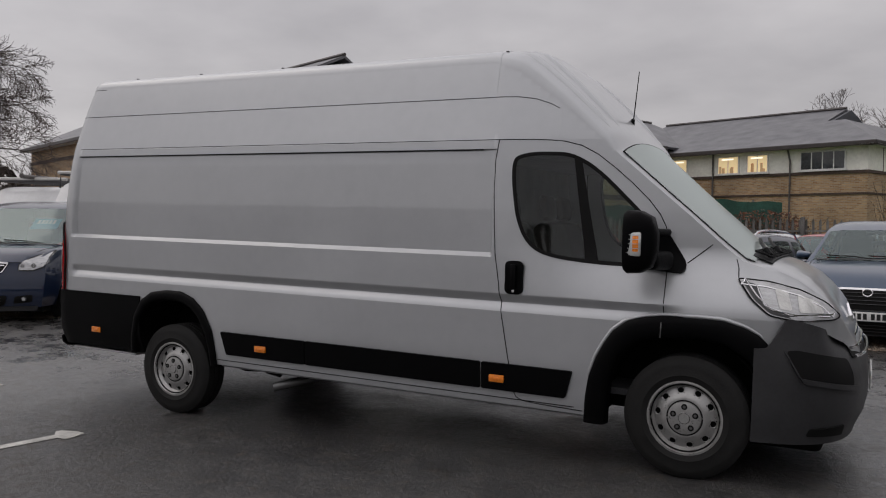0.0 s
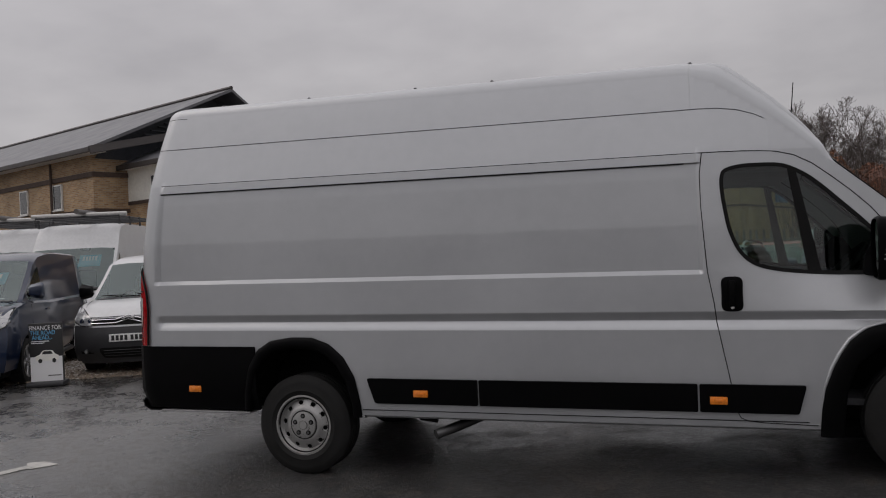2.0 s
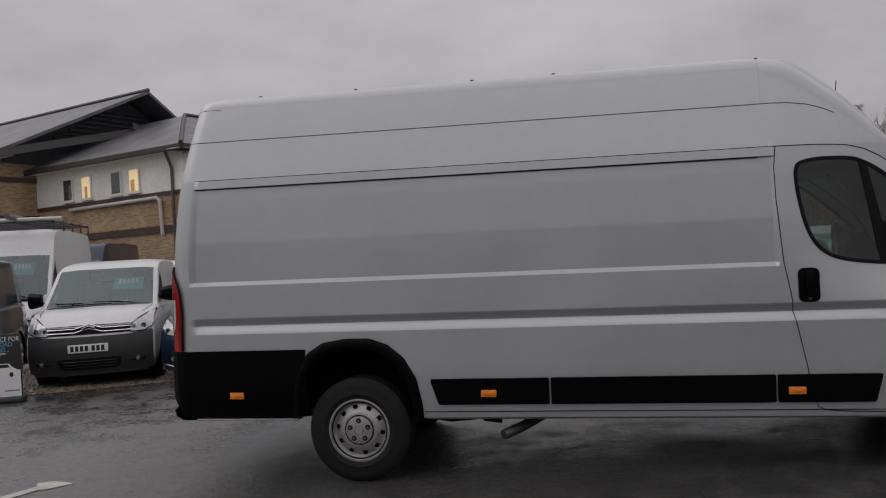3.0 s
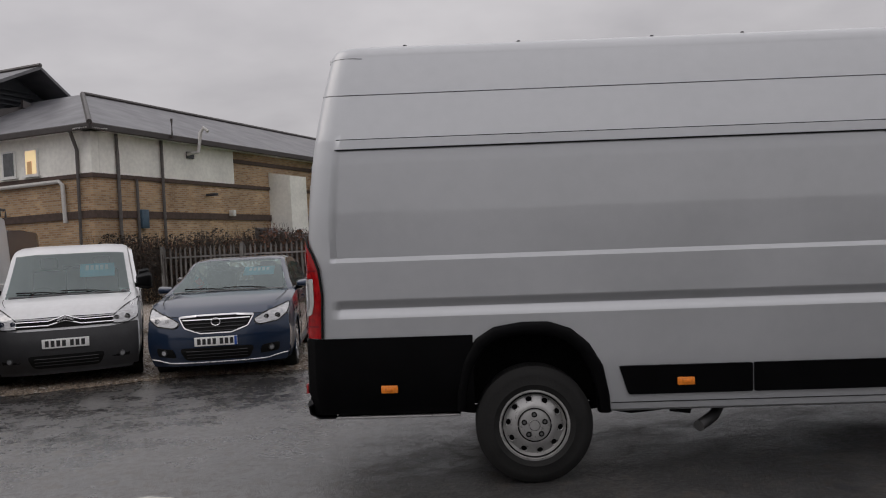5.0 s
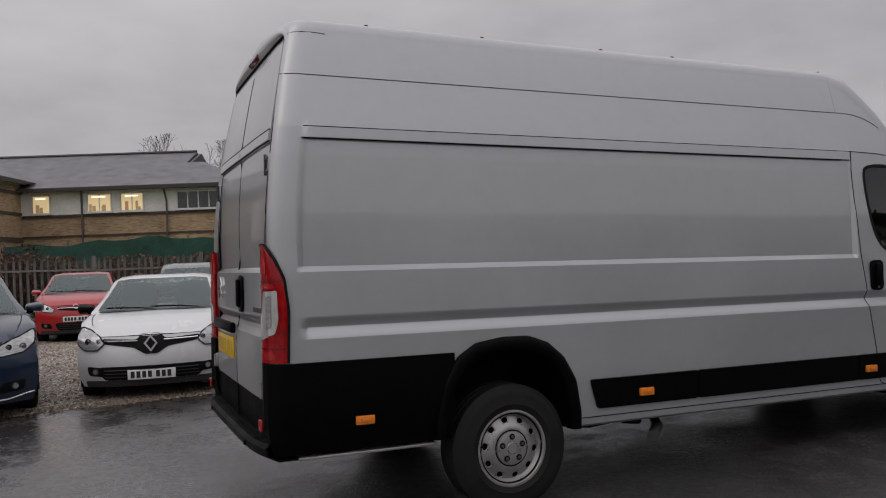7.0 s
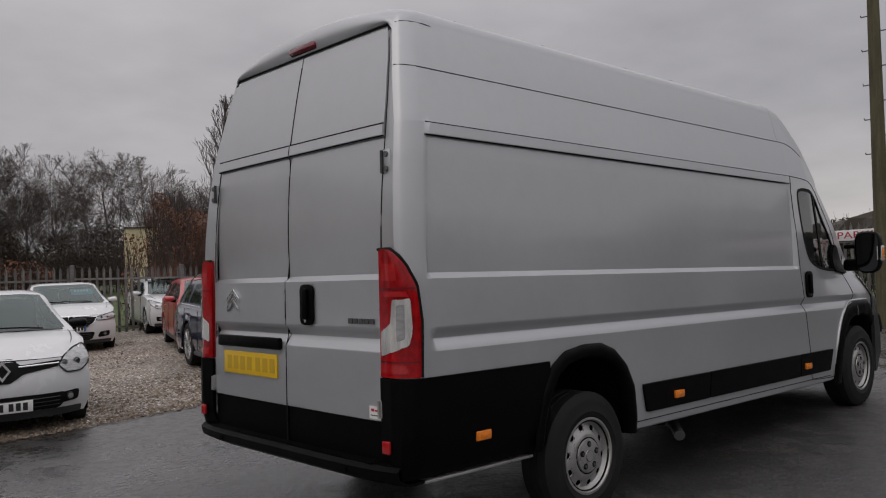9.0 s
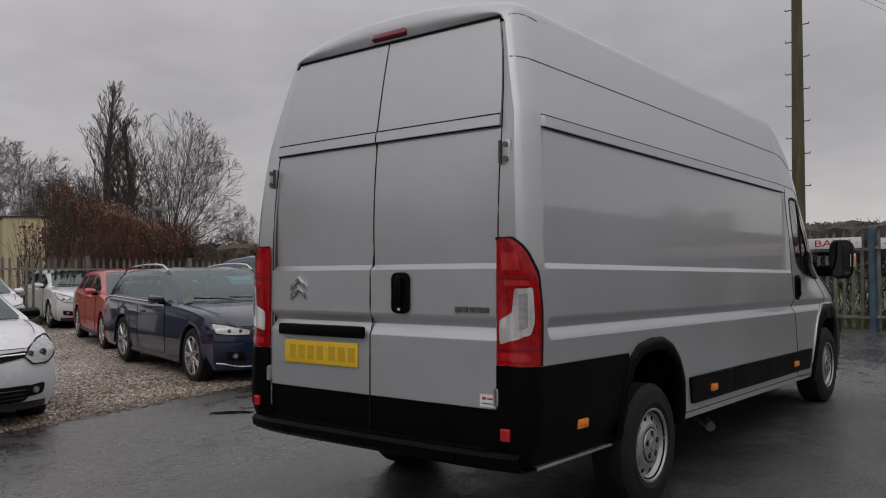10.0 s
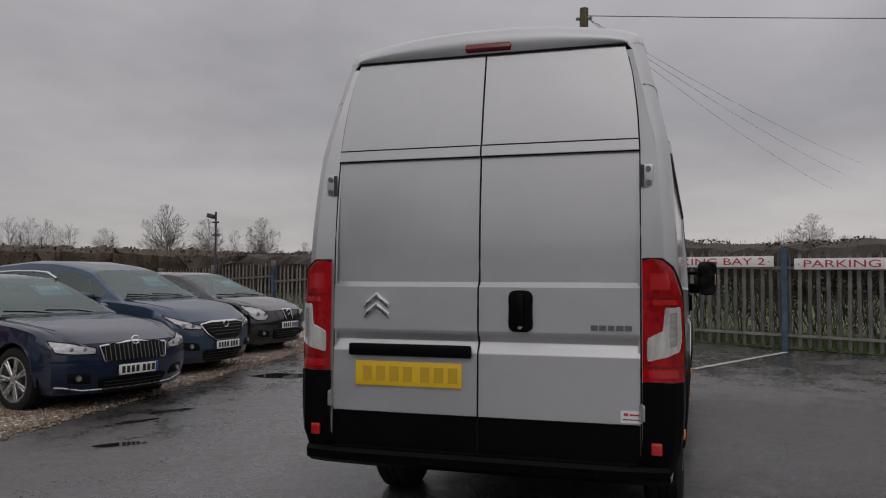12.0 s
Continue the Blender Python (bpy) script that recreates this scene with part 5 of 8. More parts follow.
def van_joints(van):
    """Dark shut lines on the body."""
    for left in (False, True):
        sf = lambda x, z: van_side(x, z, 0.0005, left)
        lines = [
            ("roof_joint", [(-1.356, 2.440), (-1.33, 2.438), (-1.30, 2.437), (-1.24, 2.436)] + [(-1.15 + 0.1 * i, 2.436) for i in range(39)] + [(2.78, 2.437), (2.9, 2.434), (3.02, 2.416), (3.12, 2.382), (3.18, 2.35)], 0.003),
            ("roof_joint", [(-1.352, 2.672), (-1.33, 2.678), (-1.28, 2.680), (-1.20, 2.680), (-1.12, 2.676)], 0.0025),
            ("rail_joint", [(-1.205 + 0.1 * i, 2.088) for i in range(40)], 0.0045),
            ("rail_joint", [(-1.21 + 0.1 * i, 2.151) for i in range(42)] + [(3.05, 2.149), (3.15, 2.144), (3.235, 2.136), (3.339, 2.110), (3.442, 2.055), (3.548, 1.973), (3.656, 1.880), (3.76, 1.778), (3.83, 1.69), (3.867, 1.615), (3.884, 1.53), (3.889, 1.42), (3.890, 1.33)], 0.0032),
            ("door_joint", [(2.802, 2.148), (2.786, 2.02), (2.788, 1.81), (2.802, 1.59), (2.815, 1.41), (2.848, 1.22), (2.862, 1.09), (2.906, 0.86), (2.934, 0.712)], 0.003),
            ("door_joint", [(2.968, 0.536), (2.985, 0.505), (3.03, 0.486), (3.12, 0.478), (3.25, 0.474), (3.42, 0.470)], 0.003),
            ("door_joint", [(3.889, 1.36), (3.894, 1.23), (3.895, 1.09), (3.893, 0.985)], 0.003),
            ("bonnet_joint", [(4.00, 1.405), (4.065, 1.46), (4.135, 1.52)], 0.0035),
            ("bonnet_joint", [(4.27, 1.44), (4.285, 1.39), (4.29, 1.335)], 0.003),
        ]
        if left: lines.append(("door_joint", [(1.32, 2.15), (1.32, 1.8), (1.32, 1.4), (1.33, 1.1), (1.34, 0.8), (1.35, 0.5)], 0.0045))
        for name, pts, r in lines:
            fine = [pts[0]]
            for a, b in zip(pts, pts[1:]):
                n = max(1, int(math.dist(a, b) / 0.018)) if abs(a[1] - b[1]) > 0.02 else 1
                fine += [(a[0] + (b[0] - a[0]) * k / n, a[1] + (b[1] - a[1]) * k / n) for k in range(1, n + 1)]
            part(name, tube([sf(*p) for p in fine], r, 6), SEAM if name == "roof_joint" else GAP, van)
        seam = [van_side(2.742, 2.445 + 0.0215 * i, 0, left) for i in range(11)] + [van_top_point(2.742, k / 12, left) for k in range(1, 13)]
        part("roof_joint", tube(seam, 0.0022, 6), SILVER, van)
    # moulded ribs on the front of the high roof
    for s in (-1, 1):
        for k, r in ((0.36, 0.045), (0.60, 0.05)):
            xs = (2.80, 2.88, 2.96, 3.05, 3.15, 3.25, 3.35, 3.43, 3.48)
            bm = tube([van_top_point(x, k, s > 0) - Vector((0.3, 0, 0.95)) * r * 0.72 for x in xs], r, 14, radii=[r * q for q in (0.55, 0.85, 1, 1, 1, 1, 0.95, 0.8, 0.6)])
            part("roof_rib", bm, SILVER, van, "soft moulded roof rib", smooth=80)


def van_cab(van):
    part("bulkhead", box(2.62, 2.66, -0.86, 0.86, 0.6, 2.3), CABIN_GREY, van)
    part("headliner", box(2.66, 3.40, -0.84, 0.84, 2.03, 2.07, 0.015), CABIN_GREY, van, "grey cab roof lining")
    part("cab_floor", box(2.62, 4.2, -0.9, 0.9, 0.58, 0.62), CABIN, van)
    bm = grid(lambda y, k: (3.98 + 0.34 * k - 0.02 * abs(y), y, [1.18, 1.36, 1.44, 1.45][int(k * 3 + 0.01)]), [-0.74 + 1.48 * i / 12 for i in range(13)], [0, 1 / 3, 2 / 3, 1])
    part("dashboard", thicken(bm, 0.25), CABIN, van, "dark dashboard", smooth=50)
    for y in (-0.48, 0.28, 0.66):
        part("seat", box(2.86, 3.36, y - 0.24, y + 0.24, 0.86, 1.06, 0.06), CABIN, van, "dark cab seat")
        part("seat_back", box(-0.07, 0.07, -0.24, 0.24, 0, 0.66, 0.06), CABIN, van, m=Matrix.Translation((2.86, y, 0.98)) @ Matrix.Rotation(radians(-14), 4, "Y"))
        part("headrest", box(-0.05, 0.05, -0.13, 0.13, 0, 0.2, 0.05), CABIN, van, m=Matrix.Translation((2.70, y, 1.64)) @ Matrix.Rotation(radians(-10), 4, "Y"))
    m = Matrix.Translation((3.66, -0.48, 1.40)) @ Matrix.Rotation(radians(-48), 4, "Y")
    sw = part("steering_wheel", tube([(0.20 * math.cos(a), 0.20 * math.sin(a), 0) for a in [2 * math.pi * i / 28 for i in range(28)]], 0.017, 8, closed=True), CABIN, van, "dark steering wheel", smooth=60, m=m)
    part("wheel_hub", box(-0.07, 0.07, -0.08, 0.08, -0.03, 0.02, 0.025), CABIN, sw)
    for a in (0, 120, 240):
        part("wheel_spoke", rod((0, 0, -0.01), (0.19 * math.cos(radians(a + 90)), 0.19 * math.sin(radians(a + 90)), 0), 0.016), CABIN, sw)
    part("steering_column", rod((3.70, -0.48, 1.36), (4.05, -0.48, 1.12), 0.04), CABIN, van)


def van_under(van):
    part("chassis", box(-1.2, 4.5, -0.52, 0.52, 0.42, 0.56, 0.02), UNDERSIDE, van, "dark dirty underbody")
    part("load_floor", box(-1.28, 3.4, -0.53, 0.53, 0.50, 0.56), UNDERSIDE, van)
    part("rear_axle", rod((0, -0.85, 0.36), (0, 0.85, 0.36), 0.045), UNDERSIDE, van)
    part("front_axle", rod((4.035, -0.85, 0.50), (4.035, 0.85, 0.50), 0.04), UNDERSIDE, van)
    for s in (-1, 1):
        part("leaf_spring", tube([(-0.75, s * 0.6, 0.46), (-0.4, s * 0.6, 0.40), (0, s * 0.6, 0.37), (0.4, s * 0.6, 0.40), (0.75, s * 0.6, 0.45)], 0.03, 6), UNDERSIDE, van)
    part("tow_bracket", box(-1.22, -0.45, -0.97, -0.60, 0.425, 0.44, 0.004), STEEL, van, "pale floor edge under the bumper")
    ex = part("exhaust", tube([(0.9, -0.45, 0.40), (1.25, -0.62, 0.39), (1.12, -0.86, 0.36), (1.0, -0.97, 0.325)], 0.035, 12), NUT, van, "bent steel exhaust tailpipe", smooth=60)
    part("spare_wheel", rod((-0.75, 0, 0.40), (-0.75, 0, 0.46), 0.33, 0.33, 28), UNDERSIDE, van)
    part("fuel_tank", box(1.5, 2.7, -0.50, 0.05, 0.33, 0.47, 0.05), UNDERSIDE, van)
    # tray and pan added to keep light off the ground below
    part("engine_tray", box(3.6, 4.75, -0.55, 0.55, 0.30, 0.42, 0.04), UNDERSIDE, van)
    part("chassis_pan", box(0.5, 3.4, -0.66, 0.66, 0.375, 0.43, 0.02), UNDERSIDE, van)
    part("brake_pipe", tube([(0.45, -0.80, 0.425), (0.62, -0.84, 0.405), (0.80, -0.84, 0.42)], 0.018, 8), UNDERSIDE, van, smooth=60)
    part("bracket", rod((0.86, -0.86, 0.43), (0.98, -0.86, 0.405), 0.035, 0.025, 10), UNDERSIDE, van)


WHEEL_MESH = {}


def van_wheel(van, x, y, z, side):
    """Steel wheel; the outer face looks towards side."""
    R = 0.360
    tyre_prof = [(0.205, -0.105), (0.23, -0.112), (0.30, -0.118), (0.335, -0.108), (R, -0.085), (R, -0.03), (R - 0.008, -0.027), (R - 0.008, -0.02), (R, -0.017), (R, 0.017), (R - 0.008, 0.02), (R - 0.008, 0.027), (R, 0.03),
                 (R, 0.085), (0.335, 0.108), (0.30, 0.118), (0.255, 0.116), (0.25, 0.119), (0.245, 0.115), (0.22, 0.112), (0.205, 0.10)]
    m = Matrix.Translation((x, y - side * 0.10, z)) @ Matrix.Rotation(0 if side > 0 else math.pi, 4, "Z")
    t = part("wheel", lathe([(r, a) for r, a in tyre_prof], 48), RUBBER, van, "black tyre on a silver steel wheel", smooth=35, m=m)
    n = 50
    hole = lambda i, j: not (j == 4 and i % 5 < 2)
    prof = [(0.212, 0.10), (0.217, 0.112), (0.205, 0.113), (0.19, 0.085), (0.178, 0.072), (0.142, 0.085), (0.125, 0.098), (0.10, 0.10), (0.085, 0.095), (0.0, 0.095)]
    bm = lathe(prof, n, keep=hole)
    rim = part("rim", bm, STEEL, t, "silver steel wheel with ten round vents", smooth=40)
    part("rim_barrel", lathe([(0.20, -0.1), (0.19, 0.03), (0.175, 0.045), (0.0, 0.05)], 32), GAP, rim, smooth=40)
    # dark rings behind the vents
    for k in range(10):
        a = 2 * math.pi * (k * 5 + 1) / 50
        c = Vector((0.160 * math.cos(a), 0.0775, 0.160 * math.sin(a)))
        u, w, nn = Vector((-math.sin(a), 0, math.cos(a))), Vector((math.cos(a), 0.0, math.sin(a))), Vector((0, 1, 0))
        part("vent", tube([c + 0.0215 * math.cos(q) * u + 0.0185 * math.sin(q) * w - nn * 0.004 * math.sin(q) for q in [2 * math.pi * i / 12 for i in range(12)]], 0.003, 5, closed=True), STEEL, rim)
    cap = part("hub_cap", lathe([(0.098, 0.097), (0.094, 0.108), (0.06, 0.114), (0.035, 0.112), (0.03, 0.118), (0.0, 0.118)], 28), STEEL, rim, "silver centre cap with five bolts", smooth=40)
    # dark rings laid along the rim's grooves for contrast
    for r, y, w in ((0.1965, 0.0985, 0.006), (0.101, 0.099, 0.004), (0.031, 0.1155, 0.002)):
        part("rim_groove", tube([(r * math.cos(q), y, r * math.sin(q)) for q in [2 * math.pi * i / 40 for i in range(40)]], w, 6, closed=True), UNDERSIDE, rim, "dark ring laid in the wheel groove")
    for k in range(5):
        a = 2 * math.pi * k / 5 + 0.3
        p = Vector((0.066 * math.cos(a), 0.1115, 0.066 * math.sin(a)))
        part("bolt_recess", rod(p - Vector((0, 0.01, 0)), p + Vector((0, 0.0035, 0)), 0.0175, 0.0175, 14), GAP, rim)
        part("wheel_bolt", rod(p, p + Vector((0, 0.008, 0)), 0.010, 0.009, 6), NUT, rim)
    return t


build_van()

# ---- parked cars ----
# a car's axes: x forward from its middle, y to its left, z up
CAR_KINDS = {
    # deck line, roof line (fraction of the length, height), span of the side glass, pillars
    "hatch": dict(deck=[(0, 0.92), (0.03, 1.0), (0.10, 1.0), (0.55, 0.95), (0.70, 1.01), (0.76, 1.005), (0.84, 0.965), (0.91, 0.92), (0.955, 0.885), (0.985, 0.84), (1, 0.785)],
                  roof=[(0.03, 1.02), (0.07, 1.22), (0.12, 1.38), (0.20, 1.425), (0.35, 1.45), (0.46, 1.45), (0.52, 1.42), (0.60, 1.29), (0.68, 1.14), (0.745, 1.01)], side=(0.13, 0.68), pillars=(0.24, 0.42)),
    "estate": dict(deck=[(0, 0.88), (0.02, 0.98), (0.10, 0.99), (0.50, 0.96), (0.66, 0.99), (0.72, 0.985), (0.82, 0.95), (0.90, 0.90), (0.955, 0.855), (0.985, 0.80), (1, 0.75)],
                   roof=[(0.01, 1.0), (0.03, 1.15), (0.07, 1.32), (0.13, 1.41), (0.28, 1.46), (0.42, 1.47), (0.49, 1.44), (0.57, 1.31), (0.64, 1.15), (0.70, 0.985)], side=(0.07, 0.64), pillars=(0.20, 0.39)),
    "suv": dict(deck=[(0, 1.02), (0.02, 1.10), (0.10, 1.12), (0.50, 1.06), (0.68, 1.11), (0.74, 1.10), (0.83, 1.06), (0.91, 1.0), (0.955, 0.95), (0.985, 0.88), (1, 0.80)],
                roof=[(0.01, 1.12), (0.04, 1.30), (0.09, 1.50), (0.16, 1.60), (0.30, 1.67), (0.42, 1.665), (0.52, 1.61), (0.585, 1.535), (0.645, 1.37), (0.695, 1.22), (0.735, 1.11)], side=(0.10, 0.67), pillars=(0.23, 0.42)),
    "van": dict(deck=[(0, 1.05), (0.01, 1.08), (0.5, 1.08), (0.72, 1.12), (0.80, 1.13), (0.88, 1.09), (0.94, 1.04), (0.98, 0.98), (1, 0.90)],
                roof=[(0.004, 1.12), (0.01, 1.5), (0.02, 1.72), (0.06, 1.80), (0.30, 1.83), (0.46, 1.83), (0.55, 1.79), (0.61, 1.705), (0.68, 1.48), (0.74, 1.29), (0.795, 1.13)], side=(0.57, 0.76), pillars=()),
    "high": dict(deck=[(0, 1.05), (0.01, 1.12), (0.5, 1.18), (0.80, 1.18), (0.86, 1.15), (0.93, 1.06), (0.975, 0.96), (1, 0.84)],
                 roof=[(0.003, 1.25), (0.006, 1.8), (0.012, 2.38), (0.04, 2.47), (0.3, 2.5), (0.6, 2.5), (0.66, 2.46), (0.70, 2.34), (0.722, 2.18), (0.742, 2.03), (0.77, 1.86), (0.815, 1.58), (0.875, 1.16)], side=(0.725, 0.83), pillars=()),
}
# headlamp outlines: (part of the half width, height over the nose's top edge)
LAMPS = {
    "round": [(0.60, -0.05), (0.66, 0.03), (0.80, 0.10), (0.94, 0.13), (0.985, 0.09), (0.985, -0.06), (0.88, -0.13), (0.70, -0.13)],
    "swept": [(0.50, -0.04), (0.62, 0.02), (0.80, 0.075), (0.95, 0.13), (0.985, 0.10), (0.97, 0.0), (0.84, -0.09), (0.60, -0.12), (0.53, -0.10)],
    "slit": [(0.52, -0.01), (0.75, 0.035), (0.97, 0.07), (0.985, 0.0), (0.97, -0.06), (0.78, -0.085), (0.54, -0.085)],
    "wing": [(0.50, -0.035), (0.66, 0.012), (0.82, 0.055), (0.94, 0.105), (0.985, 0.135), (0.985, 0.07), (0.93, 0.0), (0.80, -0.065), (0.56, -0.085)],
    "tall": [(0.62, 0.0), (0.78, 0.10), (0.96, 0.20), (0.985, 0.12), (0.98, -0.04), (0.84, -0.10), (0.62, -0.10)],
}


def face_badge(kind, parent, m):
    """A plain chrome mark in the maker's outline."""
    if kind == "ring":
        part("badge", tube([(0, 0.055 * math.cos(a), 0.045 * math.sin(a)) for a in [2 * math.pi * i / 16 for i in range(16)]], 0.009, 6, closed=True), CHROME, parent, m=m)
    elif kind == "diamond":
        part("badge", prism([(0, -0.085), (0.05, 0), (0, 0.085), (-0.05, 0)], 0, 0.018, "yz", bevel=0.005), CHROME, parent, m=m)
    else:
        part("badge", prism([(-0.09, -0.02), (0, 0.02), (0.09, -0.02), (0.09, 0.0), (0, 0.045), (-0.09, 0.0)], 0, 0.014, "yz"), CHROME, parent, m=m)


def make_car(name, kind, paint, at, turn, label, L, W, H, wb, front, R, spokes=5, grille="slim", badge="ring", plate=True, card=False, rails=False,
             trim=None, lower_black=False, group="", category="car", blue_band=True, extra=None, lamp="swept", mirror=None):
    """A parked car. at: the middle of its nose on the ground; turn: degrees of its heading from +x."""
    K = CAR_KINDS[kind]
    hs = H / max(z for _, z in K["roof"])
    rear_over = L - wb - front
    xf = L / 2
    fx, rx = xf - front, xf - front - wb
    head = Vector((math.cos(radians(turn)), math.sin(radians(turn))))
    c = Vector(at) - head * xf
    base = Matrix.Translation((c[0], c[1], ground_z(c[0], c[1]))) @ Matrix.Rotation(radians(turn), 4, "Z")
    nx = Vector((0.0175 if c[0] > -7 else 0.0, 0.0125, 0))
    pitch = math.asin(nx.to_2d().dot(head))
    base = base @ Matrix.Rotation(-pitch, 4, "Y")
    car = empty(name, base, label, category, group)
    body = PAINT[paint]
    deck = lambda u: curve(K["deck"], u) * hs
    u0, u1 = K["roof"][0][0], K["roof"][-1][0]
    roof = lambda u: curve(K["roof"], u) * hs
    hw = W / 2
    frac = lambda x: (x + xf) / L

    def bend(p):
        x, y, z = p
        k = step(xf - 0.75, xf, x)
        b = (0.24 if kind not in ("van", "high") else 0.20) * abs(y / hw) ** 2.6 + 0.10 * step(0.55, 0.95, z) + 0.09 * step(0.42, 0.2, z)
        q = step(-xf + 0.6, -xf, x)
        r = 0.13 * abs(y / hw) ** 3 + 0.06 * step(0.4, 0.2, z)
        return Vector((x - k * b + q * r, y * (1 - 0.045 * k - 0.03 * q), z))

    def bottom(x):
        z = 0.21 * (1 if kind != "suv" else 1.15)
        for ax in (fx, rx):
            d = abs(x - ax) / (R + 0.065)
            if d < 1: z = max(z, R * 0.98 + (R + 0.065) * math.sqrt(1 - d * d) - 0.0)
        return z
    arcs = [ax + (R + 0.066) * s for ax in (fx, rx) for s in (-0.999, -0.95, -0.85, -0.7, -0.5, -0.25, 0, 0.25, 0.5, 0.7, 0.85, 0.95, 0.999)]
    xs = sorted({round(-xf + L * i / 36, 4) for i in range(37)} | {round(a, 4) for a in arcs} | {round(-xf + L * u, 4) for u in (u0, u1, K["roof"][-4][0])})
    xs = [xs[0]] + [b for a, b in zip(xs, xs[1:]) if b - a > 0.004]
    shell, glass = bmesh.new(), {"windscreen": bmesh.new(), "rear_window": bmesh.new(), "side_window": bmesh.new(), "side_window2": bmesh.new()}
    top_f, top_r = K["roof"][-4][0], K["roof"][2][0]

    def section(x):
        u = frac(x)
        zb, zd = bottom(x), deck(u)
        nose_in = 0.03 * step(0.9, 1.0, u)
        low = [(hw * 0.93, 0.2), (hw * 0.975, 0.30), (hw * 0.995, 0.42), (hw * 1.0, 0.58), (hw * 0.985, 0.66), (hw * 0.99, 0.74)]
        pts = []
        for y, z in low:
            z = min(z * (H / 1.47 if H < 1.9 else 1.2), zd - 0.06)
            pts.append((y, max(z, min(zb, zd - 0.06))))
        pts.append((hw * 0.97, max(zd - 0.035, min(zb, zd - 0.03))))
        if u0 < u < u1:
            zr = max(roof(u), zd + 0.004)
            h = (zr - zd) / (H - zd + 1e-6)
            yt = hw * (0.93 - (0.20 if kind not in ("van", "high") else 0.09) * min(1, max(0, h)))
            pts.append((hw * 0.93, zd))
            for k in (0.12, 0.5, 0.84): pts.append((hw * 0.93 + (yt - hw * 0.93) * k, zd + (zr - 0.05 * min(1, h * 2) - zd) * k))
            pts.append((yt - 0.01, zr - 0.045 * min(1, h * 2)))
            pts.append((yt - 0.07, zr - 0.018 * min(1, h * 2)))
            for k in (0.62, 0.3, 0): pts.append((yt * k, zr))
        else:
            pts.append((hw * 0.93, zd - 0.012))
            for k in (0.90, 0.86, 0.82): pts.append((hw * k, zd - 0.006))
            pts.append((hw * 0.76, zd + 0.004)); pts.append((hw * 0.68, zd + 0.010))
            for k in (0.45, 0.2, 0): pts.append((hw * k, zd + 0.018 * (1 - k)))
        return pts
    rows = [section(x) for x in xs]
    n = len(rows[0])
    for sg in (-1, 1):
        allv = {}
        def vert(bm, i, j):
            key = (id(bm), i, j)
            if key not in allv:
                y, z = rows[i][j]
                allv[key] = bm.verts.new(bend((xs[i], sg * y, z)))
            return allv[key]
        for i in range(len(xs) - 1):
            um = frac((xs[i] + xs[i + 1]) / 2)
            for j in range(n - 1):
                bm = shell
                if u0 < um < u1:
                    if 8 <= j < 10 and K["side"][0] < um < K["side"][1] and all(abs(um - p) > 0.012 for p in K["pillars"]) and abs(um - (K["side"][0] + 0.0)) > 0.006:
                        if roof(um) - deck(um) > 0.16: bm = glass["side_window" if sg < 0 else "side_window2"]
                    elif j >= 12 and top_f + 0.005 < um < u1: bm = glass["windscreen"]
                    elif j >= 12 and u0 < um < top_r and kind not in ("van", "high"): bm = glass["rear_window"]
                a, b, cc, d = (i, j), (i + 1, j), (i + 1, j + 1), (i, j + 1)
                q = [vert(bm, *v) for v in (a, b, cc, d)]
                if (q[0].co - q[3].co).length < 1e-4 and (q[1].co - q[2].co).length < 1e-4: continue
                bm.faces.new(q if sg < 0 else q[::-1])
    # end caps
    for x, i in ((xf, -1), (-xf, 0)):
        zs_, prev = [p for p in rows[i][:8]], None
        for y, z in zs_ + [(rows[i][11][0], rows[i][11][1])]:
            line = [shell.verts.new(bend((x, y * k, z))) for k in [-1 + k / 9 for k in range(19)]]
            if prev:
                for a in range(18): shell.faces.new((prev[a], prev[a + 1], line[a + 1], line[a]))
            prev = line
    bmesh.ops.remove_doubles(shell, verts=shell.verts, dist=0.002)
    bd = part("body", shell, body, car, smooth=38)
    for g, bm in glass.items():
        if bm.faces:
            bmesh.ops.remove_doubles(bm, verts=bm.verts, dist=0.001)
            o = part(g.rstrip("2"), bm, GLASS_CAR, car, smooth=60)
        else: bm.free()
    # dark cabin and floor
    um0, um1 = -xf + L * (u0 + 0.05), -xf + L * (u1 - 0.02)
    part("cabin", box(um0, um1, -hw * 0.86, hw * 0.86, 0.3, deck(0.5) - 0.08, 0.03), CABIN, car)
    for y in (-0.36, 0.36):
        xx = -xf + L * 0.43
        part("seat_back", box(-0.06, 0.06, -0.23, 0.23, -0.1, 0.5, 0.05), SEAT, car, m=Matrix.Translation((xx, y, deck(0.5) - 0.12)) @ Matrix.Rotation(radians(-15), 4, "Y"))
        part("headrest", box(-0.045, 0.045, -0.12, 0.12, 0, 0.17, 0.04), SEAT, car, m=Matrix.Translation((xx - 0.10, y, deck(0.5) + 0.22 + (H - 1.45) * 0.5)))
    part("underbody", box(-xf + 0.3, xf - 0.35, -hw * 0.85, hw * 0.85, 0.17, 0.34, 0.02), UNDERSIDE, car)
    # wheels
    for ax in (fx, rx):
        for sg in (-1, 1):
            car_wheel(car, ax, sg * (hw - 0.02), R, sg, spokes)
    # nose
    zn = deck(1.0)
    front_deck = [(z * hs, u) for u, z in reversed(K["deck"]) if u > 0.7]

    def face(y, z, o=0.0):
        """The front of the body at a height; above the nose it lies on the bonnet."""
        u = 1.0 if z <= zn else curve(front_deck, z + 0.03 * step(hw * 0.7, hw, abs(y)))
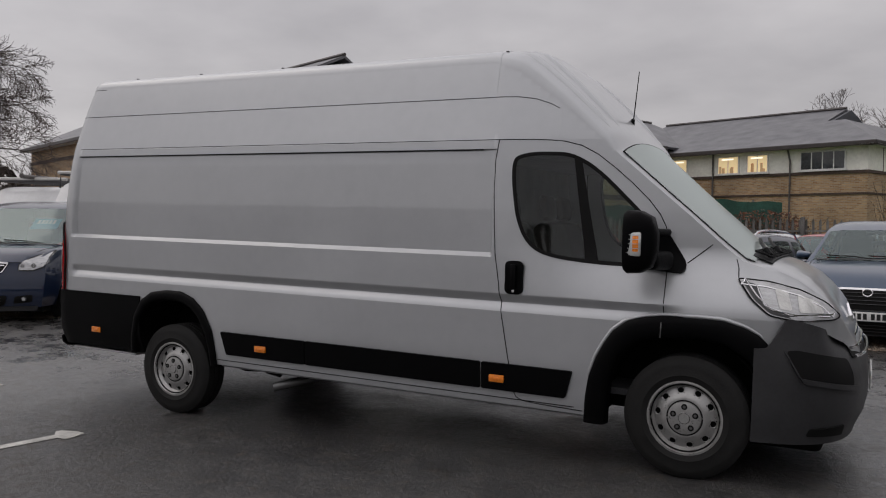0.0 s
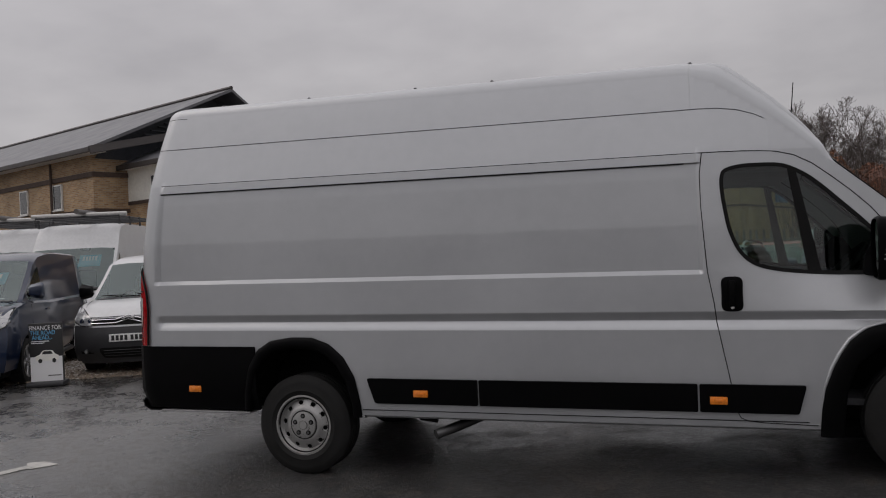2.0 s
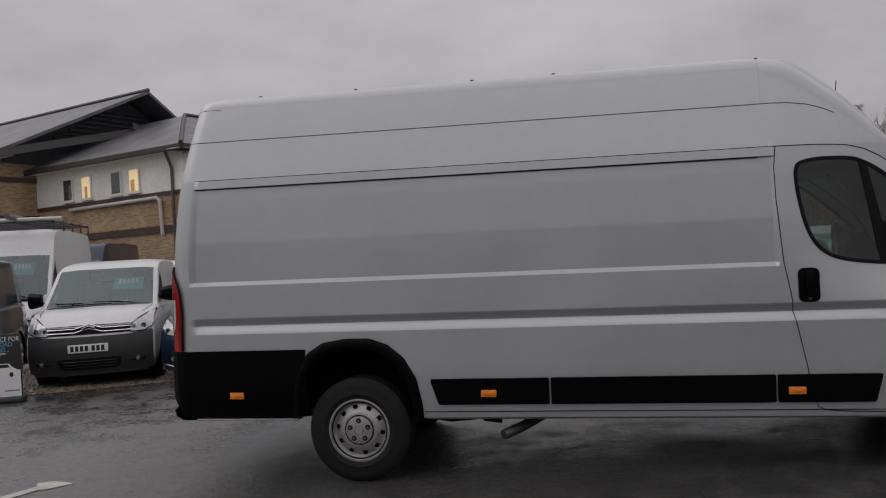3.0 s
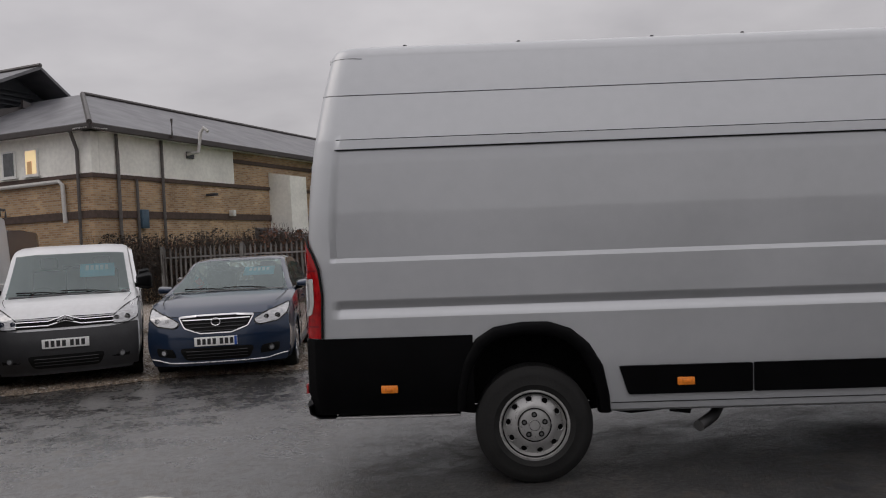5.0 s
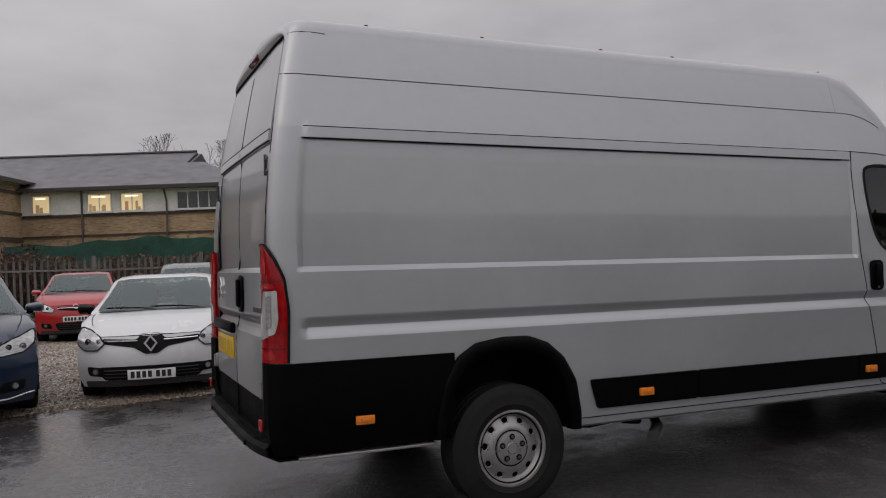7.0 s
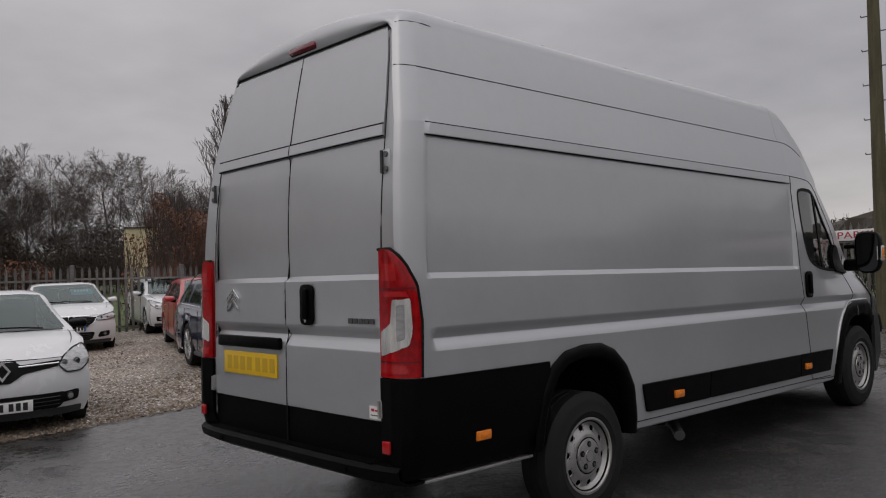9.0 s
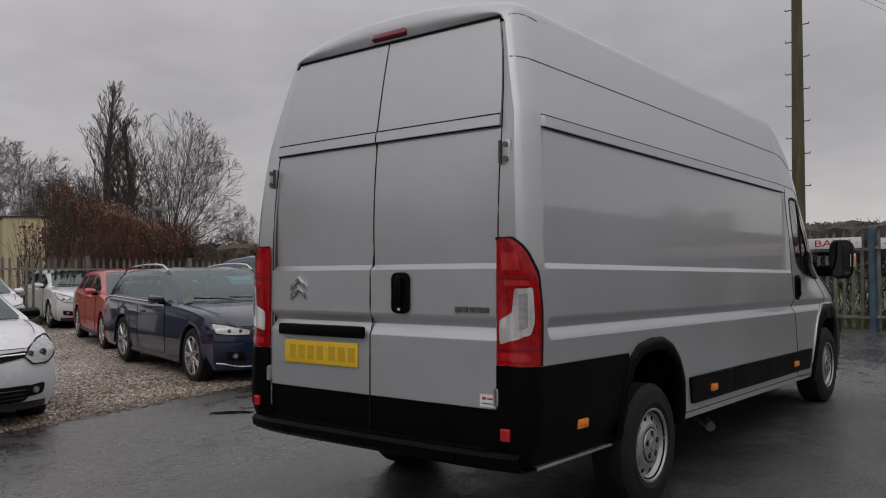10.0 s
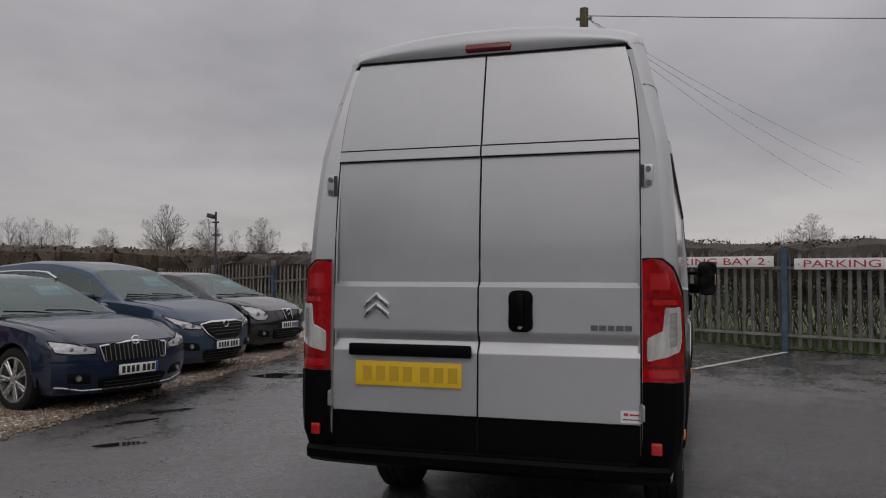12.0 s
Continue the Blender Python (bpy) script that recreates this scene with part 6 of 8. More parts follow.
        return bend((-xf + L * u, y, z)) + Vector((o, 0, o * 0.5 if u < 1 else 0))
    zt = zn - 0.02
    shapes = {
        "slim": [(-0.40, zt), (0.40, zt), (0.36, zt - 0.06), (0, zt - 0.09), (-0.36, zt - 0.06)],
        "wide": [(-0.49, zt + 0.02), (-0.25, zt + 0.035), (0.25, zt + 0.035), (0.49, zt + 0.02), (0.41, zt - 0.12), (0.20, zt - 0.19), (-0.20, zt - 0.19), (-0.41, zt - 0.12)],
        "tall": [(-0.47, zt + 0.01), (0, zt + 0.04), (0.47, zt + 0.01), (0.43, zt - 0.17), (-0.43, zt - 0.17)],
        "shield": [(-0.14, zt + 0.05), (0.14, zt + 0.05), (0.11, zt - 0.13), (0, zt - 0.27), (-0.11, zt - 0.13)],
        "band": [(-hw * 0.64, zt + 0.005), (-0.17, zt - 0.015), (-0.10, zt + 0.045), (0.10, zt + 0.045), (0.17, zt - 0.015), (hw * 0.64, zt + 0.005), (hw * 0.66, zt - 0.05), (0.20, zt - 0.10), (0.07, zt - 0.18), (-0.07, zt - 0.18), (-0.20, zt - 0.10), (-hw * 0.66, zt - 0.05)],
        "winged": [(-0.52, zt), (-0.3, zt + 0.03), (0.3, zt + 0.03), (0.52, zt), (0.44, zt - 0.13), (0.26, zt - 0.24), (-0.26, zt - 0.24), (-0.44, zt - 0.13)],
        "van_bar": [(-0.60, zt + 0.01), (0.60, zt + 0.01), (0.58, zt - 0.09), (-0.58, zt - 0.09)],
    }
    gp = rounded(shapes[grille], 0.02, 2)
    bm = patch(gp, lambda y, z: face(y, z, 0.010), 22, 5)
    g = part("grille", thicken(bm, 0.012), GAP, car, "dark front grille", smooth=50)
    if grille in ("wide", "tall", "shield", "winged"):
        part("grille_surround", thicken(ring_patch(gp, shrink(gp, 0.014), lambda y, z: face(y, z, 0.020)), 0.010), CHROME, g, smooth=0)
    if grille == "tall":
        for i in range(15):
            y = -0.40 + i * 0.0571
            part("grille_slat", tube([face(y, zt + 0.01, 0.018), face(y, zt - 0.16, 0.018)], 0.0045, 5), NUT, g)
    elif grille in ("wide", "winged"):
        for k in range(4):
            z = zt - 0.02 - k * 0.045
            w = 0.43 - 0.035 * k - (0.05 if k > 2 else 0)
            part("grille_slat", tube([face(-w + 2 * w * i / 10, z, 0.018) for i in range(11)], 0.010 if k == 0 and grille == "wide" else 0.005, 5), CHROME if k == 0 and grille == "wide" else DARK_TRIM, g)
    elif grille == "van_bar":
        for dz in (-0.012, -0.062): part("grille_slat", tube([face(-0.57 + 1.14 * i / 12, zt + dz + 0.05 * step(0.2, 0, abs(-0.57 + 1.14 * i / 12)), 0.020) for i in range(13)], 0.009, 5), CHROME, g)
    elif grille == "slim":
        part("grille_bar", tube([face(-0.38 + 0.76 * i / 10, zt - 0.025, 0.020) for i in range(11)], 0.009, 5), CHROME, g)
    elif grille == "band":
        for sg in (-1, 1):
            part("grille_bar", tube([face(sg * (0.15 + (hw * 0.62 - 0.15) * i / 6), zt - 0.028 + 0.006 * i / 6, 0.024) for i in range(7)], 0.009, 5), CHROME, g)
    if badge == "diamond":
        part("badge", prism([(0, -0.10), (0.075, 0), (0, 0.10), (-0.075, 0), (-0.05, 0), (0, 0.066), (0.05, 0), (0, -0.066), (-0.05, 0), (-0.075, 0)], 0, 0.02, "yz"), CHROME, car, m=Matrix.Translation(face(0, zt - 0.06, 0.024)))
    else: face_badge(badge, car, Matrix.Translation(face(0, zt - (0.05 if grille == "wide" else 0.015 if grille == "winged" else -0.03 if grille == "tall" else 0.0), 0.030)))
    for sg in (-1, 1):
        lp = rounded([(hw * a, zt + b) for a, b in LAMPS[lamp]], 0.025, 2)
        lf = lambda y, z: face(sg * y, z, 0.012) + Vector((0, sg * 0.006, 0))
        h = part("headlamp", thicken(patch(lp, lf, 14, 6), 0.02), HEADLAMP, car, "clear headlamp", smooth=60)
        part("headlamp_rim", ring_patch(lp, shrink(lp, 0.012), lambda y, z: lf(y, z) + Vector((0.004, sg * 0.002, 0.001))), GAP, h, smooth=0)
        for f, r in ((0.68, 0.030), (0.83, 0.036)) if lamp != "slit" else ((0.66, 0.022), (0.80, 0.022)):
            cpt = lf(hw * f, zt - 0.025)
            ax = Vector((1, sg * (0.15 + 0.5 * (f - 0.5)), 0)).normalized()
            part("reflector_bowl", rod(cpt - ax * 0.01, cpt + ax * 0.008, r, r, 16), CHROME, h)
            part("bulb", rod(cpt, cpt + ax * 0.012, r * 0.55, r * 0.42, 12), CHROME, h)
        zf = 0.40 if kind != "suv" else 0.46
        fog = rounded([(hw * 0.58, zf - 0.08), (hw * 0.84, zf - 0.06), (hw * 0.86, zf + 0.05), (hw * 0.62, zf + 0.03)], 0.03, 2)
        f = part("fog_recess", thicken(patch(fog, lambda y, z: face(sg * y, z, 0.006), 6, 3), 0.01), GAP, car, smooth=60)
        p = face(sg * hw * 0.74, zf - 0.01, 0.012)
        part("fog_lamp", rod(p, p + Vector((0.014, sg * 0.004, 0)), 0.038, 0.034, 14), DARK_TRIM, f)
        part("fog_lens", rod(p, p + Vector((0.017, sg * 0.005, 0)), 0.028, 0.026, 12), HEADLAMP, f)
        # mirror: rounded shell on a short foot
        xm = -xf + L * (u1 - (0.105 if kind not in ("van", "high") else 0.05))
        zm = deck(frac(xm)) + (0.06 if kind not in ("van", "high") else 0.14)
        mh = 0.065 if kind not in ("van", "high") else 0.12
        bm = box(-0.075, 0.085, -0.105, 0.105, -mh, mh, 0.05, 3)
        for v in bm.verts:
            if v.co.x > 0: v.co.z *= 0.72; v.co.y *= 0.9
            if v.co.y * sg < 0: v.co.z *= 0.8
        mm = part("mirror", bm, BLACK_TRIM if mirror == "black" else body, car, m=Matrix.Translation((xm, sg * (hw + 0.055), zm)))
        part("mirror_arm", rod((0.01, -sg * 0.12, -0.05), (0.0, -sg * 0.02, -0.04), 0.03, 0.025, 8), BLACK_TRIM, mm)
        part("mirror_glass", box(-0.079, -0.074, -0.085, 0.085, -mh * 0.75, mh * 0.75), MIRROR, mm)
        # rear lamps
        rl = rounded([(hw * 0.66, deck(0.02) - 0.20), (hw * 0.97, deck(0.02) - 0.22), (hw * 0.97, deck(0.02) - 0.02), (hw * 0.70, deck(0.02) - 0.04)], 0.03, 2)
        part("tail_lamp", thicken(patch(rl, lambda y, z: bend((-xf, sg * y, z)) + Vector((-0.008, 0, 0)), 6, 3), 0.015), RED_LENS, car)
        # side trims: door joints, handles, sill
        ys = lambda z: sg * (hw * (1.0 if z < 0.62 else 0.985) + 0.001)
        for u in [K["side"][1] - 0.015] + [p for p in K["pillars"]]:
            xx = -xf + L * u
            part("door_joint", tube([(xx + 0.02, ys(0.3), 0.30), (xx, ys(0.5), 0.55), (xx - 0.03, sg * hw * 0.975, deck(u) - 0.05)], 0.004, 5), GAP, car)
        for u in [p + 0.025 for p in K["pillars"]] or [0.57]:
            part("door_handle", box(-0.09, 0.09, -0.012, 0.012, -0.014, 0.014, 0.008), body, car, m=Matrix.Translation((-xf + L * u + 0.08, sg * (hw * 0.992), deck(u) - 0.13)))
        part("sill", tube([(rx + R + 0.1, sg * hw * 0.95, 0.24), (fx - R - 0.1, sg * hw * 0.95, 0.24)], 0.04, 8), BLACK_TRIM if lower_black else DARK_TRIM, car)
        for ax in (fx, rx):
            q = [(ax + (R + 0.062) * math.cos(radians(a)), sg * (hw * 0.985), R * 0.98 + (R + 0.062) * math.sin(radians(a))) for a in range(-10, 191, 10)]
            part("arch_edge", tube([bend(v) for v in q], 0.012, 5), BLACK_TRIM if kind in ("suv", "van", "high") else body, car, smooth=60)
            bm = grid(lambda a, y: (ax + (R + 0.055) * math.cos(radians(a)), sg * y, R * 0.98 + (R + 0.055) * math.sin(radians(a))), [-20 + 11 * i for i in range(21)], [hw * 0.55, hw * 0.97])
            part("wheel_well", bm, UNDERSIDE, car, smooth=60)
        if rails:
            part("roof_rail", tube([(-xf + L * u, sg * (hw * 0.70), roof(u) + (0.045 if 0.1 < u < 0.47 else 0.0)) for u in (0.06, 0.11, 0.2, 0.3, 0.4, 0.46, 0.50)], 0.016, 8), CHROME, car, "bright roof rail")
        if trim:
            part("window_trim", tube([(-xf + L * (K["side"][0] + (K["side"][1] - K["side"][0]) * i / 10), sg * (hw * 0.935 + 0.006), deck(K["side"][0] + (K["side"][1] - K["side"][0]) * i / 10) + 0.015) for i in range(11)], 0.008, 5), CHROME, car)
    # bumper intake, splitter, plate
    zi = {"suv": 0.38, "estate": 0.37}.get(kind, 0.44)
    wi = 0.72 if grille == "band" else 0.52
    ip = rounded([(-hw * wi, zi), (hw * wi, zi), (hw * (wi - 0.08), zi - 0.16), (-hw * (wi - 0.08), zi - 0.16)], 0.05, 2)
    if lower_black:
        bp = rounded([(-hw * 0.985, zn - 0.10), (-hw * 0.62, zn - 0.14), (hw * 0.62, zn - 0.14), (hw * 0.985, zn - 0.10), (hw * 0.97, 0.24), (-hw * 0.97, 0.24)], 0.03, 2)
        b = part("front_bumper", thicken(patch(bp, lambda y, z: face(y, z, 0.010), 24, 6), 0.02), NOSE_PLASTIC, car, "dark grey plastic bumper", smooth=50)
    it = part("bumper_intake", thicken(patch(ip, lambda y, z: face(y, z, 0.014), 14, 3), 0.01), GAP, car, smooth=50)
    for k in (0.04, 0.08, 0.12): part("intake_slat", tube([face(-hw * (wi - 0.1) + 2 * hw * (wi - 0.1) * i / 10, zi - k, 0.018) for i in range(11)], 0.005, 4), DARK_TRIM, it)
    if trim:
        part("splitter", tube([face(hw * (-0.95 + 1.9 * i / 20), 0.25 + 0.05 * step(0.62, 0.95, abs(-0.95 + 1.9 * i / 20)), 0.012) for i in range(21)], 0.009, 6), ALLOY, car)
    else:
        sp = rounded([(-hw * 0.90, 0.275), (hw * 0.90, 0.275), (hw * 0.88, 0.205), (-hw * 0.88, 0.205)], 0.02, 2)
        part("splitter", thicken(patch(sp, lambda y, z: face(y, z, 0.008), 16, 2), 0.012), DARK_TRIM, car, smooth=60)
    for sg in (-1, 1):
        part("bonnet_joint", tube([(-xf + L * (u1 + (0.94 - u1) * i / 8), sg * hw * (0.86 - 0.12 * (i / 8) ** 2), deck(u1 + (0.94 - u1) * i / 8) + 0.001) for i in range(8)], 0.0035, 4), GAP, car)
    if plate:
        zp = {"suv": 0.45, "van": 0.58, "high": 0.58, "estate": 0.455}.get(kind, 0.52)
        if grille == "band": zp = 0.345
        p = part("number_plate", box(0, 0.012, -0.26, 0.26, -0.056, 0.056, 0.004), WHITE_PLATE, car, "white number plate with dark bars", m=Matrix.Translation(face(0, zp, 0.03)))
        for i in range(7):
            o = -0.195 + i * 0.062 + (0.025 if i > 3 else 0) - 0.01
            part("plate_bar", box(0.012, 0.0135, o - 0.021, o + 0.021, -0.037, 0.037), INK, p)
        if blue_band: part("plate_band", box(0.012, 0.0135, 0.225, 0.257, -0.054, 0.054), BLUE_BAND, p)
    # scuttle and wipers along the foot of the screen
    us = u1 - 0.004
    sc = lambda y, d: bend((-xf + L * (us + d), y, max(deck(us + d), roof(us + d)) + 0.012 * (1 - (y / hw) ** 2) + 0.010))
    part("scuttle", thicken(grid(sc, [hw * (-0.80 + 1.6 * i / 14) for i in range(15)], [0.0, 0.016]), 0.006), DARK_TRIM, car, smooth=60)
    for y0, y1 in ((0.50, -0.10), (-0.05, -0.62)):
        sw = lambda y, d: bend((-xf + L * (us - d), y, roof(us - d) + 0.020))
        part("wiper", tube([sw(y0, 0.0), sw(y0 * 0.6 + y1 * 0.4, 0.010), sw(y1, 0.014)], 0.009, 5), BLACK_TRIM, car)
    # dashboard and steering wheel behind the screen, and a price card where there is one
    part("dashboard", box(-xf + L * (u1 - 0.12), -xf + L * (u1 - 0.015), -hw * 0.80, hw * 0.80, deck(u1) - 0.20, deck(u1) - 0.03, 0.03), CABIN, car)
    ms = Matrix.Translation((-xf + L * (u1 - 0.155), -0.36, deck(u1) - 0.06)) @ Matrix.Rotation(radians(-62), 4, "Y")
    part("steering_wheel", tube([(0.18 * math.cos(a), 0.18 * math.sin(a), 0) for a in [2 * math.pi * i / 20 for i in range(20)]], 0.015, 6, closed=True), CABIN, car, smooth=60, m=ms)
    um = top_f + 0.03
    part("rear_view_mirror", box(-0.015, 0.015, -0.11, 0.11, -0.03, 0.03, 0.012), CABIN, car, m=Matrix.Translation((-xf + L * um - 0.05, 0, roof(um) - 0.10)))
    if card:
        uc = (top_f + u1) / 2 - 0.02
        xc, zc = -xf + L * uc, roof(uc)
        sl = math.atan2((roof(uc + 0.02) - roof(uc - 0.02)), 0.04 * L)
        m = Matrix.Translation((xc - 0.03, 0.34, zc - 0.02)) @ Matrix.Rotation(-sl, 4, "Y")
        cd = part("price_card", box(-0.15, 0.15, -0.22, 0.22, -0.002, 0.002), CYAN_PRINT, car, "pale cyan price card with bars", m=m)
        for i in range(5): part("price_bar", box(-0.11, 0.0, -0.15 + i * 0.062, -0.11 + i * 0.062, 0.002, 0.004), WHITE_PRINT, cd)
    if extra: extra(car, face, deck, roof, xf, hw, L)
    return car


def car_wheel(car, x, y, R, side, spokes):
    w = 0.10
    rr = R * 0.70
    m = Matrix.Translation((x, y - side * 0.095, R)) @ Matrix.Rotation(0 if side > 0 else math.pi, 4, "Z")
    key = (round(R, 3), spokes)
    if key not in WHEEL_MESH:
        t = part("wheel", lathe([(rr, -w * 0.9), (R * 0.86, -w), (R * 0.97, -w * 0.9), (R, -w * 0.7), (R, w * 0.7), (R * 0.97, w * 0.92), (R * 0.86, w), (rr + 0.012, w * 0.97), (rr, w * 0.88)], 36), RUBBER, car, "black tyre on an alloy wheel", smooth=35, m=m)
        bm = lathe([(rr, w * 0.9), (rr + 0.006, w * 0.98), (rr - 0.012, w * 0.96), (rr - 0.02, w * 0.5), (rr - 0.025, -w * 0.8)], 36)
        rim = part("rim", bm, ALLOY, t, "silver alloy wheel", smooth=40)
        part("brake_disc", lathe([(rr * 0.72, -0.01), (rr * 0.72, 0.01), (0, 0.01)], 24), NUT, rim, smooth=30)
        part("rim_back", lathe([(rr - 0.02, -0.05), (0, -0.05)], 24), GAP, rim)
        for k in range(spokes):
            a = 2 * math.pi * k / spokes
            for da in (-0.10, 0.10):
                p0 = Vector((0.05 * math.cos(a), w * 0.80, 0.05 * math.sin(a)))
                p1 = Vector(((rr - 0.012) * math.cos(a + da), w * 0.86, (rr - 0.012) * math.sin(a + da)))
                part("spoke", tube([p0, p1], 0.017, 6, radii=[0.024, 0.015]), ALLOY, rim, smooth=60)
        part("wheel_centre", lathe([(0.062, w * 0.70), (0.06, w * 0.9), (0.03, w * 0.96), (0, w * 0.96)], 20), ALLOY, rim, smooth=40)
        WHEEL_MESH[key] = t
        return t
    t = WHEEL_MESH[key]
    made = {}
    for o in (t, *t.children_recursive):
        made[o] = o.copy()
        scene.collection.objects.link(made[o])
        made[o].parent = made.get(o.parent, car)
    made[t].matrix_basis = m
    return made[t]


ROW = "cars for sale on the gravel"
make_car("estate_car", "estate", "navy", (-2.78, 10.72), -102.5, "navy estate car with bright roof rails and alloys", 4.86, 1.86, 1.45, 2.84, 0.86, 0.345, 7, "tall", "ring", card=True, rails=True, trim=True, group=ROW, lamp="slit")
make_car("suv_car", "suv", "slate", (-0.08, 11.30), -94, "slate blue SUV with a dark mesh grille", 4.55, 1.84, 1.62, 2.70, 0.95, 0.355, 5, "winged", "ring", card=True, group=ROW, blue_band=False, lamp="wing")
make_car("small_hatchback", "hatch", "black", (2.62, 11.75), -95, "black small hatchback with a shield grille", 4.06, 1.72, 1.41, 2.51, 0.85, 0.31, 5, "shield", "ring", card=True, group=ROW, lamp="round")
make_car("white_hatchback", "hatch", "white", (-6.58, 10.58), -99, "white hatchback with a black grille bar", 4.06, 1.73, 1.43, 2.59, 0.83, 0.31, 5, "band", "diamond", group=ROW, blue_band=False, lamp="round", mirror="black")
make_car("saloon_car", "hatch", "blue", (-8.56, 9.82), -82, "dark blue family car with a chrome grille", 4.83, 1.86, 1.52, 2.74, 0.98, 0.335, 5, "wide", "ring", card=True, trim=True, group=ROW)
make_car("compact_van", "van", "dirty_white", (-10.28, 9.46), -67, "white compact van with grey bumpers and price card", 4.38, 1.76, 1.78, 2.73, 0.90, 0.315, 5, "van_bar", "arrows", card=True, lower_black=True, lamp="tall", mirror="black", group=ROW, category="van", blue_band=False)
make_car("navy_van", "van", "navy", (-11.73, 7.35), -61, "navy medium van with price card", 4.9, 1.98, 1.88, 2.93, 1.0, 0.32, 5, "wide", "ring", card=True, group=ROW, category="van", blue_band=False, lamp="tall")
make_car("red_small_car", "hatch", "red", (-7.55, 19.9), -93, "red small hatchback parked by the fence", 3.95, 1.72, 1.48, 2.49, 0.83, 0.31, 5, "slim", "ring", group="cars by the fence")
make_car("grey_people_carrier", "suv", "grey", (-5.1, 20.2), -95, "dark grey people carrier parked by the fence", 4.5, 1.82, 1.60, 2.7, 0.9, 0.325, 5, "slim", "ring", group="cars by the fence")
make_car("white_family_hatchback", "hatch", "white", (-3.2, 19.1), -104, "white family hatchback with a dark winged grille", 4.46, 1.795, 1.42, 2.70, 0.93, 0.325, 5, "winged", "ring", card=True, group="cars by the fence", lamp="slit")
make_car("white_coupe_hatchback", "hatch", "white", (0.25, 21.2), -103, "white sloping hatchback by the fence", 4.37, 1.80, 1.39, 2.65, 0.9, 0.325, 5, "slim", "ring", group="cars by the fence")
make_car("red_hatchback", "hatch", "red", (-1.42, 15.7), -108, "red family hatchback on the gravel", 4.34, 1.82, 1.42, 2.64, 0.88, 0.325, 5, "slim", "ring", group="cars by the fence")
make_car("dark_car", "hatch", "black", (-10.75, 16.2), -86, "dark car parked in the second row", 4.2, 1.78, 1.47, 2.6, 0.85, 0.315, 5, "slim", "ring", group="cars by the fence")
make_car("compact_van", "van", "white", (-12.25, 14.25), -67, "white compact van parked behind the first", 4.38, 1.76, 1.84, 2.73, 0.90, 0.315, 5, "van_bar", "arrows", lower_black=True, lamp="tall", mirror="black", group="cars by the fence", category="van", blue_band=False)


def ladder_rack(car, face, deck, roof, xf, hw, L):
    """Tube rack on a van roof."""
    z = roof(0.4) + 0.13
    for sg in (-1, 1):
        part("rack_rail", tube([(-xf + 0.2, sg * hw * 0.8, z), (xf * 0.35, sg * hw * 0.8, z)], 0.030, 8), DARK_TRIM, car, "dark roof rack tube")
    for i in range(5):
        x = -xf + 0.4 + i * (xf * 1.25) / 4
        part("rack_bar", tube([(x, -hw * 0.86, roof(0.4) - 0.05), (x, -hw * 0.86, z), (x, hw * 0.86, z), (x, hw * 0.86, roof(0.4) - 0.05)], 0.025, 8), DARK_TRIM, car)
    part("rack_roller", rod((xf * 0.36, -hw * 0.98, z + 0.05), (xf * 0.36, hw * 0.98, z + 0.05), 0.045, 0.045, 12), PIPE_WHITE, car, "white rack roller")
    part("carried_pipe", tube([(-xf, 0.1, z + 0.10), (xf * 0.55, 0.1, z + 0.10)], 0.055, 10), PIPE_GREY, car, "grey carried pipe")


ROW2 = "tall white vans in the back row"
make_car("rack_van", "high", "dirty_white", (-14.22, 12.25), -67, "white van with a price card and roof rack", 5.0, 2.0, 2.60, 3.1, 0.9, 0.345, 5, "wide", "ring", card=True, lower_black=True, lamp="tall", mirror="black", group=ROW2, category="van", extra=ladder_rack)
make_car("tall_van", "high", "dirty_white", (-16.5, 12.3), -67, "tall white panel van with a white roof rack", 5.5, 2.0, 2.62, 3.4, 0.9, 0.345, 5, "wide", "ring", card=True, lower_black=True, lamp="tall", mirror="black", group=ROW2, category="van", extra=ladder_rack)
make_car("tall_van", "high", "dirty_white", (-18.9, 12.2), -67, "tall white panel van at the end of the row", 5.5, 2.05, 2.50, 3.4, 0.9, 0.345, 5, "wide", "ring", lower_black=True, lamp="tall", mirror="black", group=ROW2, category="van", extra=ladder_rack)
make_car("tall_van", "high", "navy", (-18.7, 20.3), -75, "tall dark blue van behind the white vans", 5.3, 2.0, 2.60, 3.3, 0.9, 0.34, 5, "wide", "ring", lower_black=True, lamp="tall", mirror="black", group=ROW2, category="van")
make_car("tall_van", "high", "dirty_white", (-22.2, 19.8), -78, "white van carrying pipes on its rack", 5.5, 2.05, 2.45, 3.4, 0.9, 0.345, 5, "wide", "ring", lower_black=True, lamp="tall", mirror="black", group=ROW2, category="van", extra=ladder_rack)

# ---- building across the yard ----
BUILDING = Matrix.Translation((-17.55, 25.85, 0)) @ Matrix.Rotation(radians(-20), 4, "Z")  # x along the short fronts, y along the long wing


